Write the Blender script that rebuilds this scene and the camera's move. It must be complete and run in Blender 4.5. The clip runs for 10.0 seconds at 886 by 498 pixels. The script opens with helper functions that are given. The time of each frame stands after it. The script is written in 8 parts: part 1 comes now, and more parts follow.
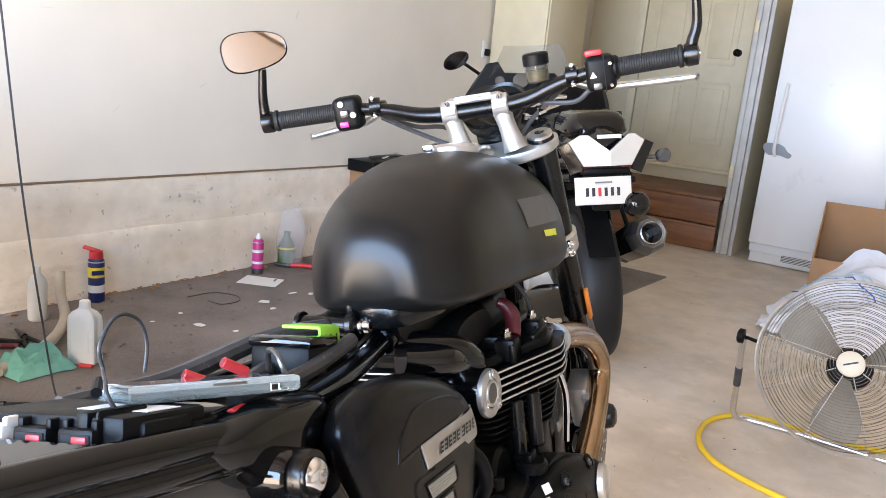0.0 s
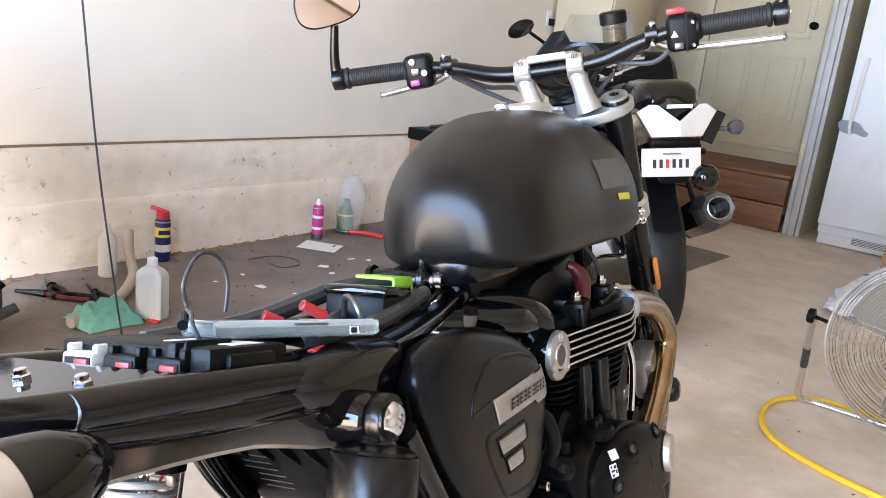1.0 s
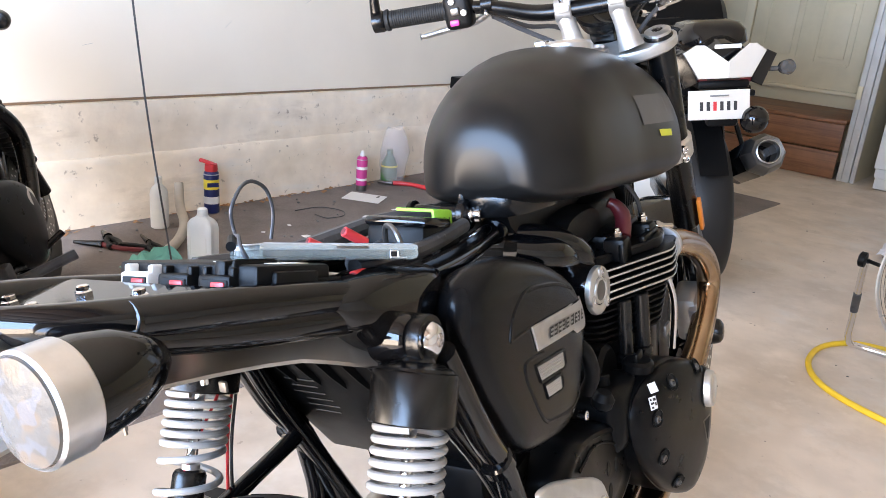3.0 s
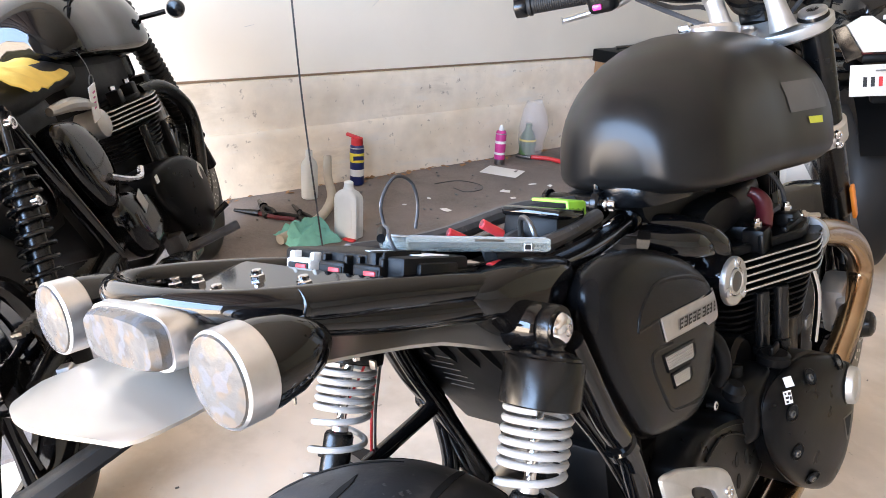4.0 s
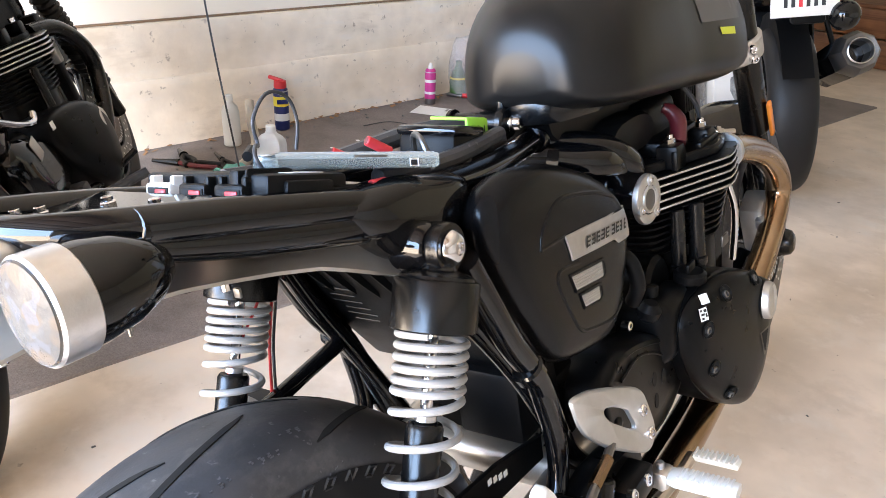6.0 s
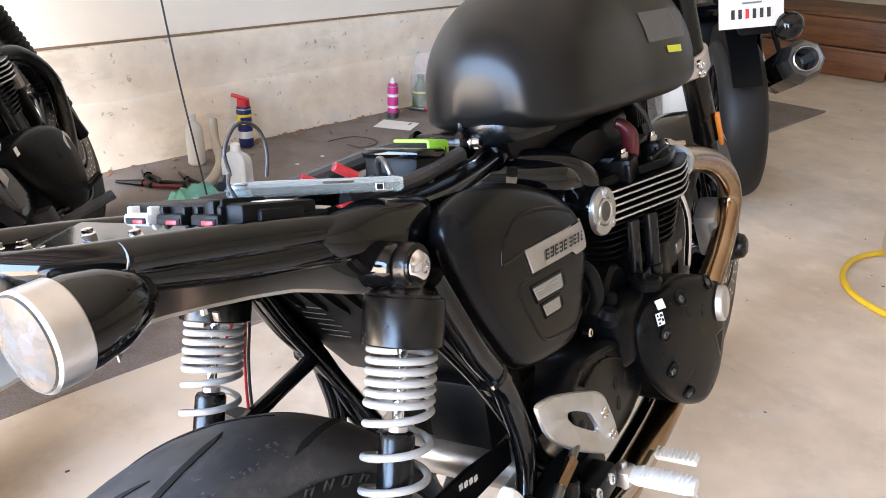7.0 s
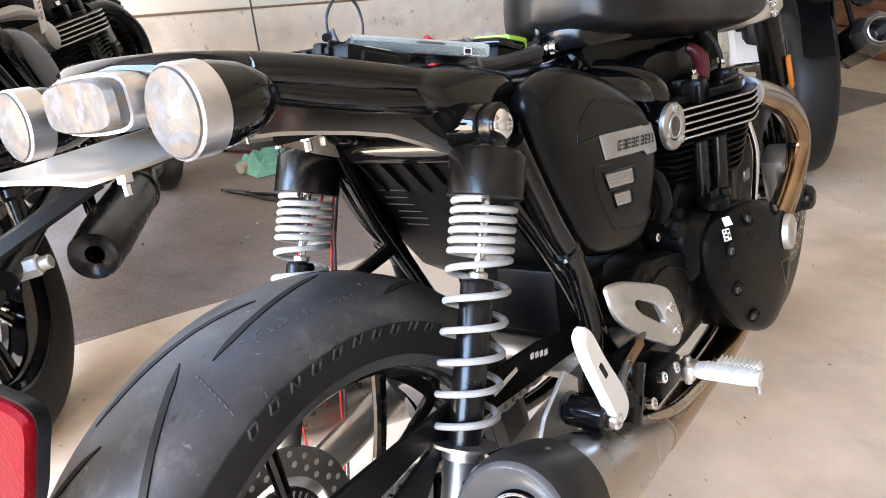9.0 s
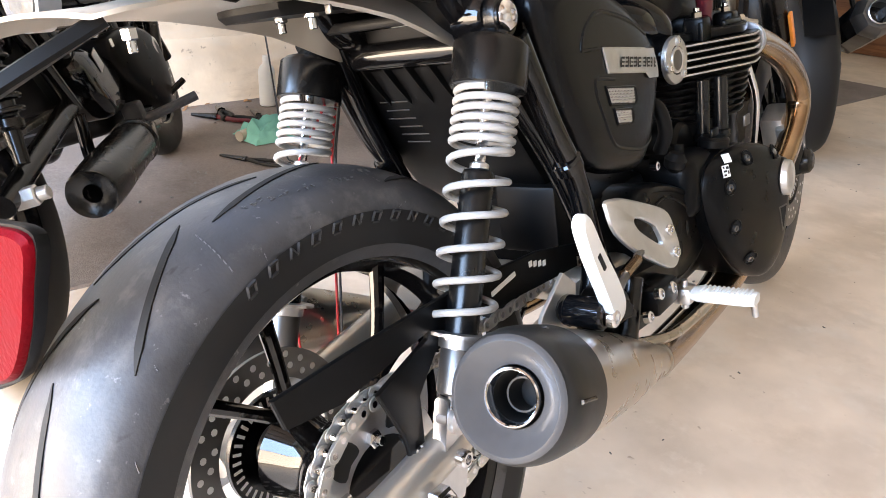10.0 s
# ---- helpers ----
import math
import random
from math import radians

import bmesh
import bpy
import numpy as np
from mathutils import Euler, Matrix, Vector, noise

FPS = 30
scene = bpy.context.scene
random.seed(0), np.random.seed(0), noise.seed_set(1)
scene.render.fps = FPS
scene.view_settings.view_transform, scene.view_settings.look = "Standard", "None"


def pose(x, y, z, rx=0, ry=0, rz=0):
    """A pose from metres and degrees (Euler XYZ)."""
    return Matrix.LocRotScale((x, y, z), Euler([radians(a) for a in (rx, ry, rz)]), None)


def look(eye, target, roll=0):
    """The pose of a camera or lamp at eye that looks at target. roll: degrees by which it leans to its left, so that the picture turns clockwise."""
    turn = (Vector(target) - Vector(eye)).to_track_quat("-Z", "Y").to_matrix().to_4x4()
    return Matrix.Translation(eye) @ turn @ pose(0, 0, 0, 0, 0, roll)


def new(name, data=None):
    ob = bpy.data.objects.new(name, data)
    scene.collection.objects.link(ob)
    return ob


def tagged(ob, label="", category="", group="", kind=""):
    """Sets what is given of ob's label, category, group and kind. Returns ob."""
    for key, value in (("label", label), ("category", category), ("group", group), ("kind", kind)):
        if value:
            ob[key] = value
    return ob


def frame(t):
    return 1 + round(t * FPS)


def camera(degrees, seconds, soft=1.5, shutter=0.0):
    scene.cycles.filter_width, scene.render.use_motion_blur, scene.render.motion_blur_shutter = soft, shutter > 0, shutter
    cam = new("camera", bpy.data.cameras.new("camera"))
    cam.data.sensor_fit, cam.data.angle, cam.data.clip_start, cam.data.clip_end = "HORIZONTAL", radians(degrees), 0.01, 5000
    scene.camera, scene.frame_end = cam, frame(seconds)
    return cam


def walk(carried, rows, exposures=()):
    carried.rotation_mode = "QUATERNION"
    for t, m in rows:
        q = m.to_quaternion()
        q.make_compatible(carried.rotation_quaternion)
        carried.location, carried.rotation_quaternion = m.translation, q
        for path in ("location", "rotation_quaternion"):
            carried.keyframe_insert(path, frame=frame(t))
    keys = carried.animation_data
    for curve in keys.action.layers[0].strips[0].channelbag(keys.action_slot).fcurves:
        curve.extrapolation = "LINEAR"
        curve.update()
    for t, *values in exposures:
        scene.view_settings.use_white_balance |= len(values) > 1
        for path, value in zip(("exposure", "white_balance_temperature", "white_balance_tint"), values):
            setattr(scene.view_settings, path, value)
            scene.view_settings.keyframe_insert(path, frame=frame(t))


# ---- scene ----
cam = camera(60.7, 10.0, soft=0.9)
PATH = [
    (0, (0.134, 0.304, 1.093), (-0.954, 1.924, 0.655), 5.5),
    (0.5, (0.119, 0.295, 1.081), (-1.043, 1.851, 0.605), 5.7),
    (1, (0.11, 0.297, 1.063), (-1.074, 1.824, 0.547), 6.3),
    (1.5, (0.125, 0.297, 1.052), (-1.068, 1.808, 0.51), 6.1),
    (2, (0.13, 0.29, 1.047), (-1.082, 1.778, 0.486), 5.8),
    (3.3, (0.134, 0.281, 1.043), (-1.149, 1.651, 0.354), 4.2),
    (3.5, (0.149, 0.272, 1.056), (-1.181, 1.576, 0.327), 3.7),
    (4, (0.159, 0.258, 1.08), (-1.3, 1.409, 0.342), 2.8),
    (4.5, (0.179, 0.302, 1.072), (-1.245, 1.512, 0.36), 3.6),
    (5, (0.193, 0.339, 1.054), (-1.175, 1.603, 0.327), 3.8),
    (5.5, (0.158, 0.296, 1.051), (-1.273, 1.438, 0.246), 3.0),
    (6, (0.166, 0.325, 1.038), (-1.157, 1.555, 0.179), 2.0),
    (6.2, (0.178, 0.34, 1.038), (-1.101, 1.614, 0.179), 1.6),
    (7.5, (0.192, 0.285, 1.074), (-1.082, 1.584, 0.245), 1.3),
    (8, (0.195, 0.288, 1.061), (-1.102, 1.556, 0.218), 0.9),
    (8.5, (0.22, 0.278, 1.005), (-1.134, 1.491, 0.171), 0.4),
    (9, (0.251, 0.213, 0.954), (-1.121, 1.409, 0.125), 1.1),
    (9.5, (0.273, 0.199, 0.857), (-1.097, 1.395, 0.023), 1.8),
    (10, (0.285, 0.182, 0.853), (-1.081, 1.387, 0.029), 2.6),
]
walk(cam, [(t, look(eye, target, roll)) for t, eye, target, roll in PATH],
     [(0, -0.05, 7050, 10), (2, 0, 6800, 10), (4, 0, 6900, 10), (6.2, 0, 7050, 10), (8, 0, 6950, 10), (10, 0, 7200, 10)])

from mathutils.bvhtree import BVHTree

# ---- world, sun, daylight ----
world = bpy.data.worlds.new("sky")
scene.world = world
world.use_nodes = True
wn = world.node_tree
sky = wn.nodes.new("ShaderNodeTexSky")
sky.sky_type, sky.sun_disc = "NISHITA", False
sky.sun_elevation, sky.sun_rotation = radians(52), radians(150)
wn.nodes["Background"].inputs[1].default_value = 0.14
wn.links.new(sky.outputs[0], wn.nodes["Background"].inputs[0])

sun = new("sun", bpy.data.lights.new("sun", "SUN"))
sun.data.energy, sun.data.angle, sun.data.color = 4.0, radians(0.5), (1.0, 0.95, 0.86)
sun.matrix_world = look((3, -6, 9), (0.4, -3.8, 0))

DOOR_Y, WALL_X, WALL_R, BACK_Y, CEIL = -1.7, -2.96, 4.4, 7.0, 2.65
for name_, z_, tall, watts, tone in (("doorway_skylight", 1.64, 1.21, 295, (0.63, 0.97, 1.58)), ("doorway_drivelight", 0.53, 0.97, 240, (1.16, 1.0, 0.86))):
    day = new(name_, bpy.data.lights.new(name_, "AREA"))
    day.data.shape, day.data.size, day.data.size_y = "RECTANGLE", 3.4, tall
    day.data.energy, day.data.color = watts, tone
    day.matrix_world = look((-0.55, DOOR_Y + 0.06, z_), (-0.55, 5, z_ - 0.07))

# ---- materials ----


def material(name, color, rough=0.5, metal=0.0, vary=0.12, scale=30.0, bump=0.0, bump_scale=200.0, coat=0.0, rough_vary=0.08, big=2.0, tint=None, aniso=0.0, trans=0.0, ior=1.45, alpha=1.0, spec=0.5):
    m = bpy.data.materials.new(name)
    m.use_nodes = True
    nt = m.node_tree
    b = nt.nodes["Principled BSDF"]
    tc = nt.nodes.new("ShaderNodeTexCoord")

    def noise_of(s, detail=4.0):
        n = nt.nodes.new("ShaderNodeTexNoise")
        n.inputs["Scale"].default_value, n.inputs["Detail"].default_value = s, detail
        nt.links.new(tc.outputs["Object"], n.inputs["Vector"])
        return n
    fine, broad = noise_of(scale), noise_of(big)
    mul = nt.nodes.new("ShaderNodeMath")
    mul.operation = "ADD"
    nt.links.new(fine.outputs["Fac"], mul.inputs[0])
    nt.links.new(broad.outputs["Fac"], mul.inputs[1])
    rng = nt.nodes.new("ShaderNodeMapRange")
    rng.inputs["From Min"].default_value, rng.inputs["From Max"].default_value = 0.6, 1.4
    nt.links.new(mul.outputs[0], rng.inputs["Value"])
    mix = nt.nodes.new("ShaderNodeMix")
    mix.data_type = "RGBA"
    lo = tuple(c * (1 - vary) for c in color)
    hi = tuple(min(1.0, c * (1 + vary)) for c in (tint or color))
    mix.inputs["A"].default_value, mix.inputs["B"].default_value = (*lo, 1), (*hi, 1)
    nt.links.new(rng.outputs["Result"], mix.inputs["Factor"])
    nt.links.new(mix.outputs["Result"], b.inputs["Base Color"])
    rr = nt.nodes.new("ShaderNodeMapRange")
    rr.inputs["To Min"].default_value, rr.inputs["To Max"].default_value = max(0.02, rough - rough_vary), min(1.0, rough + rough_vary)
    nt.links.new(fine.outputs["Fac"], rr.inputs["Value"])
    nt.links.new(rr.outputs["Result"], b.inputs["Roughness"])
    b.inputs["Metallic"].default_value = metal
    b.inputs["Specular IOR Level"].default_value = spec
    b.inputs["Coat Weight"].default_value = coat
    b.inputs["Anisotropic"].default_value = aniso
    b.inputs["Transmission Weight"].default_value = trans
    b.inputs["IOR"].default_value = ior
    b.inputs["Alpha"].default_value = alpha
    if bump:
        bn = noise_of(bump_scale, 6.0)
        bp = nt.nodes.new("ShaderNodeBump")
        bp.inputs["Strength"].default_value, bp.inputs["Distance"].default_value = bump, 0.002
        nt.links.new(bn.outputs["Fac"], bp.inputs["Height"])
        nt.links.new(bp.outputs["Normal"], b.inputs["Normal"])
    return m


TANK = material("matt_black_paint", (0.0055, 0.0052, 0.005), 0.335, vary=0.0, rough_vary=0.004, spec=0.29)
GLOSS = material("gloss_black_paint", (0.003, 0.003, 0.0035), 0.07, coat=0.1, rough_vary=0.012, spec=0.45)
# Side panel: the tank's finish, specular cut to dim the doorway's reflection.
PANELM = material("matt_black_panel_dimmed", (0.0045, 0.0045, 0.005), 0.25, vary=0.0, rough_vary=0.01, spec=0.18)
SATIN = material("satin_black_metal", (0.003, 0.003, 0.0032), 0.25, bump=0.01, bump_scale=700, spec=0.42)
PLASTIC = material("black_plastic", (0.004, 0.004, 0.0042), 0.42, bump=0.08, bump_scale=900, spec=0.16)
CASE = material("crinkle_black_casting", (0.003, 0.003, 0.0032), 0.30, bump=0.03, bump_scale=600, spec=0.14)
RUBBER = material("tyre_rubber", (0.030, 0.031, 0.034), 0.42, vary=0.3, scale=14, big=5, bump=0.10, bump_scale=350, tint=(0.052, 0.052, 0.056), rough_vary=0.1, spec=0.36)
GRIP = material("grip_rubber", (0.009, 0.009, 0.009), 0.6, spec=0.35, bump=0.15, bump_scale=800)
ALU = material("brushed_aluminium", (0.62, 0.62, 0.63), 0.34, 1.0, scale=80, bump=0.04, bump_scale=500)
CASTALU = material("cast_aluminium", (0.55, 0.54, 0.52), 0.45, 0.9, scale=60, bump=0.1, bump_scale=500)
CHROME = material("polished_steel", (0.7, 0.7, 0.72), 0.12, 1.0)
STEEL = material("brushed_stainless", (0.45, 0.405, 0.35), 0.29, 1.0, vary=0.06, scale=40, bump=0.01, bump_scale=400)
BRONZE = material("heat_tinted_steel", (0.30, 0.165, 0.095), 0.2, 1.0, vary=0.35, scale=6, big=5, tint=(0.46, 0.34, 0.22))
SPRING = material("grey_spring_paint", (0.27, 0.27, 0.268), 0.36, rough_vary=0.05)
SILVER = material("silver_fender_paint", (0.50, 0.465, 0.415), 0.33, 0.78, coat=0.15, vary=0.03)
DARKSTEEL = material("dark_steel", (0.16, 0.155, 0.15), 0.38, 0.9)
RED = material("red_plastic", (0.55, 0.03, 0.035), 0.4)
DKRED = material("maroon_rubber", (0.12, 0.012, 0.018), 0.45)
GREEN = material("lime_tape", (0.28, 0.62, 0.05), 0.55)
TEAL = material("teal_cloth", (0.16, 0.42, 0.36), 0.85, vary=0.25, bump=0.3, bump_scale=120)
YELLOW = material("yellow_hose", (0.72, 0.48, 0.03), 0.5)
YRAG = material("yellow_cloth", (0.78, 0.55, 0.12), 0.85, bump=0.3, bump_scale=150)
PAPER = material("white_paper", (0.78, 0.78, 0.77), 0.8, vary=0.04)
WHITEP = material("white_plastic", (0.72, 0.72, 0.70), 0.45, vary=0.04)
BOTTLE = material("translucent_bottle", (0.74, 0.75, 0.74), 0.35, vary=0.05, trans=0.25)
PINK = material("pink_label", (0.50, 0.04, 0.22), 0.35)
BLUE = material("blue_can_paint", (0.012, 0.02, 0.10), 0.3)
GREENCAN = material("green_label", (0.04, 0.10, 0.03), 0.4)
LIMEY = material("lime_yellow_stripe", (0.62, 0.66, 0.03), 0.4)
YLABEL = material("yellow_label", (0.8, 0.62, 0.06), 0.4)
ORANGE = material("amber_reflector", (0.75, 0.22, 0.03), 0.25)
REDREF = material("red_reflector", (0.095, 0.002, 0.005), 0.40, bump=0.5, bump_scale=160, spec=0.02)
LENS = material("clear_lens", (0.072, 0.069, 0.065), 0.22, vary=0.3, scale=60, bump=1.0, bump_scale=70, spec=0.12)
DECAL = material("grey_decal", (0.075, 0.072, 0.070), 0.42)
LETTER = material("pale_lettering", (0.15, 0.15, 0.15), 0.6)
DARKLET = material("dark_lettering", (0.02, 0.02, 0.02), 0.5)
GLASS = material("mirror_glass", (0.93, 0.93, 0.93), 0.03, 1.0, vary=0.01, rough_vary=0.01)
SCREEN = material("smoked_screen", (0.35, 0.36, 0.36), 0.08, alpha=0.35)
WALLP = material("cream_wall_paint", (0.745, 0.69, 0.60), 0.75, vary=0.05, scale=3, big=0.7, bump=0.06, bump_scale=60)
# Door and casing paint; the far end's warm dim light is mixed in.
TRIMP = material("warm_dim_trim", (0.65, 0.565, 0.39), 0.5, vary=0.08, scale=9, bump=0.04)
GREYTRIM = material("worn_grey_trim", (0.50, 0.49, 0.47), 0.5, vary=0.18, scale=9, bump=0.05)
CONCRETE = material("rough_concrete", (0.80, 0.715, 0.60), 0.9, vary=0.16, scale=11, big=1.6, bump=1.0, bump_scale=24)
FLOORM = material("smooth_concrete_floor", (0.66, 0.565, 0.47), 0.6, vary=0.2, scale=6, big=0.9, bump=0.08, bump_scale=80)
CARPET = material("grey_carpet", (0.20, 0.172, 0.160), 0.97, vary=0.45, scale=230, big=3, bump=0.9, bump_scale=420)
# Far walls: the same cream paint, with dim warm light put into the colour.
WALLF = material("warm_dim_wall_paint", (0.61, 0.53, 0.365), 0.75, vary=0.05, scale=3, big=0.7, bump=0.06, bump_scale=60)
BLADE = material("dull_fan_blade", (0.23, 0.21, 0.18), 0.5, 0.4)
WIRE = material("grey_chrome_wire", (0.33, 0.32, 0.31), 0.22, 1.0)
CEILM = material("ceiling_paint", (0.68, 0.60, 0.49), 0.85, vary=0.04)
WOOD = material("stained_step_wood", (0.20, 0.085, 0.035), 0.5, vary=0.3, scale=8)
FREEZER = material("white_enamel", (0.78, 0.79, 0.80), 0.3, vary=0.03, scale=2)
CARD = material("cardboard", (0.36, 0.20, 0.10), 0.85, vary=0.1, scale=10)
LINEN = material("pale_cloth", (0.72, 0.72, 0.76), 0.9, vary=0.08, scale=12, bump=0.2, bump_scale=90)
LBLUE = material("light_blue_cloth", (0.45, 0.60, 0.68), 0.9, bump=0.2, bump_scale=90)
DRIVE = material("driveway_concrete", (0.42, 0.41, 0.39), 0.9, vary=0.1, scale=3)
DOORP = material("door_panel_brown", (0.20, 0.13, 0.08), 0.6)
PHONEGREY = material("pale_phone_metal", (0.05, 0.055, 0.06), 0.2, 0.3, vary=0.04)
# Pale strip that paints the reflection along the phone's edge.
PHONEBAND = material("phone_edge_sheen", (0.45, 0.52, 0.56), 0.22, 0.7, vary=0.03)
CLEARCASE = material("clear_case_plastic", (0.42, 0.47, 0.44), 0.06, vary=0.01, alpha=0.3)
# Screen glass made pale: part of its reflection is in the base colour.
PHONESCREEN = material("phone_screen_sheen", (0.35, 0.38, 0.40), 0.08, vary=0.02, coat=1.0)
SMOKE = material("smoked_plastic", (0.05, 0.05, 0.045), 0.1, alpha=0.6)
FLUID = material("brake_fluid", (0.22, 0.15, 0.04), 0.3)
# Paler grey for the silencer's end face, with the doorway's light painted in.
CAPLIT = material("doorlit_cap_face", (0.045, 0.045, 0.047), 0.32, scale=90)
CELLA = material("clear_lens_cell", (0.052, 0.038, 0.026), 0.15, vary=0.3, scale=90, spec=0.15)
CELLB = material("pinkish_lens_cell", (0.058, 0.040, 0.042), 0.15, vary=0.3, scale=90, spec=0.15)
KWHITE = material("white_fairing_paint", (0.62, 0.59, 0.54), 0.2, coat=0.5, vary=0.03)



def stain(m, color, scale, lo, hi, amount=1.0, stretch=(1, 1, 1), detail=5.0):
    """Lays patches of another colour over a material, with ragged edges."""
    nt = m.node_tree
    b = nt.nodes["Principled BSDF"]
    old = b.inputs["Base Color"].links[0].from_socket
    tc = nt.nodes.new("ShaderNodeTexCoord")
    mp = nt.nodes.new("ShaderNodeMapping")
    mp.inputs["Scale"].default_value = stretch
    mp.inputs["Location"].default_value = (scale * 0.37, scale * 0.11, 0.5)
    nt.links.new(tc.outputs["Object"], mp.inputs["Vector"])
    n = nt.nodes.new("ShaderNodeTexNoise")
    n.inputs["Scale"].default_value, n.inputs["Detail"].default_value, n.inputs["Roughness"].default_value = scale, detail, 0.65
    nt.links.new(mp.outputs["Vector"], n.inputs["Vector"])
    r = nt.nodes.new("ShaderNodeMapRange")
    r.inputs["From Min"].default_value, r.inputs["From Max"].default_value = lo, hi
    r.inputs["To Max"].default_value = amount
    nt.links.new(n.outputs["Fac"], r.inputs["Value"])
    mix = nt.nodes.new("ShaderNodeMix")
    mix.data_type = "RGBA"
    nt.links.new(r.outputs["Result"], mix.inputs["Factor"])
    nt.links.new(old, mix.inputs["A"])
    mix.inputs["B"].default_value = (*color, 1)
    nt.links.new(mix.outputs["Result"], b.inputs["Base Color"])
    return m


stain(FLOORM, (0.40, 0.32, 0.24), 1.7, 0.50, 0.68, 0.5)
stain(FLOORM, (0.66, 0.63, 0.58), 3.1, 0.54, 0.66, 0.45)
stain(FLOORM, (0.20, 0.15, 0.11), 34, 0.70, 0.76, 0.6, detail=2)
stain(FLOORM, (0.47, 0.385, 0.30), 6.5, 0.50, 0.66, 0.40, detail=9)
stain(FLOORM, (0.74, 0.67, 0.59), 13, 0.58, 0.70, 0.35, detail=7)
stain(CONCRETE, (0.58, 0.45, 0.29), 0.9, 0.46, 0.70, 0.6, (1, 1, 2.2))
stain(CONCRETE, (0.74, 0.72, 0.68), 4.5, 0.55, 0.68, 0.5, (1, 0.5, 2.5))
stain(CONCRETE, (0.42, 0.34, 0.25), 2.4, 0.58, 0.68, 0.35, (1, 0.6, 2.0), 8)
stain(CONCRETE, (0.26, 0.22, 0.18), 22, 0.64, 0.72, 0.7, detail=3)
stain(WALLP, (0.66, 0.60, 0.52), 1.3, 0.52, 0.75, 0.3)
stain(WOOD, (0.10, 0.035, 0.012), 14, 0.45, 0.62, 0.8, (0.12, 1, 3))
stain(WOOD, (0.30, 0.14, 0.06), 9, 0.55, 0.7, 0.6, (0.1, 1, 2))
stain(CARPET, (0.24, 0.22, 0.215), 90, 0.52, 0.66, 0.5)
stain(CARPET, (0.085, 0.07, 0.062), 2.2, 0.52, 0.70, 0.6)
stain(RUBBER, (0.075, 0.074, 0.076), 9, 0.52, 0.72, 0.5)
stain(RUBBER, (0.17, 0.165, 0.165), 95, 0.66, 0.72, 0.6, detail=3)
stain(RUBBER, (0.11, 0.10, 0.092), 17, 0.56, 0.70, 0.5, (1, 0.5, 0.5), 8)
stain(RUBBER, (0.012, 0.012, 0.012), 42, 0.64, 0.70, 0.6, (1, 0.4, 1), 3)
stain(RUBBER, (0.12, 0.115, 0.11), 28, 0.54, 0.66, 0.45, (1, 0.7, 0.7), 6)
stain(LENS, (0.105, 0.078, 0.056), 55, 0.50, 0.60, 0.6, detail=1)
stain(LENS, (0.085, 0.09, 0.105), 75, 0.55, 0.62, 0.6, detail=1)

# ---- mesh helpers ----


def part(name, bm, mat, parent=None, label="", sharp=35):
    """Links a bmesh as one mesh object, smooth but for sharp edges."""
    bmesh.ops.remove_doubles(bm, verts=bm.verts, dist=1e-6)
    bmesh.ops.recalc_face_normals(bm, faces=bm.faces)
    for f in bm.faces:
        f.smooth = True
    for e in bm.edges:
        if len(e.link_faces) != 2 or e.calc_face_angle(0) > radians(sharp):
            e.smooth = False
    me = bpy.data.meshes.new(name)
    bm.to_mesh(me)
    bm.free()
    me.materials.append(mat)
    ob = new(name, me)
    if parent:
        ob.parent = parent
    if label:
        ob["label"] = label
    return ob


def drape(ob, y, z, lift=0.0006):
    """The point and normal where a sideways ray from the near side meets a part."""
    bt = BVHTree.FromPolygons([v.co for v in ob.data.vertices], [p.vertices for p in ob.data.polygons])
    p, n, _, _ = bt.ray_cast(Vector((1.0, y, z)), Vector((-1, 0, 0)))
    if p is None:
        return Vector((0.19, y, z)), Vector((1, 0, 0))
    n = n if n.x > 0 else -n
    return p + n * lift, n


def sticker(ob, corners, nu, nv, lift=0.0006):
    """A thin sheet laid over a part between four corners given as (y, z)."""
    a, b, c, d = (Vector((*q, 0)) for q in corners)
    rows_ = []
    for i in range(nu + 1):
        rows_.append([])
        for j in range(nv + 1):
            q = a.lerp(b, i / nu).lerp(d.lerp(c, i / nu), j / nv)
            rows_[-1].append(drape(ob, q.x, q.y, lift)[0])
    return rings(rows_, closed=False, cap=False)


def thing(name, m, label, category, group=""):
    ob = new(name)
    ob.matrix_world = m
    ob.empty_display_size = 0.1
    return tagged(ob, label, category, group)


def join(*bms):
    out = bmesh.new()
    for b in bms:
        me = bpy.data.meshes.new("t")
        b.to_mesh(me)
        b.free()
        out.from_mesh(me)
        bpy.data.meshes.remove(me)
    return out


def moved(bm, m):
    bmesh.ops.transform(bm, matrix=m, verts=bm.verts)
    return bm


def box(size, at=(0, 0, 0), bevel=0.0, seg=2, rot=None):
    bm = bmesh.new()
    bmesh.ops.create_cube(bm, size=1.0)
    bmesh.ops.scale(bm, vec=size, verts=bm.verts)
    if bevel:
        bmesh.ops.bevel(bm, geom=bm.edges[:], offset=bevel, segments=seg, profile=0.5, affect="EDGES")
    m = Matrix.Translation(at)
    if rot:
        m = m @ pose(0, 0, 0, *rot)
    return moved(bm, m)


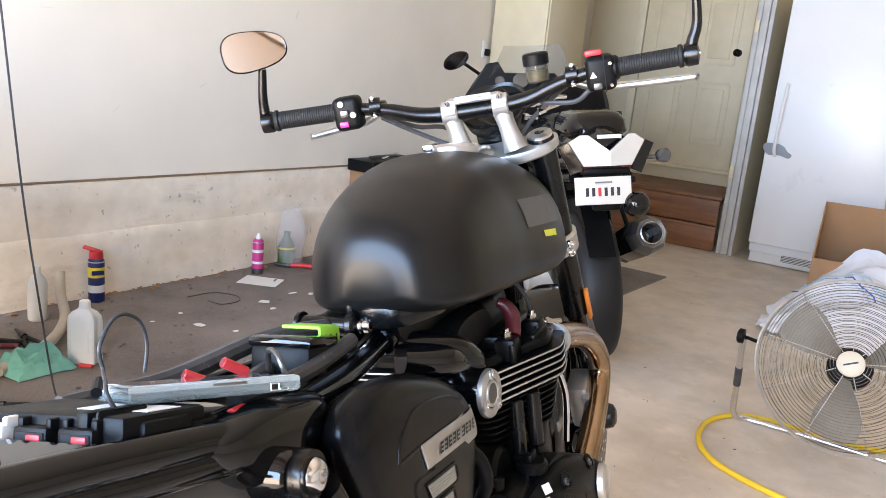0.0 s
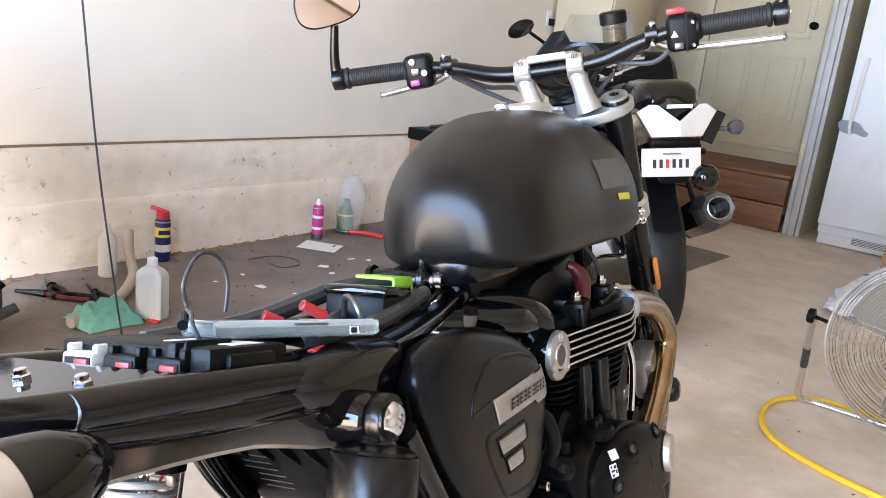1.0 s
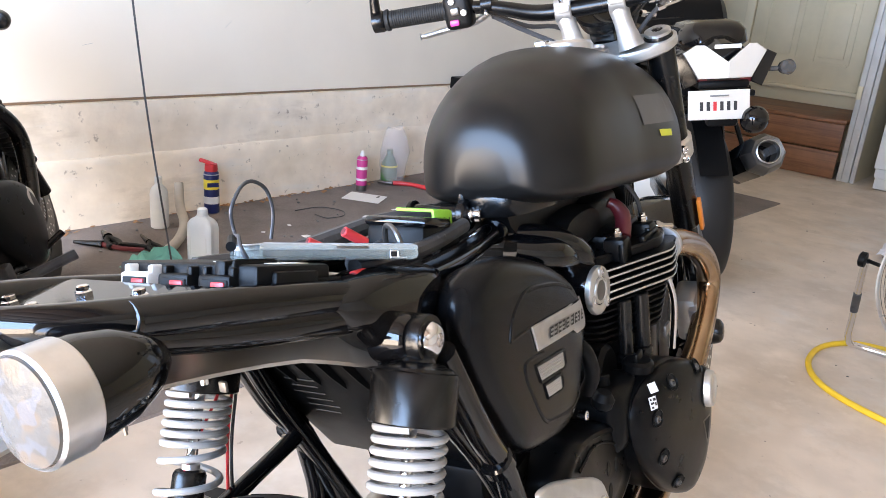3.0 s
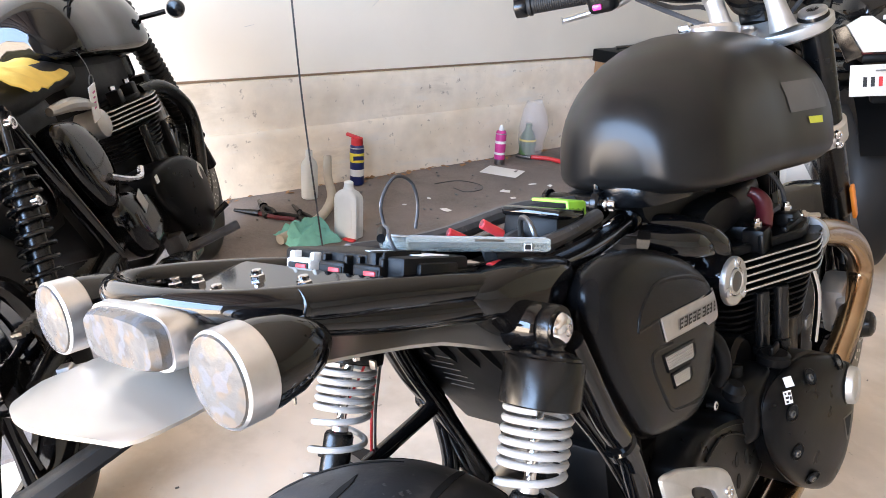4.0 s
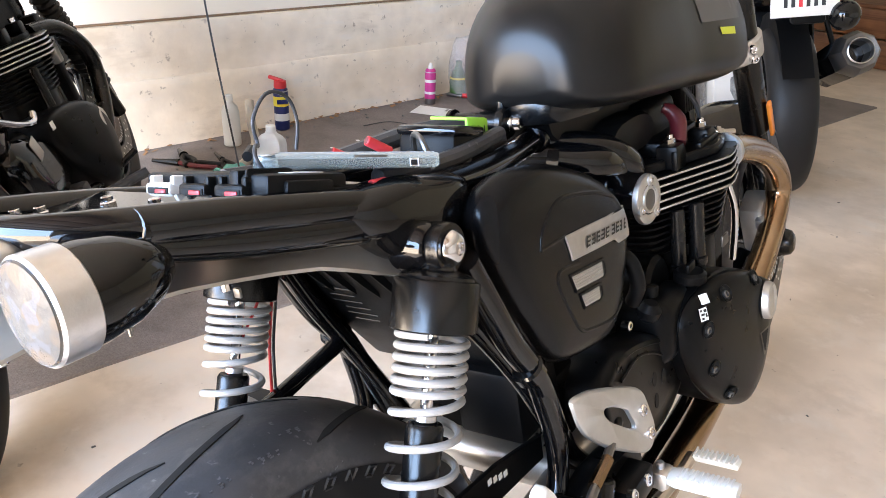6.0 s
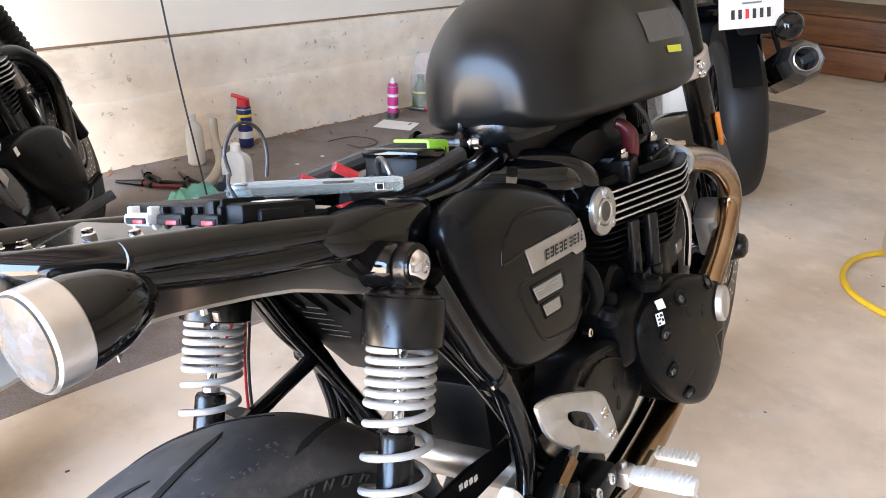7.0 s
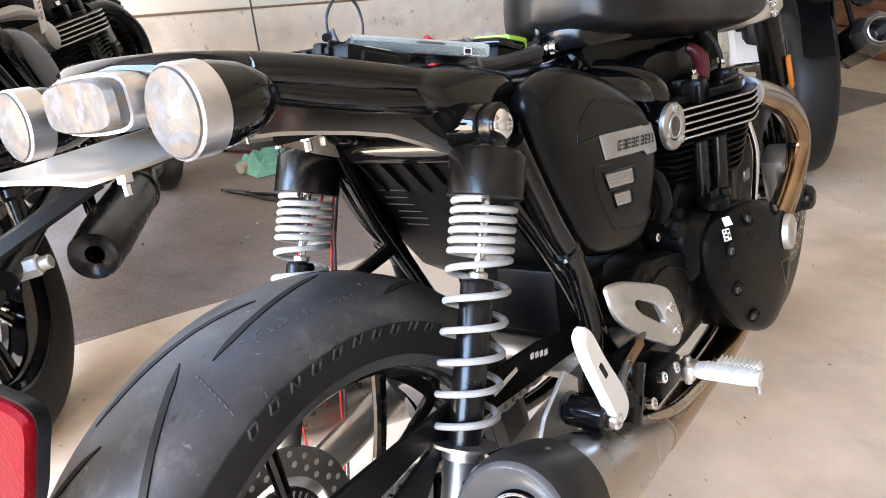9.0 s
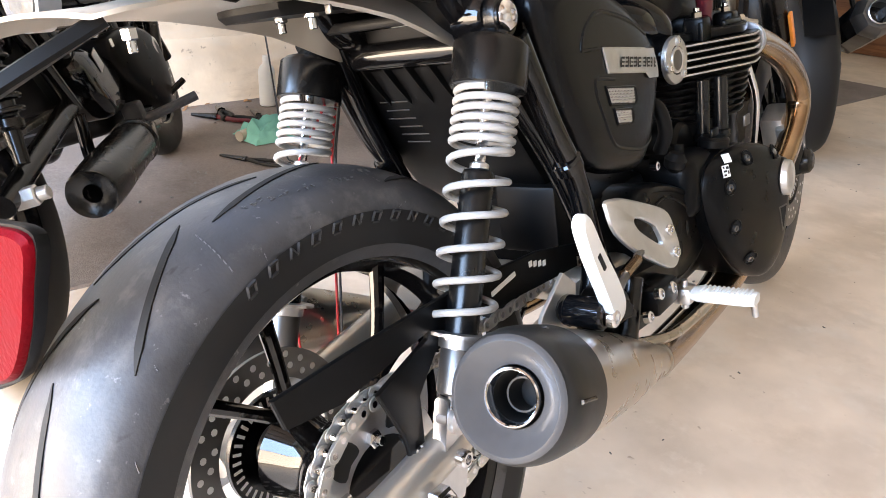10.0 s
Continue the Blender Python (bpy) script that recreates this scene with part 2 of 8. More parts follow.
def rings(loops, closed=True, cap=True, wrap=False):
    """Skin between loops of points."""
    bm = bmesh.new()
    rows = [[bm.verts.new(p) for p in loop] for loop in loops]
    n = len(rows[0])
    pairs = list(zip(rows, rows[1:])) + ([(rows[-1], rows[0])] if wrap else [])
    for a, b in pairs:
        for i in range(n if closed else n - 1):
            j = (i + 1) % n
            bm.faces.new((a[i], a[j], b[j], b[i]))
    if cap and not wrap:
        bm.faces.new(rows[0][::-1])
        bm.faces.new(rows[-1])
    return bm


def basis(d):
    d = Vector(d).normalized()
    a = Vector((0, 0, 1)) if abs(d.z) < 0.9 else Vector((1, 0, 0))
    u = d.cross(a).normalized()
    return u, d.cross(u)


def smooth_path(points, n=8):
    """Catmull-Rom through the points."""
    P = [Vector(p) for p in points]
    P = [2 * P[0] - P[1]] + P + [2 * P[-1] - P[-2]]
    out = []
    for i in range(1, len(P) - 2):
        for k in range(n):
            t = k / n
            a, b, c, d = P[i - 1:i + 3]
            out.append(0.5 * ((2 * b) + (c - a) * t + (2 * a - 5 * b + 4 * c - d) * t * t + (3 * b - a - 3 * c + d) * t ** 3))
    return out + [P[-2]]


def tube(points, r, n=12, smooth=0, cap=True, loop=False):
    P = smooth_path(points, smooth) if smooth else [Vector(p) for p in points]
    R = r if callable(r) else (lambda t: r)
    u, loops = None, []
    for i, p in enumerate(P):
        if loop:
            d = P[(i + 1) % len(P)] - P[i - 1]
        else:
            d = P[min(i + 1, len(P) - 1)] - P[max(i - 1, 0)]
        d.normalize()
        if u is None:
            u = basis(d)[0]
        u = (u - d * u.dot(d)).normalized()
        v = d.cross(u)
        q = R(i / (len(P) - 1))
        loops.append([p + q * (math.cos(2 * math.pi * k / n) * u + math.sin(2 * math.pi * k / n) * v) for k in range(n)])
    return rings(loops, cap=cap and not loop, wrap=loop)


def lathe(profile, at=(0, 0, 0), axis=(0, 0, 1), n=32, cap=True, wrap=False):
    """Turns (height, radius) pairs about an axis."""
    u, v = basis(axis)
    d, o = Vector(axis).normalized(), Vector(at)
    loops = [[o + d * h + max(r, 1e-4) * (math.cos(2 * math.pi * k / n) * u + math.sin(2 * math.pi * k / n) * v) for k in range(n)] for h, r in profile]
    return rings(loops, cap=cap, wrap=wrap)


def rod(a, b, r, n=14, bevel=0.0):
    a, b = Vector(a), Vector(b)
    h = (b - a).length
    bv = bevel or min(r * 0.15, h * 0.2)
    return lathe([(0, r - bv), (bv, r), (h - bv, r), (h, r - bv)], a, b - a, n)


def bolt(at, axis, r=0.006, h=0.005, n=6):
    """A cap head with a socket."""
    bv = r * 0.2
    return lathe([(-0.004, r), (h - bv, r), (h, r - bv), (h, r * 0.55), (h * 0.4, r * 0.5)], at, axis, 12)


def plate(outline, a, b, ax="x", bevel=0.003, holes=0):
    """An outline in two axes, thickened from a to b along the third, with softened rims."""
    cx = sum(p[0] for p in outline) / len(outline)
    cy = sum(p[1] for p in outline) / len(outline)

    def ring(h, s):
        out = []
        for p, q in outline:
            dx, dy = p - cx, q - cy
            L = max(math.hypot(dx, dy), 1e-6)
            k = (L - s) / L
            x, y = cx + dx * k, cy + dy * k
            out.append({"x": (h, x, y), "y": (x, h, y), "z": (x, y, h)}[ax])
        return out
    s = 1 if b > a else -1
    return rings([ring(a, bevel), ring(a + s * bevel, 0), ring(b - s * bevel, 0), ring(b, bevel)])


def smooth_outline(pts, n=5):
    P = [Vector((*p, 0)) for p in pts]
    out, m = [], len(P)
    for i in range(m):
        a, b, c, d = P[i - 1], P[i], P[(i + 1) % m], P[(i + 2) % m]
        for k in range(n):
            t = k / n
            v = 0.5 * ((2 * b) + (c - a) * t + (2 * a - 5 * b + 4 * c - d) * t * t + (3 * b - a - 3 * c + d) * t ** 3)
            out.append((v.x, v.y))
    return out


def pillow(outline, levels, ax="x"):
    """An outline skinned through (height, scale) levels."""
    cx = sum(p[0] for p in outline) / len(outline)
    cy = sum(p[1] for p in outline) / len(outline)
    loops = []
    for h, s in levels:
        loop = []
        for p, q in outline:
            x, y = cx + (p - cx) * s, cy + (q - cy) * s
            loop.append({"x": (h, x, y), "y": (x, h, y), "z": (x, y, h)}[ax])
        loops.append(loop)
    return rings(loops)


def coil(a, b, r, wire, turns, pitch=lambda t: t, n=16, k=8):
    """A spring from a to b; pitch maps the turn to the height."""
    a, b = Vector(a), Vector(b)
    d = b - a
    u, v = basis(d)
    pts = []
    for i in range(int(turns * n) + 1):
        t = i / (turns * n)
        w = 2 * math.pi * turns * t
        pts.append(a + d * pitch(t) + r * (math.cos(w) * u + math.sin(w) * v))
    return tube(pts, wire, k)


def wobble(bm, amount, scale=8.0, seed=0.0):
    for v in bm.verts:
        v.co += amount * noise.noise_vector(v.co * scale + Vector((seed, seed, seed)))
    return bm

# ---- the garage ----


def structure(name, bm, mat, label):
    return tagged(part(name, bm, mat), label, kind="structure")


structure("floor", box((WALL_R - WALL_X + 0.4, 10.4, 0.2), ((WALL_R + WALL_X) / 2, 2.6, -0.1)), FLOORM, "smooth worn grey concrete garage floor")
structure("ground", box((60, 40, 0.2), (0, -22.65, -0.12)), DRIVE, "pale concrete driveway outside the garage")
wall_w = structure("wall_west", box((0.2, 10.2, CEIL), (WALL_X - 0.1, 2.5, CEIL / 2)), WALLP, "cream painted drywall of the garage")
structure("wall_east", box((0.2, 10.2, CEIL), (WALL_R + 0.1, 2.5, CEIL / 2)), WALLP, "cream painted drywall of the garage")
structure("ceiling", box((WALL_R - WALL_X + 0.4, 10.4, 0.12), ((WALL_R + WALL_X) / 2, 2.5, CEIL + 0.06)), CEILM, "plain painted garage ceiling")
# far wall with the doorway to the house, and the wall that stands forward of it
structure("wall_north", join(box((0.55, 0.2, CEIL), (WALL_X + 0.2, BACK_Y + 0.1, CEIL / 2)),
                             box((0.92, 0.2, 0.53), (-1.98, BACK_Y + 0.1, 0.265)),
                             box((0.92, 0.2, CEIL - 2.62), (-1.98, BACK_Y + 0.1, (CEIL + 2.62) / 2)),
                             box((0.42, 0.2, CEIL), (-1.31, BACK_Y + 0.1, CEIL / 2))), WALLF, "cream wall round the raised house door")
structure("wall_inner", box((WALL_R + 1.1, 0.12, CEIL), ((WALL_R - 1.1) / 2, 6.85, CEIL / 2)), WALLF, "cream wall behind the white freezer")
structure("wall_return", box((0.11, 0.8, CEIL), (-1.245, 6.57, CEIL / 2)), WALLF, "short cream wall beside the wooden steps")
structure("footing", wobble(rings([[(WALL_X + 0.03 + dx, DOOR_Y + 9.2 * j / 160, z) for j in range(161)] for dx, z in ((0.016, 0.0), (0.013, 0.08), (0.010, 0.16), (0.010, 0.24), (0.009, 0.285), (0.004, 0.295), (-0.02, 0.297))], closed=False, cap=False), 0.004, 9), CONCRETE, "rough concrete footing course along the wall")
# garage door opening behind the viewer
structure("wall_south", join(box((0.85, 0.2, CEIL), (WALL_X + 0.275, DOOR_Y - 0.1, CEIL / 2)),
                             box((WALL_R - 1.12, 0.2, CEIL), ((WALL_R + 1.16) / 2, DOOR_Y - 0.1, CEIL / 2)),
                             box((WALL_R - WALL_X, 0.2, CEIL - 2.33), ((WALL_R + WALL_X) / 2, DOOR_Y - 0.1, (CEIL + 2.33) / 2))), WALLP, "cream wall round the open garage door")
gd = thing("garage_door", pose(-0.55, DOOR_Y + 1.5, 2.42), "raised brown sectional garage door under the ceiling", "garage door")
for i in range(4):
    part("panel", box((3.4, 0.5, 0.05), (0, -1.1 + i * 0.53, 0), 0.01), DOORP, gd)
for sx in (-1.74, 1.74):
    part("rail", box((0.05, 3.2, 0.06), (sx, 0, 0)), GREYTRIM, gd)
    part("hanger", rod((sx, 0.8, 0), (sx, 0.8, CEIL - 2.42), 0.012), GREYTRIM, gd)
    part("hanger", rod((sx, -1.0, 0), (sx, -1.0, CEIL - 2.42), 0.012), GREYTRIM, gd)

for y, z, a in ((2.25, 0.83, 40), (1.62, 0.74, 12), (1.66, 1.10, 15), (3.3, 1.35, 70), (1.95, 1.22, 5), (2.7, 0.95, 30)):
    part("scuff", box((0.0012, 0.045, 0.0016), (WALL_X + 0.0006, y, z), 0, rot=(a, 0, 0)), GREYTRIM, wall_w)

# low concrete stem wall, uneven, with a dark seam under the drywall
NY, NZ = 220, 16
rows = []
for k in range(NZ + 1):
    z = 0.515 * k / NZ
    rows.append([(WALL_X + 0.026 + 0.012 * (1 - z) + 0.005 * noise.noise((0, y * 3.1, z * 5)) + 0.004 * noise.noise((3, y * 11, z * 14)) + (0.006 if z > 0.40 + 0.03 * noise.noise((7, y * 0.8, 0)) else 0), y, z) for y in [DOOR_Y + 9.3 * j / NY for j in range(NY + 1)]])
rows.append([(WALL_X - 0.02, p[1], 0.517) for p in rows[-1]])
bm = rings(rows, closed=False, cap=False)
structure("baseboard", bm, CONCRETE, "rough bare concrete footing along the garage wall")
structure("trim", box((0.012, 9.2, 0.008), (WALL_X + 0.006, 2.2, 0.5215)), DOORP, "dark gap below the edge of the drywall")

# carpet runner along the wall
e0, e1 = Vector((-1.50, -0.6, 0)), Vector((-1.285, 4.97, 0))
loops = []
NJ = 120
for j in range(NJ + 1):
    t = j / NJ
    e = e0.lerp(e1, t)
    xe = e.x + 0.004 * noise.noise((0, t * 30, 1))
    xs = [WALL_X + 0.03 + (xe - WALL_X - 0.03) * k / 30 for k in range(31)]
    loops.append([(x, e.y, 0.007 + 0.002 * noise.noise((x * 3, e.y * 3, 2))) for x in xs] + [(xe + 0.003, e.y, 0.0)])
structure("carpet", rings(loops, closed=False, cap=False), CARPET, "dark grey carpet runner laid beside the wall")

# house door, steps and casing
door = thing("house_door", pose(-1.98, BACK_Y - 0.01, 0.545), "cream six-panel house door with a black knob", "door")
part("leaf", box((0.915, 0.045, 2.05), (0, 0.03, 1.03), 0.003), TRIMP, door)
for px in (-0.21, 0.21):
    for z0, z1 in ((0.2, 0.72), (0.88, 1.42), (1.56, 1.86)):
        bm = join(box((0.27, 0.012, 0.02), (px, 0.005, z0)), box((0.27, 0.012, 0.02), (px, 0.005, z1)),
                  box((0.02, 0.012, z1 - z0), (px - 0.135, 0.005, (z0 + z1) / 2)), box((0.02, 0.012, z1 - z0), (px + 0.135, 0.005, (z0 + z1) / 2)))
        part("molding", bm, TRIMP, door)
        part("panel", box((0.19, 0.012, z1 - z0 - 0.09), (px, 0.006, (z0 + z1) / 2), 0.005), TRIMP, door)
part("knob", lathe([(0, 0.03), (0.008, 0.03), (0.012, 0.012), (0.03, 0.012), (0.04, 0.027), (0.055, 0.03), (0.066, 0.02), (0.07, 0.004)], (0.37, 0.005, 0.98), (0, -1, 0), 20), PLASTIC, door, "black round knob")
structure("door_trim", join(box((0.07, 0.03, 2.12), (-2.475, BACK_Y - 0.015, 1.6), 0.004), box((0.05, 0.03, 2.12), (-1.49, BACK_Y - 0.015, 1.6), 0.004), box((1.04, 0.04, 0.03), (-1.98, BACK_Y - 0.02, 0.535), 0.004)), TRIMP, "cream casing round the house door")
structure("corner_trim", join(box((0.035, 0.03, CEIL), (-1.285, 6.145, CEIL / 2), 0.006), box((0.05, 0.045, CEIL), (-1.24, 6.14, CEIL / 2), 0.008), box((0.03, 0.03, CEIL), (-1.198, 6.145, CEIL / 2), 0.005)), GREYTRIM, "scuffed pale grey corner trim boards")
for hz in (0.62, 1.66):
    structure("hinge", box((0.03, 0.012, 0.09), (-1.285, 6.123, hz), 0.003), TRIMP, "painted hinge leaf on the trim")
steps = thing("steps", pose(-2.1, 6.12, 0), "stained wooden steps up to the house door", "steps")
for z0, z1 in ((0.005, 0.195), (0.205, 0.39)):
    part("riser", box((1.55, 0.025, z1 - z0), (0, 0.0125, (z0 + z1) / 2), 0.004), WOOD, steps)
part("tread", box((1.56, 0.86, 0.03), (0, 0.44, 0.405), 0.006), WOOD, steps)
cab = thing("cupboard", pose(-2.715, 5.57, 0), "tall cream utility cupboard against the wall", "cupboard")
part("body", box((0.46, 0.6, 2.2), (0, 0, 1.1), 0.004), WALLF, cab)
part("door", box((0.44, 0.02, 2.1), (0, -0.31, 1.1), 0.004), TRIMP, cab)
fz = thing("freezer", pose(-0.66, 6.35, 0), "tall white upright freezer with a grey scuff", "freezer")
part("body", box((0.8, 0.62, 1.78), (0, 0.03, 0.97), 0.012), FREEZER, fz)
part("door", box((0.8, 0.05, 1.70), (0, -0.31, 1.0), 0.012), FREEZER, fz)
part("plinth", box((0.78, 0.5, 0.125), (0, -0.02, 0.0685), 0.006), WHITEP, fz)
part("grille", box((0.36, 0.01, 0.06), (0.13 - 0.12, -0.273, 0.07), 0.004), DARKSTEEL, fz, "dark slotted vent")
for i in range(5):
    part("slat", box((0.35, 0.008, 0.004), (0.01, -0.28, 0.048 + i * 0.011)), WHITEP, fz)
part("scuff", plate(smooth_outline([(-0.41, 0.86), (-0.36, 0.87), (-0.29, 0.86), (-0.25, 0.82), (-0.22, 0.80), (-0.24, 0.775), (-0.30, 0.79), (-0.37, 0.785), (-0.41, 0.82)], 3), -0.3352, -0.3375, "y", 0.0005), DARKSTEEL, fz, "grey scraped patch")
part("handle", tube([(-0.33, -0.335, 0.78), (-0.335, -0.37, 0.85), (-0.33, -0.375, 1.1), (-0.325, -0.335, 1.28)], 0.012, 10, 6), WHITEP, fz)
outl = thing("wall_outlet", pose(WALL_X + 0.002, 5.2, 1.33), "white wall outlet with a black plug", "outlet")
part("plate", box((0.008, 0.075, 0.12), (0.004, 0, 0), 0.002), WHITEP, outl)
part("plug", box((0.03, 0.04, 0.05), (0.022, 0.01, -0.02), 0.006), PLASTIC, outl)

# ---- the silver-fendered roadster ----
BIKE = pose(-0.235, 0.703, 0.002, 0, 0, 13.0) @ pose(0, 0, 0, 0, -12.42, 0)
bike = thing("motorcycle", BIKE, "matt black roadster motorcycle with its seat removed", "motorcycle")
RAX, RAZ, RR = -0.174, 0.3165, 0.3165
FRONT = pose(0.015, 0.925, 0.97, 24, 0, 0) @ pose(0, 0, 0, 0, 0, 1)
BARS = pose(0.015, 0.91, 0.97, 10, 0, 0) @ pose(0, 0, 0, 0, 0, 13)


def tyre_profile(R, rim, w, n=15):
    """A rounded section: (across, radius) from bead to bead."""
    pts = []
    for i in range(n + 1):
        a = math.pi * (i / n)
        c, s = -math.cos(a), math.sin(a)
        pts.append((w * math.copysign(abs(c) ** 0.85, c) * (1 - 0.17 * (1 - s) ** 2), rim + (R - rim) * s ** 0.72))
    return [(-w * 0.76, rim - 0.012)] + pts + [(w * 0.76, rim - 0.012)]


def wheel(parent, at, R, w, name, label, spokes=7, axis_m=None, dr=0.0, forked=None):
    m = axis_m or Matrix.Identity(4)
    base = m @ Matrix.Translation(at)
    wh = part(name, moved(lathe(tyre_profile(R, 0.222 + dr, w), (0, 0, 0), (1, 0, 0), 96, cap=False), base), RUBBER, parent, label)
    rw = w * 0.74
    prof = [(-rw, 0.226), (-rw, 0.216), (-rw + 0.012, 0.209), (-rw * 0.4, 0.200), (-rw * 0.25, 0.190), (rw * 0.25, 0.190), (rw * 0.4, 0.200), (rw - 0.012, 0.209), (rw, 0.216), (rw, 0.226), (rw * 0.6, 0.216), (-rw * 0.6, 0.216)]
    prof = [(q, r0 + dr) for q, r0 in prof]
    part("rim", moved(lathe(prof, (0, 0, 0), (1, 0, 0), 72, wrap=True), base), GLOSS, wh, "gloss black cast rim")
    for sx in (1, -1):
        part("rim_lip", moved(lathe([(sx * (w * 0.76 - 0.006), 0.2215 + dr), (sx * (w * 0.76 + 0.0012), 0.2215 + dr), (sx * (w * 0.76 + 0.0020), 0.2195 + dr), (sx * (w * 0.76 - 0.0010), 0.2110 + dr), (sx * (w * 0.66), 0.2030 + dr), (sx * w * 0.45, 0.2000 + dr)], (0, 0, 0), (1, 0, 0), 96, cap=False), base), GLOSS, wh)
    part("hub", moved(lathe([(-0.06, 0.03), (-0.055, 0.05), (-0.02, 0.042), (0.02, 0.042), (0.05, 0.055), (0.062, 0.055), (0.066, 0.03)], (0, 0, 0), (1, 0, 0), 28), base), GLOSS, wh)
    if forked is not None:
        # cast spokes that leave the hub as one and fork half way to the rim
        for i in range(5):
            a = math.pi / 2 + forked + 2 * math.pi * i / 5
            def at_(r, d, x=0.022): return Vector((x, r * math.cos(a + d), r * math.sin(a + d)))
            sp_ = part("spoke", moved(tube([at_(0.036, 0), at_(0.070, 0), at_(0.098, 0)], lambda t: 0.0145 - 0.004 * t, 10), base), GLOSS, wh)
            for sd in (-1, 1):
                part("spoke_arm", moved(tube([at_(0.084, 0), at_(0.118, sd * 0.085), at_(0.165, sd * 0.185), at_(0.203 + dr, sd * 0.255, 0.018)], lambda t: 0.0088 - 0.0018 * math.sin(math.pi * t), 10, 4), base), GLOSS, sp_)
    else:
        for i in range(spokes):
            for d in (-0.17, 0.17):
                a = 2 * math.pi * i / spokes
                p0 = Vector((0.01, 0.040 * math.cos(a + d * 1.2), 0.040 * math.sin(a + d * 1.2)))
                p1 = Vector((0.0, (0.199 + dr) * math.cos(a + d * 0.55), (0.199 + dr) * math.sin(a + d * 0.55)))
                part("spoke", moved(tube([p0, p0.lerp(p1, 0.5), p1], lambda t: 0.0085 + 0.004 * abs(2 * t - 1), 8), base), GLOSS, wh)
    return wh, base


def brake_disc(parent, base, x, r0, r1, holes=28):
    d = part("brake_disc", moved(lathe([(-0.0025, r0), (-0.0025, r1), (0.0025, r1), (0.0025, r0)], (x, 0, 0), (1, 0, 0), 64, wrap=True), base), DARKSTEEL, parent, "drilled dark steel disc")
    part("carrier", moved(lathe([(-0.003, 0.03), (-0.003, r0 - 0.012), (0.003, r0 - 0.012), (0.003, 0.03)], (x, 0, 0), (1, 0, 0), 32, wrap=True), base), SATIN, d)
    # Solid pale pegs and bars paint the light seen through holes and slots.
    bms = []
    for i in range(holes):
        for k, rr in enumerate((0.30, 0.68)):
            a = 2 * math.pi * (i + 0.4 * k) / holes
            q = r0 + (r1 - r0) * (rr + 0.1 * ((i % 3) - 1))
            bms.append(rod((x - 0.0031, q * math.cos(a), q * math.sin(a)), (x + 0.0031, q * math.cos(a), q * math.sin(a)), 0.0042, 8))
    tagged(part("pale_hole_light", moved(join(*bms), base), PAPER, d), kind="stuff")
    bms = []
    for i in range(36):
        a = 2 * math.pi * i / 36
        bms.append(moved(box((0.0064, 0.011, 0.0035), (x, r0 - 0.022, 0)), Matrix.Rotation(a, 4, "X")))
    tagged(part("pale_slot_light", moved(join(*bms), base), PAPER, d), kind="stuff")
    return d


rear, RB = wheel(bike, (0, RAX, RAZ), RR, 0.089, "rear_wheel", "wide sport tyre on a black cast wheel", dr=0.0165, forked=math.radians(30))
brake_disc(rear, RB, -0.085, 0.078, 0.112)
front, FB = wheel(bike, (0.02, 0.045, -0.735), 0.30, 0.062, "front_wheel", "front tyre on a black cast wheel", axis_m=FRONT, forked=0.3)
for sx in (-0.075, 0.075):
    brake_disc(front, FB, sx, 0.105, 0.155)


def crown(at_angle, across, R=RR, w=0.089, rim=0.2385, lift=0.0006):
    """A point of the rear tyre: angle from straight up towards the tail, and across -1 to 1."""
    a = math.acos(max(-1, min(1, -across)))
    c, s = -math.cos(a), math.sin(a)
    rad = rim + (R - rim) * max(s, 0.0) ** 0.72 + lift
    x = w * math.copysign(abs(c) ** 0.85, c) * (1 - 0.17 * (1 - max(s, 0.0)) ** 2)
    return Vector((x, RAX - rad * math.sin(at_angle), RAZ + rad * math.cos(at_angle)))


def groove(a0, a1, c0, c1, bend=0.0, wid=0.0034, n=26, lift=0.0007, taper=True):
    """A sunken-looking strip that follows the tyre; black ones paint a tread groove's shade."""
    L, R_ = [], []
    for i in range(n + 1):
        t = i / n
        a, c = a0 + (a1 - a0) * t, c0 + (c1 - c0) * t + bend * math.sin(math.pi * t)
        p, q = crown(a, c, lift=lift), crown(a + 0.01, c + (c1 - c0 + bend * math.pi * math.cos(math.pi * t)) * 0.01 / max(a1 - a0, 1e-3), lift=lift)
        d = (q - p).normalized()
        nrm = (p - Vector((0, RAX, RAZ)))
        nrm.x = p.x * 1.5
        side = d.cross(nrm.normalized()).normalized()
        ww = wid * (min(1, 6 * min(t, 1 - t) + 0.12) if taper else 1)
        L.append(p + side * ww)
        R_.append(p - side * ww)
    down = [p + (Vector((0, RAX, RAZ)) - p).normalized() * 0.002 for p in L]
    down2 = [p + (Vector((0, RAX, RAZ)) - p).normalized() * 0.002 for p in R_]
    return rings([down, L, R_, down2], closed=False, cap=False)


# Flat black that paints the shade in grooves, slots and holes; also small print.
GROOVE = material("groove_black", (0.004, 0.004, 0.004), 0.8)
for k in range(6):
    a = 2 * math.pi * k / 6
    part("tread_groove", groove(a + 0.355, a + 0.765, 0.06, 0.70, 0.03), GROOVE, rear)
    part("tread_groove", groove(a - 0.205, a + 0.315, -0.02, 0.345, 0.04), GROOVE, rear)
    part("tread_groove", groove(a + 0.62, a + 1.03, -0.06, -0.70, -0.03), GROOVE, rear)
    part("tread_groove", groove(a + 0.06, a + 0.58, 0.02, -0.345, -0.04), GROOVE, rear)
SIDEMARK = material("sidewall_relief", (0.021, 0.021, 0.0225), 0.36, spec=0.45)
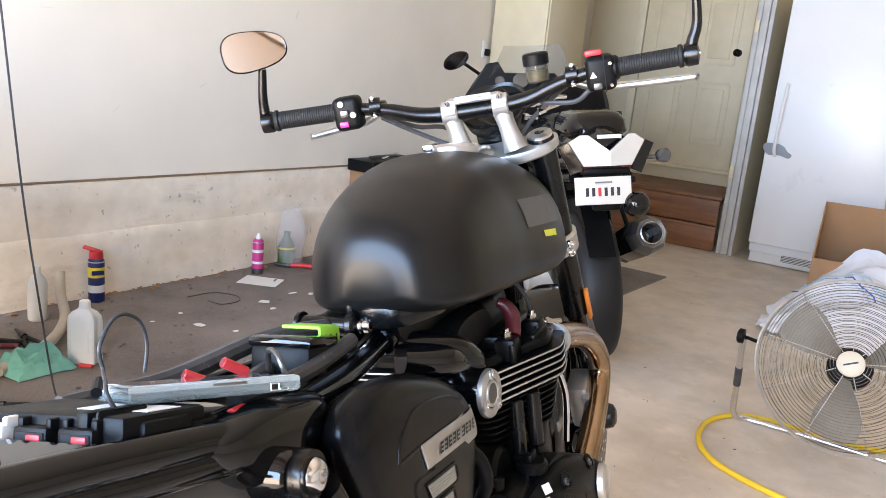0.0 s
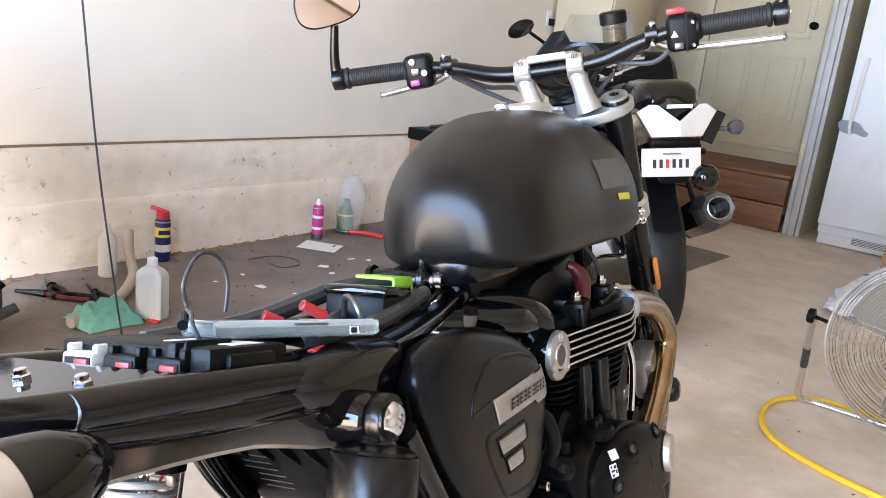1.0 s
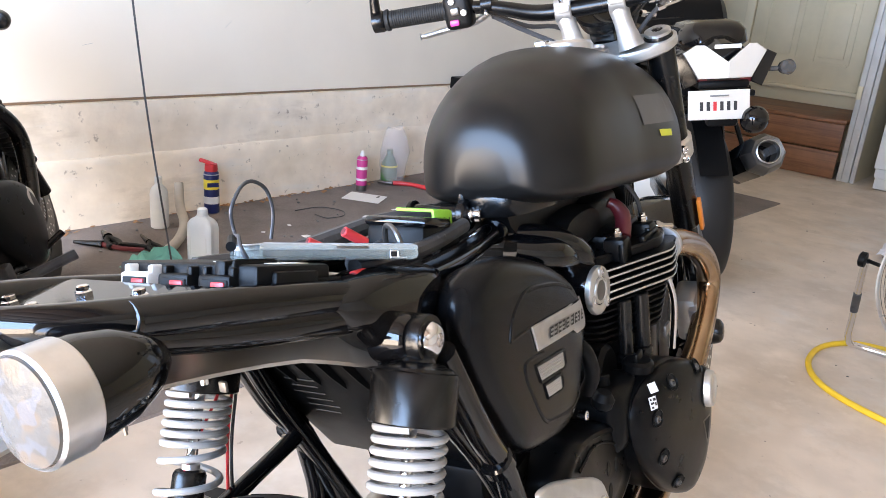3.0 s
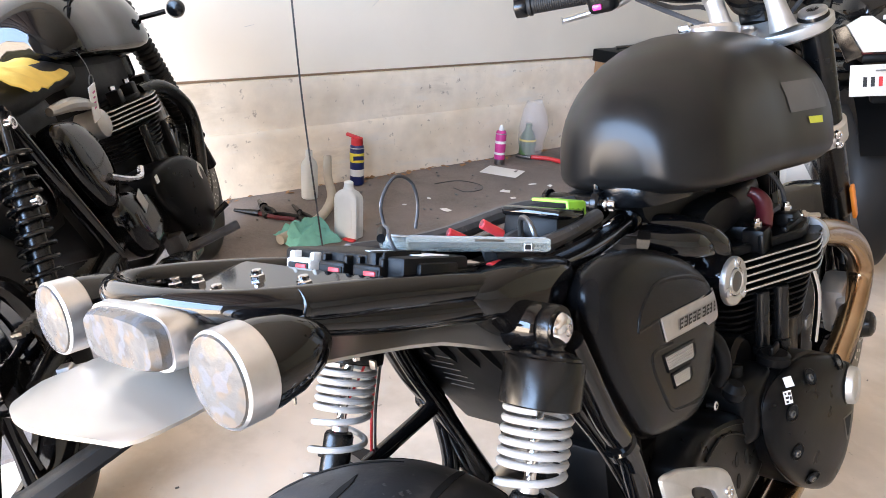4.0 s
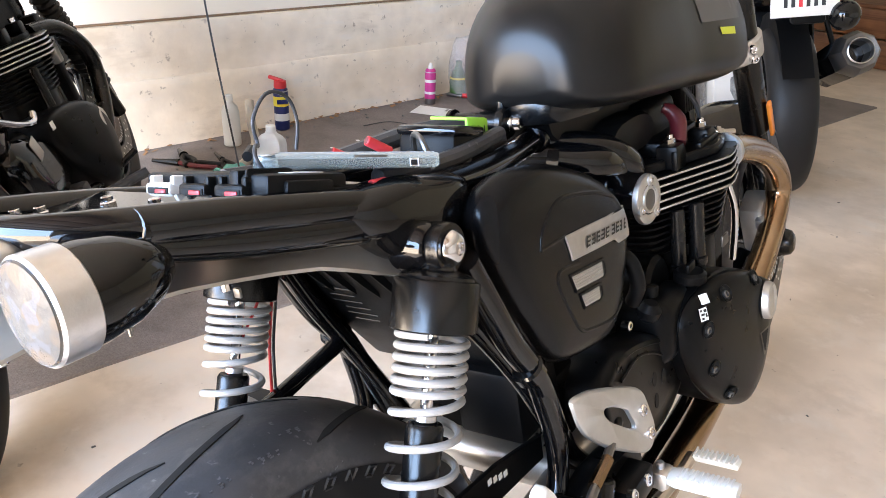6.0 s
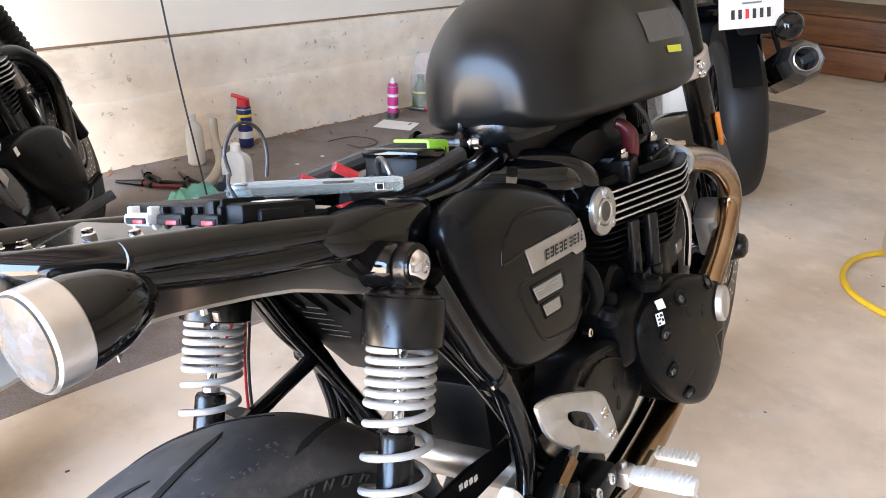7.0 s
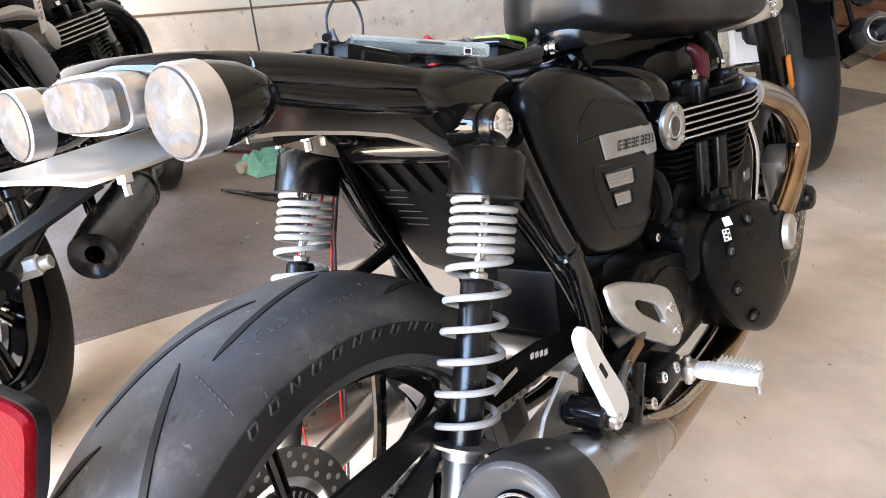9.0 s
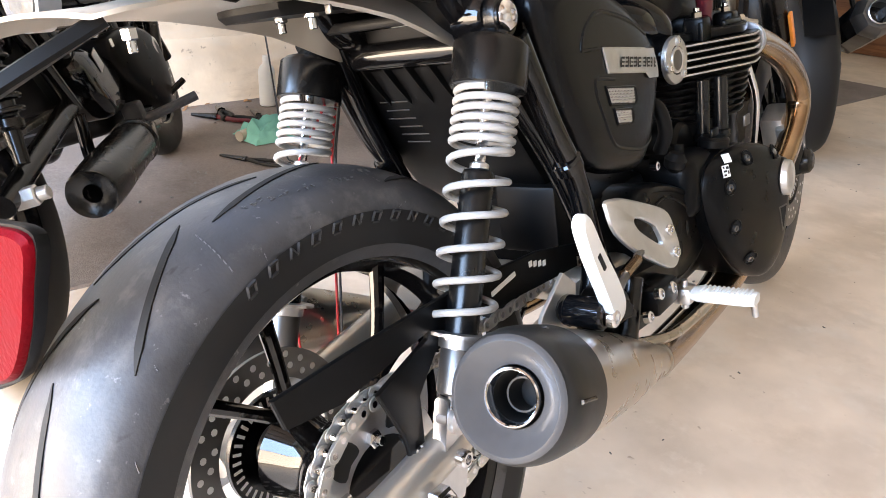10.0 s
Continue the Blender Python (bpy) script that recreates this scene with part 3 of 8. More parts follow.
BAND = material("dark_sidewall", (0.010, 0.010, 0.0105), 0.5, spec=0.35)
for sx in (1, -1):
    side_ = [crown(0, sx * c, lift=0.0012) for c in (0.951, 0.960, 0.969, 0.978, 0.987, 0.995, 1.0)]
    part("sidewall", moved(lathe([(p.x + sx * 0.0008, p.z - RAZ) for p in side_], (0, 0, 0), (1, 0, 0), 96, cap=False), RB), BAND, rear, "darker lower sidewall")
MARK = material("moulded_mark", (0.105, 0.105, 0.11), 0.6)
random.seed(8)


def worn_print(a0, c0, da, dc, rows_, per_row, keep=0.6):
    """Broken rows of worn stencil dashes on the tread."""
    for q in range(rows_):
        for d in range(per_row):
            if random.random() < keep:
                b0 = a0 - da * d + 0.3 * da * random.random()
                c = c0 + dc * q + 0.010 * d
                part("moulded_mark", groove(b0 - random.uniform(0.006, 0.016), b0, c, c + 0.002, 0, 0.0005, 3, 0.0006, False), MARK, rear)


worn_print(0.225, 0.42, 0.024, 0.022, 4, 3)
worn_print(0.150, 0.50, 0.024, 0.022, 4, 3)
worn_print(0.060, 0.57, 0.026, 0.022, 3, 4)
worn_print(-0.070, 0.58, 0.028, 0.022, 4, 4)
worn_print(-0.200, 0.44, 0.028, 0.024, 3, 3)
for a0, c0, a1, c1 in ((0.372, 0.33, 0.415, 0.94), (0.955, 0.90, 0.985, 0.935), (0.725, 0.79, 0.735, 0.83), (-0.35, 0.90, -0.28, 0.955), (0.30, 0.90, 0.305, 0.93), (0.11, 0.91, 0.115, 0.935)):
    for q in range(9):
        if random.random() < 0.75:
            t0, t1 = q / 9, (q + 0.6) / 9
            part("scratch", groove(a0 + (a1 - a0) * t0, a0 + (a1 - a0) * t1 + 0.001, c0 + (c1 - c0) * t0, c0 + (c1 - c0) * t1, 0, 0.0004, 3, 0.0006, False), MARK, rear)
for k in range(12):
    # raised outlines of the moulded sidewall writing, as slanted bars
    a = -0.66 + 0.098 * k
    strokes = [(0.006, 0.958, -0.008, 0.984), (0.040, 0.958, 0.026, 0.984)]
    strokes += [(0.006, 0.958, 0.040, 0.958), (-0.008, 0.984, 0.026, 0.984)] if k % 3 else [(0.006, 0.958, 0.026, 0.984)]
    for a0, c0, a1, c1 in strokes:
        if a0 > a1:
            a0, c0, a1, c1 = a1, c1, a0, c0
        part("sidewall_letter", moved(groove(a - a1, a - a0, c1, c0, 0, 0.0011, 8, 0.0026, False), pose(0.0022, 0, 0)), SIDEMARK, rear)

# chain drive on the near side
spk = part("sprocket", moved(lathe([(-0.0035, 0.05), (-0.0035, 0.087), (0.0035, 0.087), (0.0035, 0.05)], (0.075, 0, 0), (1, 0, 0), 84, wrap=True), RB), ALU, bike, "bare alloy rear sprocket")
part("cush_hub", moved(lathe([(0.02, 0.06), (0.05, 0.072), (0.069, 0.07), (0.071, 0.058), (0.077, 0.05), (0.077, 0.02)], (0, 0, 0), (1, 0, 0), 36), RB), GLOSS, spk)
for i in range(5):
    a = 2 * math.pi * i / 5 + 0.4
    part("sprocket_bolt", moved(join(rod((0.075, 0.055 * math.cos(a), 0.055 * math.sin(a)), (0.085, 0.055 * math.cos(a), 0.055 * math.sin(a)), 0.0095, 6), rod((0.085, 0.055 * math.cos(a), 0.055 * math.sin(a)), (0.092, 0.055 * math.cos(a), 0.055 * math.sin(a)), 0.005, 10)), RB), CHROME, spk)
    a += 0.63
    part("sprocket_slot", moved(plate(smooth_outline([(0.058 * math.cos(a + d), 0.058 * math.sin(a + d)) if r else (0.078 * math.cos(a + d), 0.078 * math.sin(a + d)) for d, r in ((-0.28, 1), (0, 1), (0.28, 1), (0.22, 0), (0, 0), (-0.22, 0))], 3), 0.0735, 0.0795, "x", 0.0005), RB), GROOVE, spk)
# the chain: links round the rear sprocket and along both runs
CX, C2 = 0.075, Vector((0.075, 0.42, 0.375))
C1 = Vector((0.075, RAX, RAZ))
R1, R2 = 0.0905, 0.034
dirv = (C2 - C1)
dl = dirv.length
base_a = math.atan2(dirv.z, dirv.y)
off = math.acos((R1 - R2) / dl)
path = []
top1, top2 = base_a + off, base_a + off
def onc(c, r, a): return Vector((CX, c.y + r * math.cos(a), c.z + r * math.sin(a)))
NA = 26
for i in range(NA + 1):
    path.append(onc(C1, R1, base_a + off + (2 * math.pi - 2 * off) * i / NA))
seg = onc(C1, R1, base_a - off), onc(C2, R2, base_a - off)
for i in range(1, 30):
    path.append(seg[0].lerp(seg[1], i / 30))
for i in range(8):
    path.append(onc(C2, R2, base_a - off + 2 * off * i / 7))
seg = onc(C2, R2, base_a + off), onc(C1, R1, base_a + off)
for i in range(1, 30):
    path.append(seg[0].lerp(seg[1], i / 30))
path.append(path[0])
lens_, acc = [0.0], 0.0
for a, b in zip(path, path[1:]):
    acc += (b - a).length
    lens_.append(acc)
NL = int(acc / 0.0159) // 2 * 2


def chain_at(s):
    s %= acc
    for i in range(len(path) - 1):
        if lens_[i + 1] >= s:
            return path[i].lerp(path[i + 1], (s - lens_[i]) / max(lens_[i + 1] - lens_[i], 1e-9))
    return path[-1]


chain = tagged(part("chain", join(*[rod(chain_at(i * acc / NL) - Vector((0.0105, 0, 0)), chain_at(i * acc / NL) + Vector((0.0105, 0, 0)), 0.0042, 8) for i in range(NL)]), CHROME, bike, "bright steel roller chain"), kind="")


def link_mesh(L):
    pts = []
    for cx_, s in ((-L / 2, -1), (L / 2, 1)):
        for k in range(7):
            a = -math.pi / 2 + math.pi * k / 6
            pts.append((cx_ + s * 0.0072 * math.cos(a), s * 0.0072 * math.sin(a)))
    w = [(p[0], p[1] * (0.72 if abs(p[0]) < L * 0.3 else 1)) for p in pts]
    return plate(w, -0.0009, 0.0009, "x", 0.0003)


LM = None
for i in range(NL):
    p, q = chain_at(i * acc / NL), chain_at((i + 1) * acc / NL)
    a = math.atan2(q.z - p.z, q.y - p.y)
    for s in (-1, 1):
        xx = s * (0.0095 if i % 2 else 0.0068)
        if LM is None:
            first = part("chain_link", link_mesh(acc / NL), CASTALU, chain)
            LM = first.data
            ob = first
        else:
            ob = new("chain_link", LM)
            ob.parent = chain
        ob.matrix_basis = Matrix.Translation((p + q) / 2 + Vector((xx, 0, 0))) @ Matrix.Rotation(a, 4, "X")

# swing arm, adjusters, guard
part("swing_arm", join(tube([(0.125, 0.36, 0.40), (0.122, 0.1, 0.375), (0.118, -0.15, 0.335), (0.118, -0.235, 0.322)], 0.022, 12),
                       tube([(-0.125, 0.36, 0.40), (-0.122, 0.1, 0.375), (-0.118, -0.15, 0.335), (-0.118, -0.235, 0.322)], 0.022, 12),
                       rod((-0.13, 0.33, 0.395), (0.13, 0.33, 0.395), 0.035), tube([(-0.12, 0.22, 0.385), (0.12, 0.22, 0.385)], 0.025)), SILVER, bike, "silver painted tubular swing arm")
for sx in (1, -1):
    ad = part("adjuster_plate", plate([(-0.245, 0.285), (-0.12, 0.285), (-0.098, 0.335), (-0.104, 0.398), (-0.126, 0.398), (-0.140, 0.345), (-0.245, 0.335)], sx * 0.120, sx * 0.136, "x", 0.003), ALU, bike, "bare alloy axle plate")
    part("axle_nut", join(rod((sx * 0.142, RAX, RAZ), (sx * 0.158, RAX, RAZ), 0.018, 6), rod((sx * 0.158, RAX, RAZ), (sx * 0.166, RAX, RAZ), 0.011)), CHROME, ad)
    part("pinch_bolt", bolt((sx * 0.142, -0.125, 0.335), (sx, 0, 0), 0.009, 0.008), CHROME, ad)
gd_out = [(-0.300, 0.455), (-0.308, 0.484), (-0.20, 0.487), (-0.05, 0.488), (0.10, 0.474), (0.19, 0.455), (0.19, 0.425), (0.08, 0.434), (-0.04, 0.445), (-0.11, 0.438), (-0.142, 0.405), (-0.146, 0.340), (-0.164, 0.336), (-0.170, 0.375), (-0.196, 0.432), (-0.118, 0.456), (-0.114, 0.464), (-0.240, 0.447)]
guard = part("chain_guard", join(plate(gd_out, 0.108, 0.114, "x", 0.0015), plate([(-0.306, 0.070), (-0.20, 0.072), (0.0, 0.074), (0.04, 0.074), (0.04, 0.112), (0.0, 0.112), (-0.20, 0.112), (-0.306, 0.112)], 0.474, 0.480, "z", 0.001)), PLASTIC, bike, "black chain guard with warning sticker")
part("guard_bolt", bolt((0.114, -0.156, 0.352), (1, 0, 0), 0.008, 0.005), CHROME, guard)
for i in range(4):
    part("warning_mark", box((0.0012, 0.007, 0.007), (0.1146, 0.078 + 0.010 * i, 0.4655 - 0.003 * i), 0.0005), PAPER, guard)
part("guard_slot", box((0.002, 0.05, 0.006), (0.1142, 0.02, 0.462), 0.0008, rot=(8, 0, 0)), PAPER, guard)

# twin rear shocks
for sx in (1, -1):
    x = sx * 0.130
    T, Bt = Vector((x, 0.037, 0.742)), Vector((x, -0.112, 0.385))
    D = (T - Bt).normalized()
    def P(d): return Bt + D * d
    LT = (T - Bt).length
    sh = part("shock_absorber", lathe([(-0.010, 0.008), (-0.008, 0.0150), (0.050, 0.0155), (0.052, 0.0170), (0.228, 0.0170), (0.232, 0.0150), (0.233, 0.007)], Bt, D, 32), SATIN, bike, "black shock absorber with grey coil spring")
    part("shaft", rod(P(0.230), P(LT - 0.05), 0.0058), CHROME, sh)
    part("bump_ring", lathe([(0.233, 0.0062), (0.234, 0.0098), (0.239, 0.0098), (0.241, 0.0062)], Bt, D, 20), ALU, sh)
    part("upper_cap", lathe([(LT - 0.0735, 0.0300), (LT - 0.0735, 0.0378), (LT - 0.0722, 0.0388), (LT - 0.0310, 0.0388), (LT - 0.0290, 0.0376), (LT - 0.0280, 0.0345), (LT - 0.0255, 0.0335), (LT - 0.0225, 0.0270), (LT - 0.0200, 0.0180), (LT - 0.0140, 0.0140)], Bt, D, 48), SATIN, sh, "satin black spring cover")
    part("preload_collar", lathe([(0.056, 0.0175), (0.056, 0.0215), (0.066, 0.0220), (0.067, 0.0330), (0.0705, 0.0335), (0.0712, 0.0310)], Bt, D, 32), ALU, sh, "bright lower spring seat")
    part("adjuster_sleeve", lathe([(0.010, 0.0168), (0.012, 0.0188), (0.054, 0.0188), (0.056, 0.0175)], Bt, D, 28), DARKSTEEL, sh, "grey preload adjuster sleeve")
    for k in (0.022, 0.032, 0.042):
        part("adjuster_hole", rod(P(k) + Vector((sx * 0.0125, -0.0135, 0)), P(k) + Vector((sx * 0.0135, -0.0147, 0)), 0.0024, 10), GROOVE, sh)
    part("coil_spring", coil(P(0.0745), P(LT - 0.0755), 0.0305, 0.0037, 11.6, lambda t: t / 0.5 * 0.757 if t < 0.5 else 0.757 + (t - 0.5) / 0.5 * 0.243, 24, 10), SPRING, sh, "pale grey coil spring")
    part("eye", lathe([(-0.014, 0.013), (-0.014, 0.0215), (-0.012, 0.0225), (0.010, 0.0225), (0.012, 0.0215), (0.012, 0.013)], T, (1, 0, 0), 32, wrap=True), SATIN, sh)
    part("eye_bush", lathe([(-0.0145, 0.0132), (0.0128, 0.0132)], T, (1, 0, 0), 24), GRIP, sh)
    part("eye_neck", tube([T - D * 0.016, T - D * 0.030], lambda t: 0.0125 + 0.002 * t, 16), SATIN, sh)
    part("mount_bolt", lathe([(-0.040, 0.008), (0.012, 0.008), (0.0125, 0.0152), (0.0145, 0.0160), (0.0175, 0.0145), (0.0205, 0.0105), (0.0215, 0.0062), (0.0185, 0.0056), (0.0185, 0.0)], T, (sx, 0, 0), 28), CHROME, sh, "domed chrome top bolt")
    part("lower_eye", lathe([(-0.012, 0.016), (0.012, 0.016)], Bt - D * 0.012, (1, 0, 0), 20), ALU, sh)
    part("lower_bolt", bolt(Bt - D * 0.012 + Vector((sx * 0.012, 0, 0)), (sx, 0, 0), 0.010, 0.009), CHROME, sh)

# ---- frame ----


def skew(bm, k=0.10):
    """The tail loop sits a little towards the far side."""
    for v in bm.verts:
        if v.co.y < 0:
            v.co.x += k * v.co.y
    return bm



fr = part("rear_subframe", skew(join(
    tube([(0.098, -0.02, 0.795), (0.100, -0.12, 0.819), (0.098, -0.200, 0.836), (0.080, -0.242, 0.845), (0.045, -0.262, 0.849), (0, -0.267, 0.850), (-0.045, -0.262, 0.849), (-0.080, -0.242, 0.845), (-0.098, -0.200, 0.836), (-0.100, -0.12, 0.819), (-0.098, -0.02, 0.795)], lambda t: 0.0155 - 0.0035 * math.exp(-((t - 0.5) / 0.28) ** 4), 16, 6),
    tube([(0.097, -0.205, 0.824), (0.099, -0.12, 0.801), (0.098, -0.02, 0.778)], lambda t: 0.012 + 0.003 * t, 14, 5), tube([(-0.097, -0.205, 0.824), (-0.099, -0.12, 0.801), (-0.098, -0.02, 0.778)], lambda t: 0.012 + 0.003 * t, 14, 5))), GLOSS, bike, "gloss black tubular rear loop")
part("rear_plate", skew(plate([(-0.080, -0.240), (0.080, -0.240), (0.09, -0.12), (-0.09, -0.12)], 0.829, 0.833, "z", 0.001)), GLOSS, fr)
for sx in (1, -1):
    part("frame_gusset", pillow(smooth_outline([(-0.045, 0.806), (0.02, 0.808), (0.08, 0.796), (0.13, 0.780), (0.115, 0.745), (0.075, 0.722), (0.035, 0.725), (0.005, 0.742), (-0.02, 0.765), (-0.04, 0.775)], 3), [(sx * 0.060, 0.80), (sx * 0.068, 0.92), (sx * 0.082, 1.0), (sx * 0.094, 1.0), (sx * 0.104, 0.95), (sx * 0.112, 0.84), (sx * 0.116, 0.66), (sx * 0.118, 0.3)]), GLOSS, fr, sharp=80)
    part("shock_lug", lathe([(0, 0.024), (0.03, 0.021), (0.034, 0.018)], (sx * 0.095, 0.03, 0.745), (sx, 0, 0), 20), GLOSS, fr)
    part("frame_tube", tube([(sx * 0.095, -0.03, 0.793), (sx * 0.090, 0.06, 0.780), (sx * 0.076, 0.16, 0.768), (sx * 0.058, 0.27, 0.762), (sx * 0.036, 0.385, 0.760), (sx * 0.034, 0.46, 0.757), (sx * 0.034, 0.62, 0.765), (sx * 0.03, 0.88, 0.88)], 0.0150, 16, 5), GLOSS, fr)
    part("tube_end", lathe([(0, 0.0165), (0.004, 0.0185), (0.016, 0.0185), (0.020, 0.0150)], (sx * 0.040, 0.372, 0.7605), (-sx * 0.15, 1, 0), 22), GLOSS, fr)
    part("frame_tube", tube([(sx * 0.135, 0.06, 0.72), (sx * 0.138, 0.11, 0.62), (sx * 0.138, 0.155, 0.55), (sx * 0.135, 0.20, 0.44), (sx * 0.13, 0.25, 0.38)], 0.0155, 14, 5), GLOSS, fr)
    part("collar", rod((sx * 0.138, 0.135, 0.578), (sx * 0.138, 0.146, 0.562), 0.0195), GLOSS, fr)
    part("frame_tube", tube([(sx * 0.138, 0.155, 0.55), (sx * 0.145, 0.17, 0.45), (sx * 0.150, 0.13, 0.37)], 0.0125, 12, 5), GLOSS, fr)
    part("down_tube", tube([(sx * 0.03, 0.93, 0.85), (sx * 0.06, 0.92, 0.6), (sx * 0.09, 0.88, 0.35), (sx * 0.10, 0.75, 0.22), (sx * 0.10, 0.35, 0.21), (sx * 0.11, 0.27, 0.33)], 0.0145, 12, 6), GLOSS, fr)
    part("strut", tube([(sx * 0.09, 0.03, 0.735), (sx * 0.115, 0.09, 0.64), (sx * 0.125, 0.15, 0.545), (sx * 0.125, 0.22, 0.42)], 0.012, 12, 4), GLOSS, fr)
part("cross_tube", rod((-0.12, 0.125, 0.567), (-0.12, -0.02, 0.543), 0.010), GLOSS, fr)
for sx in (1, -1):
    part("clamp_collar", lathe([(-0.004, 0.0115), (-0.003, 0.0140), (0.003, 0.0140), (0.004, 0.0115)], (sx * 0.0985 - 0.0205, -0.205, 0.8365), (0.1 * sx, -0.97, 0.2), 20), GLOSS, fr)
for p in ((-0.076, -0.189), (-0.034, -0.157), (-0.095, -0.20), (-0.030, -0.20), (0.028, -0.156), (0.03, -0.215), (-0.03, -0.222)):
    part("rail_bolt", join(rod((p[0], p[1], 0.831), (p[0], p[1], 0.837), 0.0068, 6), rod((p[0], p[1], 0.837), (p[0], p[1], 0.841), 0.0046, 10)), CHROME, fr, "bright fixing bolt")

# ---- rear fender, lights ----
# lower edge of the mudguard along the machine, y and z
EDGE = ((0.075, 0.728), (0.055, 0.722), (0.030, 0.718), (0.0, 0.729), (-0.03, 0.743), (-0.06, 0.756), (-0.10, 0.767), (-0.14, 0.776), (-0.18, 0.784), (-0.22, 0.788), (-0.29, 0.789), (-0.335, 0.782))
fd = []
for i in range(41):
    t = i / 40
    y = 0.07 - 0.405 * t
    zc = 0.790 + 0.014 * math.sin(math.pi * min(1, t * 1.1))
    w = 0.088 + 0.004 * t - 0.012 * max(0, (t - 0.94) / 0.06) ** 2
    for (ya, za), (yb, zb) in zip(EDGE, EDGE[1:]):
        if yb <= y <= ya:
            e_ = (ya - y) / (ya - yb)
            drop = max(0.004, zc - (za + (zb - za) * e_))
    loop = []
    for k in range(21):
        u = -1 + 2 * k / 20
        loop.append((w * u, y - 0.028 * (1 - abs(u) ** 2) * t, zc - drop * abs(u) ** 3.2))
    fd.append(loop)
inner = [[(p[0] * 0.975, p[1], p[2] - 0.0035) for p in loop] for loop in fd]
fender = part("rear_fender", skew(rings([a + b[::-1] for a, b in zip(fd, inner)])), SILVER, bike, "bare silver rear mudguard", sharp=60)
part("fender_liner", pillow(smooth_outline([(-0.05, -0.18), (0.05, -0.18), (0.055, -0.06), (0.05, 0.02), (-0.05, 0.02), (-0.055, -0.06)], 3), [(0.768, 0.8), (0.774, 0.85), (0.780, 0.85)], "z"), PLASTIC, fender)
for x, y in ((0.035, -0.12), (-0.03, -0.10), (-0.02, -0.27)):
    part("fender_bolt", join(rod((x, y, 0.774), (x, y, 0.764), 0.007, 6), rod((x, y, 0.764), (x, y, 0.754), 0.004)), CHROME, fender)
part("fender_clip", box((0.007, 0.003, 0.008), (0.083, -0.145, 0.768), 0.001), DARKSTEEL, fender)
TX = -0.012


def lamp_outline(w, h, n=4):
    return smooth_outline([(TX - w, 0.830), (TX - w * 0.86, 0.830 + h * 0.8), (TX, 0.830 + h), (TX + w * 0.86, 0.830 + h * 0.8), (TX + w, 0.830), (TX + w * 0.86, 0.830 - h * 0.85), (TX, 0.830 - h * 1.05), (TX - w * 0.86, 0.830 - h * 0.85)], n)


tail = part("tail_light", pillow(lamp_outline(0.059, 0.0235), [(-0.225, 0.55), (-0.240, 0.80), (-0.262, 0.98), (-0.276, 1.0), (-0.286, 0.97)], "y"), ALU, bike, "slim tail lamp in a bright alloy housing")
part("lens", pillow(lamp_outline(0.054, 0.0208), [(-0.284, 1.0), (-0.293, 0.97), (-0.298, 0.86)], "y"), LENS, tail, "milky tail lamp lens")
part("lamp_arm", tube([(TX, -0.16, 0.805), (TX, -0.24, 0.822)], 0.020, 12), PLASTIC, tail)
for sx in (1, -1):
    c = Vector((0.105, -0.288, 0.819)) if sx > 0 else Vector((-0.174, -0.272, 0.818))
    ind = part("indicator", lathe([(0.0, 0.0), (0.005, 0.011), (0.018, 0.021), (0.038, 0.0285), (0.058, 0.0315), (0.074, 0.0320)], c + Vector((0, 0.085, -0.002)), (0, -1, 0.02), 36), GLOSS, bike, "gloss black bullet turn signal")
    part("bezel", lathe([(0.066, 0.0322), (0.067, 0.0332), (0.088, 0.0332), (0.090, 0.0315), (0.086, 0.029)], c + Vector((0, 0.085, -0.002)), (0, -1, 0.02), 36, cap=False), ALU, ind, "bright alloy rim")
    part("lens", lathe([(0.086, 0.0312), (0.091, 0.0300), (0.093, 0.022), (0.094, 0.010), (0.0945, 0.0)], c + Vector((0, 0.085, -0.002)), (0, -1, 0.02), 32), LENS, ind, "clear faceted lens")
    for k in range(7):
        rr_ = 0.0 if k == 0 else 0.0185
        cc_ = c + Vector((rr_ * math.cos(k * math.pi / 3), -0.0065 + (0.0012 if k else 0), rr_ * math.sin(k * math.pi / 3)))
        part("lens_cell", lathe([(0, 0.0088), (0.0010, 0.0078), (0.0018, 0.0050), (0.0021, 0.0)], cc_, (0, -1, 0.02), 14), (CELLA, CELLB)[(k * 3 + (sx > 0)) % 2], ind)
    part("stalk", tube([c + Vector((-sx * 0.03, 0.04, -0.004)), Vector((sx * 0.03 - 0.02, -0.21, 0.812))], 0.0095, 12), PLASTIC, ind)
    part("drain_holes", join(*[rod(c + Vector((sx * 0.005 * k, 0.05 - 0.004 * k, -0.0285 + 0.0012 * k)), c + Vector((sx * 0.005 * k, 0.05 - 0.004 * k, -0.031)), 0.0012, 6) for k in range(-3, 4)]), DARKSTEEL, ind)

# ---- fuel tank ----
TK = [(0.343, 0.036, 0.872, 0.822), (0.351, 0.064, 0.900, 0.808), (0.368, 0.086, 0.922, 0.799), (0.394, 0.106, 0.940, 0.792), (0.428, 0.123, 0.956, 0.786), (0.472, 0.134, 0.972, 0.780), (0.528, 0.144, 0.984, 0.773), (0.59, 0.154, 0.992, 0.766), (0.66, 0.165, 0.994, 0.760), (0.74, 0.171, 0.992, 0.753), (0.82, 0.175, 0.983, 0.748), (0.89, 0.168, 0.967, 0.752), (0.94, 0.145, 0.945, 0.768), (0.975, 0.105, 0.912, 0.792), (0.99, 0.05, 0.875, 0.825)]
loops = []
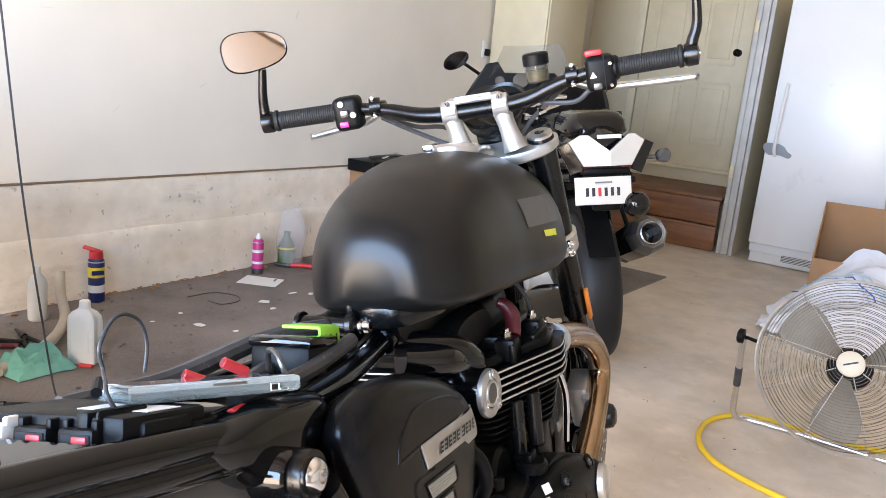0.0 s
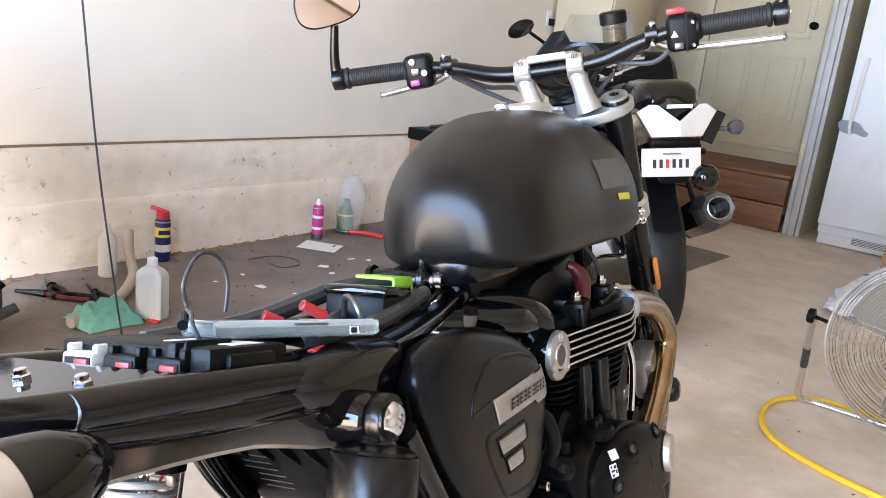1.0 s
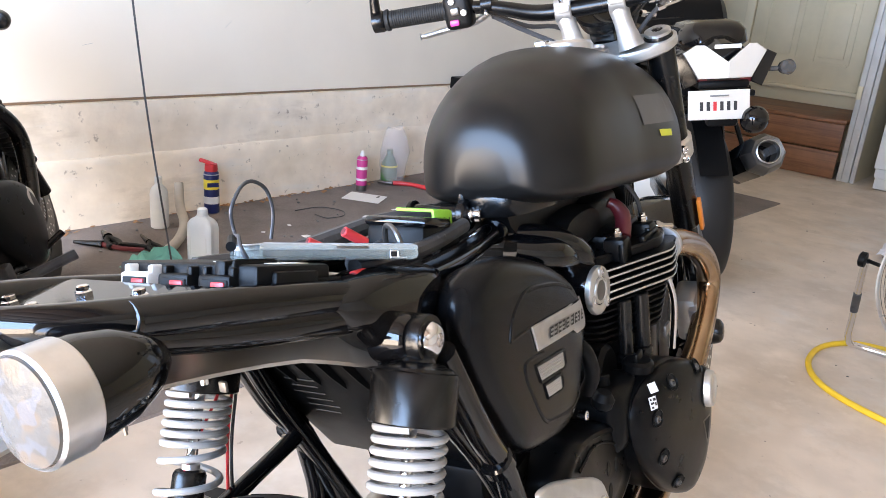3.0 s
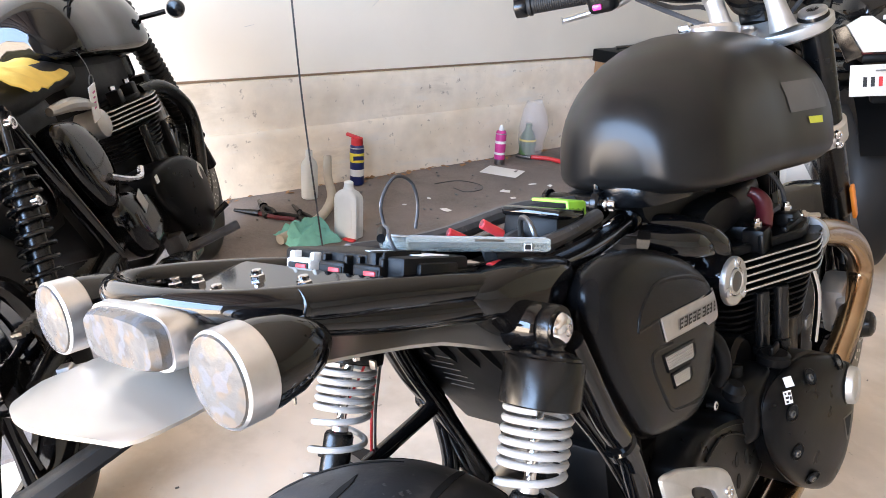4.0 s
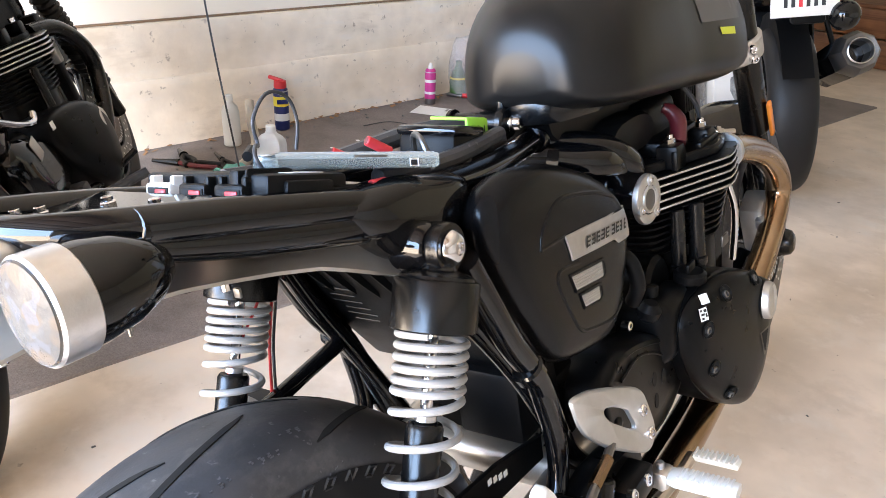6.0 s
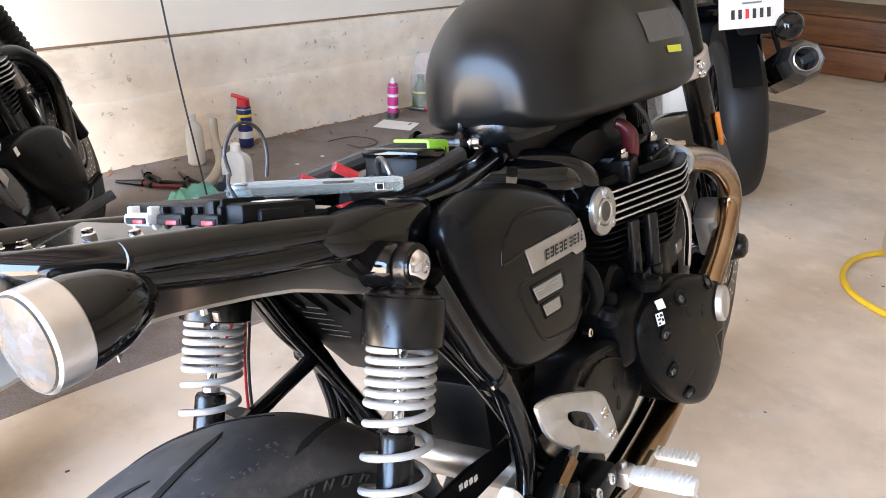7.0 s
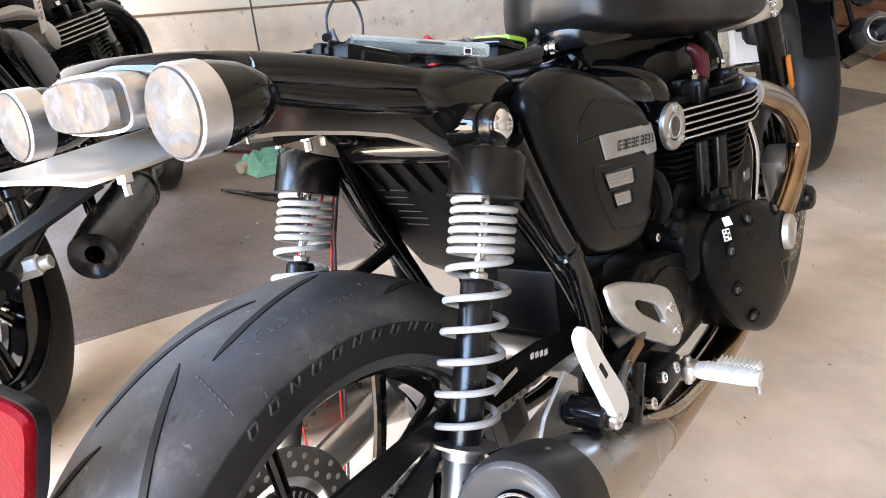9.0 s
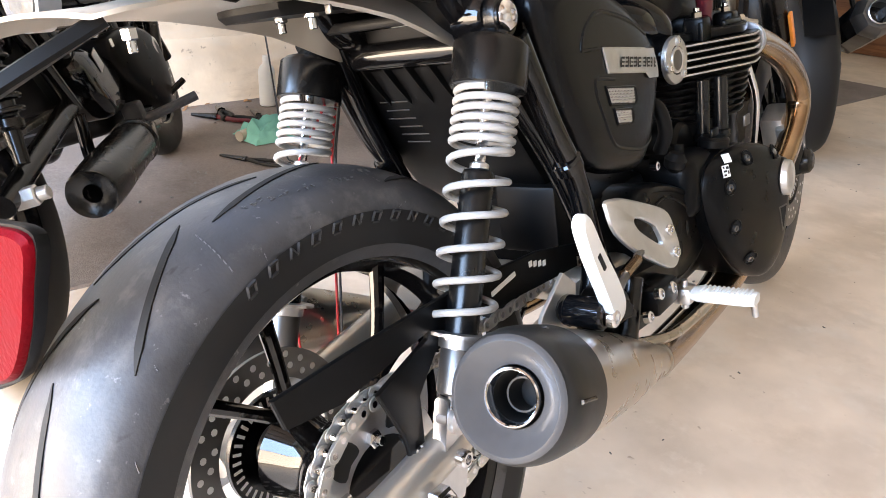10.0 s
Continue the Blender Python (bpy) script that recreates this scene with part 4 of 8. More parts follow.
for y, w, zt, zb in TK:
    zc = zb + 0.20 * (zt - zb)
    loop = []
    for k in range(48):
        a = 2 * math.pi * k / 48
        c, s = math.cos(a), math.sin(a)
        ex = 2 / 2.35
        x = w * math.copysign(abs(c) ** ex, c)
        h = (zt - zc) if s > 0 else (zc - zb)
        z = zc + h * math.copysign(abs(s) ** (2 / 2.2 if s > 0 else 2 / 3.2), s)
        loop.append(Vector((x + 0.045 * max(0.0, (0.66 - y) / 0.3), y, z)))
    loops.append(loop)
dense = []
for i in range(len(loops) - 1):
    for k in range(4):
        t = k / 4
        row = []
        for j in range(48):
            P4 = [loops[max(i - 1, 0)][j], loops[i][j], loops[i + 1][j], loops[min(i + 2, len(loops) - 1)][j]]
            a, b, c, d = P4
            row.append(0.5 * ((2 * b) + (c - a) * t + (2 * a - 5 * b + 4 * c - d) * t * t + (3 * b - a - 3 * c + d) * t ** 3))
        dense.append(row)
dense.append(loops[-1])
tank = part("fuel_tank", rings(dense), TANK, bike, "matt black teardrop fuel tank", sharp=60)


part("decal_panel", sticker(tank, ((0.672, 0.905), (0.850, 0.897), (0.835, 0.850), (0.674, 0.860)), 12, 6, 0.0010), DECAL, tank, "dark grey trapezoid decal")
part("decal_stripe", sticker(tank, ((0.738, 0.846), (0.800, 0.840), (0.798, 0.829), (0.741, 0.835)), 6, 2, 0.0014), LIMEY, tank, "short yellow stripe")
for k in range(3):
    part("decal_letter", sticker(tank, ((0.798 + 0.018 * k, 0.893), (0.806 + 0.018 * k, 0.893), (0.806 + 0.018 * k, 0.868), (0.798 + 0.018 * k, 0.868)), 2, 3, 0.0016), LETTER, tank)
part("filler_cap", lathe([(0, 0.045), (0.010, 0.046), (0.016, 0.042), (0.018, 0.030), (0.014, 0.027), (0.015, 0.0)], (0.0, 0.80, 0.984), (0, 0.09, 1), 32), ALU, tank, "brushed alloy filler cap")
part("cap_hinge", box((0.02, 0.03, 0.012), (-0.03, 0.765, 1.0), 0.003), CHROME, tank)
part("tank_tail", pillow(smooth_outline([(0.015, 0.355), (0.075, 0.352), (0.10, 0.40), (0.10, 0.46), (-0.03, 0.46), (-0.02, 0.40)], 4), [(0.784, 0.93), (0.790, 0.99), (0.806, 1.0), (0.812, 0.97)], "z"), SATIN, tank)
part("tank_mount", join(rod((-0.065, 0.352, 0.790), (0.018, 0.350, 0.788), 0.0135), rod((-0.068, 0.352, 0.790), (-0.060, 0.352, 0.790), 0.018), rod((0.010, 0.350, 0.788), (0.022, 0.350, 0.788), 0.021), box((0.010, 0.05, 0.035), (0.012, 0.372, 0.806), 0.004)), SATIN, bike, "black rear tank mounting tube")
part("mount_bolt", bolt((0.022, 0.349, 0.788), (1, 0, 0), 0.010, 0.008), CHROME, bike)


def flat_arm(points, w0, w1, h):
    """A flat bar along a path that widens from w0 to w1 (half widths)."""
    pts = smooth_path([Vector(p) for p in points], 5)
    loops_ = []
    for k, p in enumerate(pts):
        d = (pts[min(k + 1, len(pts) - 1)] - pts[max(k - 1, 0)]).normalized()
        sd = d.cross(Vector((0, 0, 1))).normalized()
        up = sd.cross(d)
        w = w0 + (w1 - w0) * k / (len(pts) - 1)
        loops_.append([p + sd * w * a + up * h * b for a, b in ((-1, -0.5), (-0.85, 0.8), (-0.6, 1), (0.6, 1), (0.85, 0.8), (1, -0.5), (0.8, -1), (-0.8, -1))])
    return rings(loops_)


# red reflector that hangs from the tail bracket
RO = smooth_outline([(-0.120, 0.512), (-0.065, 0.519), (-0.028, 0.537), (0.010, 0.575), (0.036, 0.612), (0.054, 0.638), (0.051, 0.651), (0.012, 0.654), (-0.046, 0.648), (-0.086, 0.590)], 3)
rb_ = part("tail_bracket", join(pillow(RO, [(-0.408, 1.0), (-0.414, 1.03), (-0.418, 1.025)], "y"), flat_arm([(0.028, -0.316, 0.780), (0.0, -0.360, 0.756), (-0.045, -0.420, 0.720), (-0.090, -0.466, 0.684)], 0.010, 0.024, 0.0065), tube([(-0.07, -0.440, 0.700), (-0.05, -0.414, 0.645)], 0.009, 10)), PLASTIC, bike, "black plate bracket under the mudguard")
part("red_reflector", pillow(RO, [(-0.416, 0.99), (-0.421, 0.985), (-0.425, 0.93)], "y"), REDREF, rb_, "red rear reflector")
part("mount_bolt", bolt((0.031, 0.352, 0.788), (1, 0, 0), 0.009, 0.008), CHROME, bike)

# Added dark block that closes the bright gap below the tank.
part("under_tank_filler", pillow(smooth_outline([(0.40, 0.79), (0.42, 0.735), (0.48, 0.715), (0.60, 0.72), (0.78, 0.735), (0.86, 0.78)], 4), [(-0.075, 0.95), (-0.06, 1.0), (0.045, 1.0), (0.060, 0.95)]), PLASTIC, bike, "black filler block below the tank")

# ---- engine ----
eng = part("engine", join(box((0.24, 0.34, 0.20), (0, 0.62, 0.36), 0.03, 3), box((0.20, 0.20, 0.14), (0, 0.36, 0.42), 0.02), box((0.17, 0.16, 0.22), (0, 0.69, 0.53), 0.02)), CASE, bike, "black twin-cylinder engine block")
NEARB = [(0.080, 0.548), (0.112, 0.553), (0.127, 0.566), (0.142, 0.599), (0.165, 0.650), (0.182, 0.688), (0.188, 0.706), (0.187, 0.730), (0.178, 0.780), (0.166, 0.806), (0.120, 0.832)]


def barrel(k, z0, z1, bevel=0.001):
    """A slice of the rounded twin barrels, k times the full plan."""
    o = NEARB + [(-x, y) for x, y in NEARB[::-1]]
    o = [(x * k, 0.69 + (y - 0.69) * k) for x, y in o]
    return plate(o, z0, z1, "z", bevel)


part("barrel", barrel(0.80, 0.44, 0.665), CASE, eng, "black finned barrels")
for i in range(5):
    z = 0.612 + 0.0112 * i
    f = part("cooling_fin", barrel(1.0, z - 0.0026, z + 0.0026), CASE, eng)
    part("polished_edge", barrel(1.0035, z - 0.0015, z + 0.0015, 0.0004), ALU, f, "machined bright fin edge")
for i in range(7):
    z = 0.532 + 0.0112 * i
    part("cooling_fin", barrel(0.93 - 0.012 * (6 - i), z - 0.0017, z + 0.0017, 0.0007), CASE, eng)
head = part("cylinder_head", join(barrel(0.90, 0.660, 0.676, 0.003), box((0.23, 0.17, 0.03), (0, 0.70, 0.684), 0.008), box((0.17, 0.15, 0.075), (0.0, 0.70, 0.715), 0.02, 3)), CASE, eng)
part("head_rail", box((0.010, 0.085, 0.010), (0.150, 0.715, 0.680), 0.003), CASE, head)
for x, y in ((0.126, 0.620), (0.135, 0.735), (-0.126, 0.620), (-0.135, 0.735)):
    b_ = part("head_stud", join(box((0.034, 0.036, 0.036), (x, y, 0.678), 0.005), box((0.010, 0.040, 0.030), (x + 0.012, y, 0.674), 0.003)), CASE, eng)
    part("head_nut", join(rod((x, y, 0.695), (x, y, 0.705), 0.0080, 6), rod((x, y, 0.705), (x, y, 0.711), 0.0050)), CHROME, b_)
MAROON = material("maroon_hose", (0.075, 0.008, 0.012), 0.4)
part("plug_hose", tube([(0.100, 0.668, 0.742), (0.110, 0.672, 0.736), (0.120, 0.672, 0.722), (0.124, 0.664, 0.706), (0.126, 0.650, 0.690)], lambda t: 0.0080 + 0.0050 * min(1, 2 * t), 16, 5), MAROON, eng, "maroon rubber elbow hose")
part("breather_box", pillow(smooth_outline([(0.47, 0.70), (0.50, 0.745), (0.60, 0.752), (0.66, 0.735), (0.66, 0.70), (0.58, 0.690)], 4), [(-0.09, 0.95), (0.05, 1.0), (0.080, 0.97), (0.092, 0.8)]), PLASTIC, eng)
part("head_fitting", join(rod((0.138, 0.770, 0.680), (0.148, 0.800, 0.674), 0.0075), rod((0.144, 0.790, 0.676), (0.158, 0.830, 0.668), 0.0055), rod((0.141, 0.778, 0.678), (0.145, 0.789, 0.676), 0.0115, 6)), CHROME, eng, "bright hose union on the head")
cb_ = part("coil_block", box((0.044, 0.058, 0.066), (0.05, 0.8725, 0.735), 0.002), PLASTIC, eng)
for i in range(6):
    part("coil_fin", box((0.05, 0.006, 0.075), (0.05, 0.845 + 0.011 * i, 0.735), 0.001), PLASTIC, cb_)
part("cable", tube([(0.10, 0.74, 0.77), (0.12, 0.76, 0.73), (0.125, 0.765, 0.69)], 0.004, 8, 4), RUBBER, eng)
for x, y, r in ((0.150, 0.645, 0.0125), (0.135, 0.605, 0.0115)):
    pr = part("push_rod_tube", rod((x, y, 0.43), (x, y + 0.004, 0.600), r, 18), SATIN, eng)
    part("tube_collar", lathe([(0, r), (0.002, r * 1.28), (0.012, r * 1.28), (0.014, r)], (x, y, 0.500), (0, 0.02, 1), 20), SATIN, pr)
    part("tube_seal", lathe([(0, r * 1.5), (0.018, r * 1.5), (0.022, r * 1.1)], (x, y, 0.440), (0, 0.02, 1), 20), CASE, pr)
part("oil_line", tube([(0.150, 0.80, 0.60), (0.158, 0.825, 0.53), (0.150, 0.83, 0.44)], 0.0065, 12, 4), CHROME, eng, "bright oil pipe")
part("barrel_plate", box((0.004, 0.030, 0.018), (0.168, 0.730, 0.512), 0.001), DARKSTEEL, eng)
part("starter_body", rod((0.02, 0.55, 0.50), (0.125, 0.55, 0.50), 0.045), CASE, eng)
part("sensor", join(rod((0.125, 0.50, 0.455), (0.125, 0.512, 0.515), 0.013), lathe([(0, 0.006), (0.008, 0.015), (0.02, 0.017), (0.03, 0.010)], (0.14, 0.455, 0.485), (0.3, 0, 1), 16)), PLASTIC, eng)
part("filler_plug", join(lathe([(0, 0.024), (0.012, 0.024), (0.016, 0.019), (0.016, 0)], (0.158, 0.585, 0.497), (0.1, 0, 1), 24), box((0.006, 0.03, 0.014), (0.160, 0.585, 0.518), 0.002)), CASE, eng, "black oil filler plug")
# throttle body with its round bright cover
th = part("throttle_body", join(lathe([(0, 0.036), (0.080, 0.039), (0.094, 0.036)], (0.030, 0.528, 0.642), (1, -0.1, 0), 32), tube([(0.05, 0.40, 0.73), (0.085, 0.44, 0.715), (0.09, 0.49, 0.695), (0.08, 0.53, 0.66)], 0.024, 14, 4)), GLOSS, bike, "black throttle body housing")
DA = Vector((1, -0.10, 0)).normalized()
DC = Vector((0.1225, 0.5185, 0.642))
du, dv = Vector((0.0995, 0.995, 0)), Vector((0, 0, 1))
rc = part("round_cover", lathe([(-0.012, 0.0350), (0.004, 0.0362), (0.0075, 0.0350), (0.0088, 0.0325), (0.0088, 0.0225), (0.0070, 0.0215), (0.0070, 0.0200), (0.0100, 0.0190), (0.0105, 0.0165), (0.0090, 0.0150), (0.0090, 0.0)], DC, DA, 40), CASTALU, th, "round silver cover disc")
part("cover_recess", lathe([(0.0072, 0.0214), (0.0074, 0.0214), (0.0074, 0.0196)], DC, DA, 32, cap=False), GROOVE, rc)
part("cover_centre", lathe([(0.0092, 0.0148), (0.0096, 0.0140), (0.0096, 0.0)], DC, DA, 28), DARKSTEEL, rc)
for a in (1.45, 3.5, 5.4):
    q = DC + DA * 0.0088 + 0.0275 * (math.cos(a) * du + math.sin(a) * dv)
    part("cover_boss", lathe([(-0.004, 0.0085), (0.0015, 0.0080), (0.0022, 0.0065), (0.0022, 0.0)], q, DA, 20), CASTALU, rc)
    part("cover_screw", bolt(q + DA * 0.002, DA, 0.0045, 0.002), CHROME, rc)
part("intake_shroud", tube([(0.044, 0.400, 0.752), (0.066, 0.435, 0.742), (0.088, 0.475, 0.722), (0.101, 0.515, 0.694), (0.096, 0.545, 0.662)], lambda t: 0.009 + 0.014 * math.sin(math.pi * min(1, t * 0.75)), 20, 6), GLOSS, th, "gloss black intake shroud")

for y, z in ((0.385, 0.510), (0.458, 0.492)):
    part("case_bolt", bolt((0.140, y, z), (1, 0, 0), 0.0065, 0.008), CHROME, eng)
part("breather_elbow", tube([(0.11, 0.42, 0.60), (0.135, 0.425, 0.585), (0.142, 0.43, 0.55), (0.13, 0.435, 0.52)], 0.0105, 12, 5), PLASTIC, eng, "black rubber elbow")
# primary case with its round cap
co = smooth_outline([(0.502, 0.444), (0.523, 0.479), (0.595, 0.492), (0.680, 0.482), (0.740, 0.452), (0.770, 0.405), (0.772, 0.350), (0.755, 0.300), (0.725, 0.260), (0.675, 0.245), (0.612, 0.279), (0.549, 0.339), (0.513, 0.394)], 4)


def swell(bm, k=0.17, y0=0.56, x0=0.165):
    """The face stands further out towards the front."""
    for v in bm.verts:
        if v.co.x > x0:
            v.co.x += k * (v.co.y - y0) * min(1.0, (v.co.x - x0) / 0.012)
    return bm


cv = part("clutch_cover", swell(pillow(co, [(0.08, 0.97), (0.168, 1.0), (0.1715, 1.0), (0.1722, 0.985), (0.1738, 0.985), (0.1745, 0.998), (0.180, 0.99), (0.188, 0.965), (0.194, 0.92), (0.1985, 0.84), (0.2015, 0.70), (0.2035, 0.45), (0.204, 0.2)])), CASE, bike, "black ribbed clutch cover", sharp=50)
part("case_neck", join(box((0.16, 0.12, 0.10), (0.085, 0.53, 0.45), 0.025, 3)), CASE, eng)
CN = Vector((1, 0.03, 0.02)).normalized()
part("cover_cap", lathe([(-0.020, 0.031), (0.0, 0.031), (0.004, 0.0295), (0.006, 0.026), (0.0045, 0.0235), (0.003, 0.022), (0.0035, 0.0)], (0.2345, 0.735, 0.410), CN, 36), CASTALU, cv, "bare alloy round cap")
part("cap_collar", lathe([(-0.036, 0.040), (-0.014, 0.0375), (-0.006, 0.034), (-0.006, 0.030)], (0.2345, 0.735, 0.410), CN, 36), CASE, cv)
for y, z in ((0.540, 0.441), (0.555, 0.371), (0.606, 0.304), (0.600, 0.474), (0.700, 0.462)):
    p_, nd = drape(cv, y, z, 0.0)
    w_ = part("bolt_pocket", lathe([(0, 0.0135), (0.0016, 0.0140), (0.0026, 0.0126), (0.0006, 0.0112), (-0.0030, 0.0090), (-0.0030, 0.0)], p_, nd, 24), CASE, cv)
    part("pocket_shade", lathe([(0.0004, 0.0108), (0.0005, 0.0060)], p_ + Vector((0, 0.0005, 0)), nd, 20, cap=False), GROOVE, w_)
    part("cover_bolt", bolt(p_ + nd * 0.0005 + Vector((0, -0.0035, 0)), nd, 0.0058, 0.0042), DARKSTEEL, w_)


def small_label(name, y, z, wide, tall, mat, label="", lift=0.0012):
    """A flat sticker on the rounded shoulder of the clutch cover."""
    p_, n_ = drape(cv, y, z, lift)
    n_ = (n_ + Vector((0.6, -0.5, 0.2))).normalized()
    u_ = Vector((0, 0, 1)).cross(n_).normalized()
    v_ = n_.cross(u_)
    q = [p_ + u_ * a * wide / 2 + v_ * b * tall / 2 for a, b in ((-1, -1), (1, -1), (1, 1), (-1, 1))]
    return part(name, rings([q, [c + n_ * 0.0006 for c in q]]), mat, cv, label), p_, n_, u_, v_


small_label("info_label", 0.551, 0.482, 0.015, 0.015, PAPER, "white data label", 0.003)
lb_, p_, n_, u_, v_ = small_label("code_label", 0.534, 0.467, 0.014, 0.019, PAPER, "white label with black blocks", 0.003)
for a, b, w_, h_ in ((-0.004, 0.006, 0.003, 0.003), (0.003, 0.005, 0.005, 0.004), (-0.002, 0.000, 0.006, 0.003), (0.004, -0.002, 0.003, 0.005), (-0.003, -0.006, 0.004, 0.003)):
    q = [p_ + n_ * 0.0010 + u_ * (a + c * w_ / 2) + v_ * (b + d * h_ / 2) for c, d in ((-1, -1), (1, -1), (1, 1), (-1, 1))]
    part("label_print", rings([q, [c + n_ * 0.0003 for c in q]]), DARKLET, lb_)
tb = part("cover_badge", sticker(cv, ((0.700, 0.366), (0.738, 0.364), (0.724, 0.318), (0.718, 0.318)), 3, 4, 0.0008), DARKSTEEL, cv, "small three-cornered maker's badge")
part("badge_inset", sticker(cv, ((0.705, 0.363), (0.733, 0.361), (0.722, 0.325), (0.719, 0.325)), 3, 4, 0.0014), GROOVE, tb)
so = smooth_outline([(0.275, 0.460), (0.318, 0.489), (0.368, 0.490), (0.454, 0.465), (0.537, 0.424), (0.575, 0.373), (0.561, 0.338), (0.497, 0.315), (0.433, 0.312), (0.355, 0.325), (0.29, 0.395)], 4)
sc = part("sprocket_cover", pillow(so, [(0.09, 0.97), (0.128, 1.0), (0.142, 0.975), (0.150, 0.93), (0.1515, 0.85), (0.149, 0.82), (0.151, 0.60), (0.152, 0.3)]), CASE, bike, "matt black sprocket cover", sharp=50)
for y, z, k in ((0.440, 0.404, 1.5), (0.474, 0.392, 1.5), (0.444, 0.368, 1.6)):
    p_, nd = drape(sc, y, z, 0.0)
    part("cover_slot", moved(lathe([(-0.001, 0.0075), (0.0008, 0.0075), (0.0009, 0.0)], (0, 0, 0), (1, 0, 0), 18), pose(p_.x, y, z) @ Matrix.Diagonal((1, 0.95, k, 1))), GROOVE, sc)
part("cover_rib", tube([drape(sc, y, z, 0.0006)[0] for y, z in ((0.335, 0.455), (0.39, 0.462), (0.45, 0.44), (0.51, 0.40))], 0.0022, 8, 5), CASE, sc)

# ---- side panel ----
sp = smooth_outline([(0.092, 0.746), (0.110, 0.771), (0.155, 0.780), (0.220, 0.770), (0.300, 0.742), (0.365, 0.706), (0.400, 0.672), (0.411, 0.635), (0.398, 0.590), (0.372, 0.541), (0.335, 0.519), (0.262, 0.528), (0.205, 0.544), (0.178, 0.564), (0.152, 0.604), (0.124, 0.650), (0.103, 0.695)], 5)
PANEL = [(0.050, 0.72), (0.085, 0.84), (0.105, 0.93), (0.120, 0.98), (0.130, 1.0), (0.137, 0.985), (0.143, 0.95), (0.1485, 0.89), (0.1512, 0.80), (0.1525, 0.60), (0.153, 0.3)]
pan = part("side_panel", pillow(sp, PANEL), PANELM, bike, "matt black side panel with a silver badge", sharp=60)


def ridge(points, r=0.0028, over=pan):
    """A soft raised crease that lies on a part."""
    return tube([drape(over, p.x, p.y, -r * 0.45)[0] for p in smooth_path([(y, z, 0) for y, z in points], 6)], r, 10)


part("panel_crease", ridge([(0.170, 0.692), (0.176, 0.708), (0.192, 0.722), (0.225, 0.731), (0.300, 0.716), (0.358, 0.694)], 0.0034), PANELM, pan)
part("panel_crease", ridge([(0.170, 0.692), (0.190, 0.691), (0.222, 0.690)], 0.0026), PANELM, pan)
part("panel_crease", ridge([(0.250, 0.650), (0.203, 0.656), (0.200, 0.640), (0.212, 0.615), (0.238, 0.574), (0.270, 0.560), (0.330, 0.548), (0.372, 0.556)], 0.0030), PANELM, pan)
badge = part("badge", sticker(pan, ((0.220, 0.690), (0.392, 0.671), (0.392, 0.640), (0.231, 0.660)), 16, 5, 0.0022), ALU, pan, "brushed silver name badge")
part("badge_edge", tube([drape(pan, y, z, 0.0016)[0] for y, z in ((0.220, 0.690), (0.270, 0.6848), (0.330, 0.678), (0.392, 0.671), (0.392, 0.640), (0.340, 0.6465), (0.290, 0.6525), (0.231, 0.660))], 0.0012, 6, loop=True), CASTALU, badge)
part("badge_step", sticker(pan, ((0.338, 0.647), (0.392, 0.640), (0.394, 0.633), (0.352, 0.637)), 5, 2, 0.0024), ALU, badge)
for i in range(9):
    y0 = 0.264 + 0.0128 * i + (0.004 if i > 4 else 0)
    dz = -0.122 * (y0 - 0.264)
    k_ = 0.0098 if i < 7 else 0.006
    top_, bot_ = 0.6745 + dz, 0.6625 + dz
    for a_, b_, c_, d_ in ((0.0, k_, 1.0, 0.80), (0.0, k_, 0.58, 0.40), (0.0, k_, 0.20, 0.0), ((k_ - 0.0026) if i % 2 else 0.0, k_ if i % 2 else 0.0026, 1.0, 0.0)):
        z1, z0 = bot_ + (top_ - bot_) * c_, bot_ + (top_ - bot_) * d_
        part("badge_letter", sticker(pan, ((y0 + a_ + 0.003 * c_, z1), (y0 + b_ + 0.003 * c_, z1 - 0.0012), (y0 + b_ + 0.003 * d_, z0 - 0.0012), (y0 + a_ + 0.003 * d_, z0)), 1, 1, 0.0030), DARKLET, badge)
for (ya, za), (yb, zb), (yc, zc), (yd, zd) in (((0.226, 0.642), (0.300, 0.632), (0.303, 0.614), (0.236, 0.623)), ((0.245, 0.612), (0.288, 0.606), (0.290, 0.591), (0.253, 0.596))):
    g_ = part("grille", sticker(pan, ((ya - 0.003, za + 0.003), (yb + 0.010, zb + 0.002), (yc + 0.009, zc - 0.003), (yd - 0.002, zd - 0.003)), 6, 3, 0.0010), GROOVE, pan)
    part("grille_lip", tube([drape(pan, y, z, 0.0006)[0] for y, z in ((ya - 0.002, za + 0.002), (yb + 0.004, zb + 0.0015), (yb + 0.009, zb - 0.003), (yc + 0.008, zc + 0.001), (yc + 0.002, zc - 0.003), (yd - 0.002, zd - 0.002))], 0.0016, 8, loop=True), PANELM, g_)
    bars = []
    for r_ in range(5):
        t = (r_ + 0.5) / 5
        p0, p1 = (ya + (yd - ya) * t, za + (zd - za) * t), (yb + (yc - yb) * t, zb + (zc - zb) * t)
        bars.append(tube([drape(pan, p0[0] + (p1[0] - p0[0]) * q / 6, p0[1] + (p1[1] - p0[1]) * q / 6, 0.0018)[0] for q in range(7)], 0.0011, 5))
    n_ = int((yb - ya) / 0.0042)
    for q in range(n_ + 1):
        t = q / n_
        bars.append(tube([drape(pan, ya + (yb - ya) * t + (yd - ya) * u * (1 - t), za + (zb - za) * t + (zd - za) * u, 0.0016)[0] for u in (0, 0.5, 1)], 0.0006, 4))
    tagged(part("mesh", join(*bars), CASTALU, g_, "fine silver wire mesh"), kind="stuff")

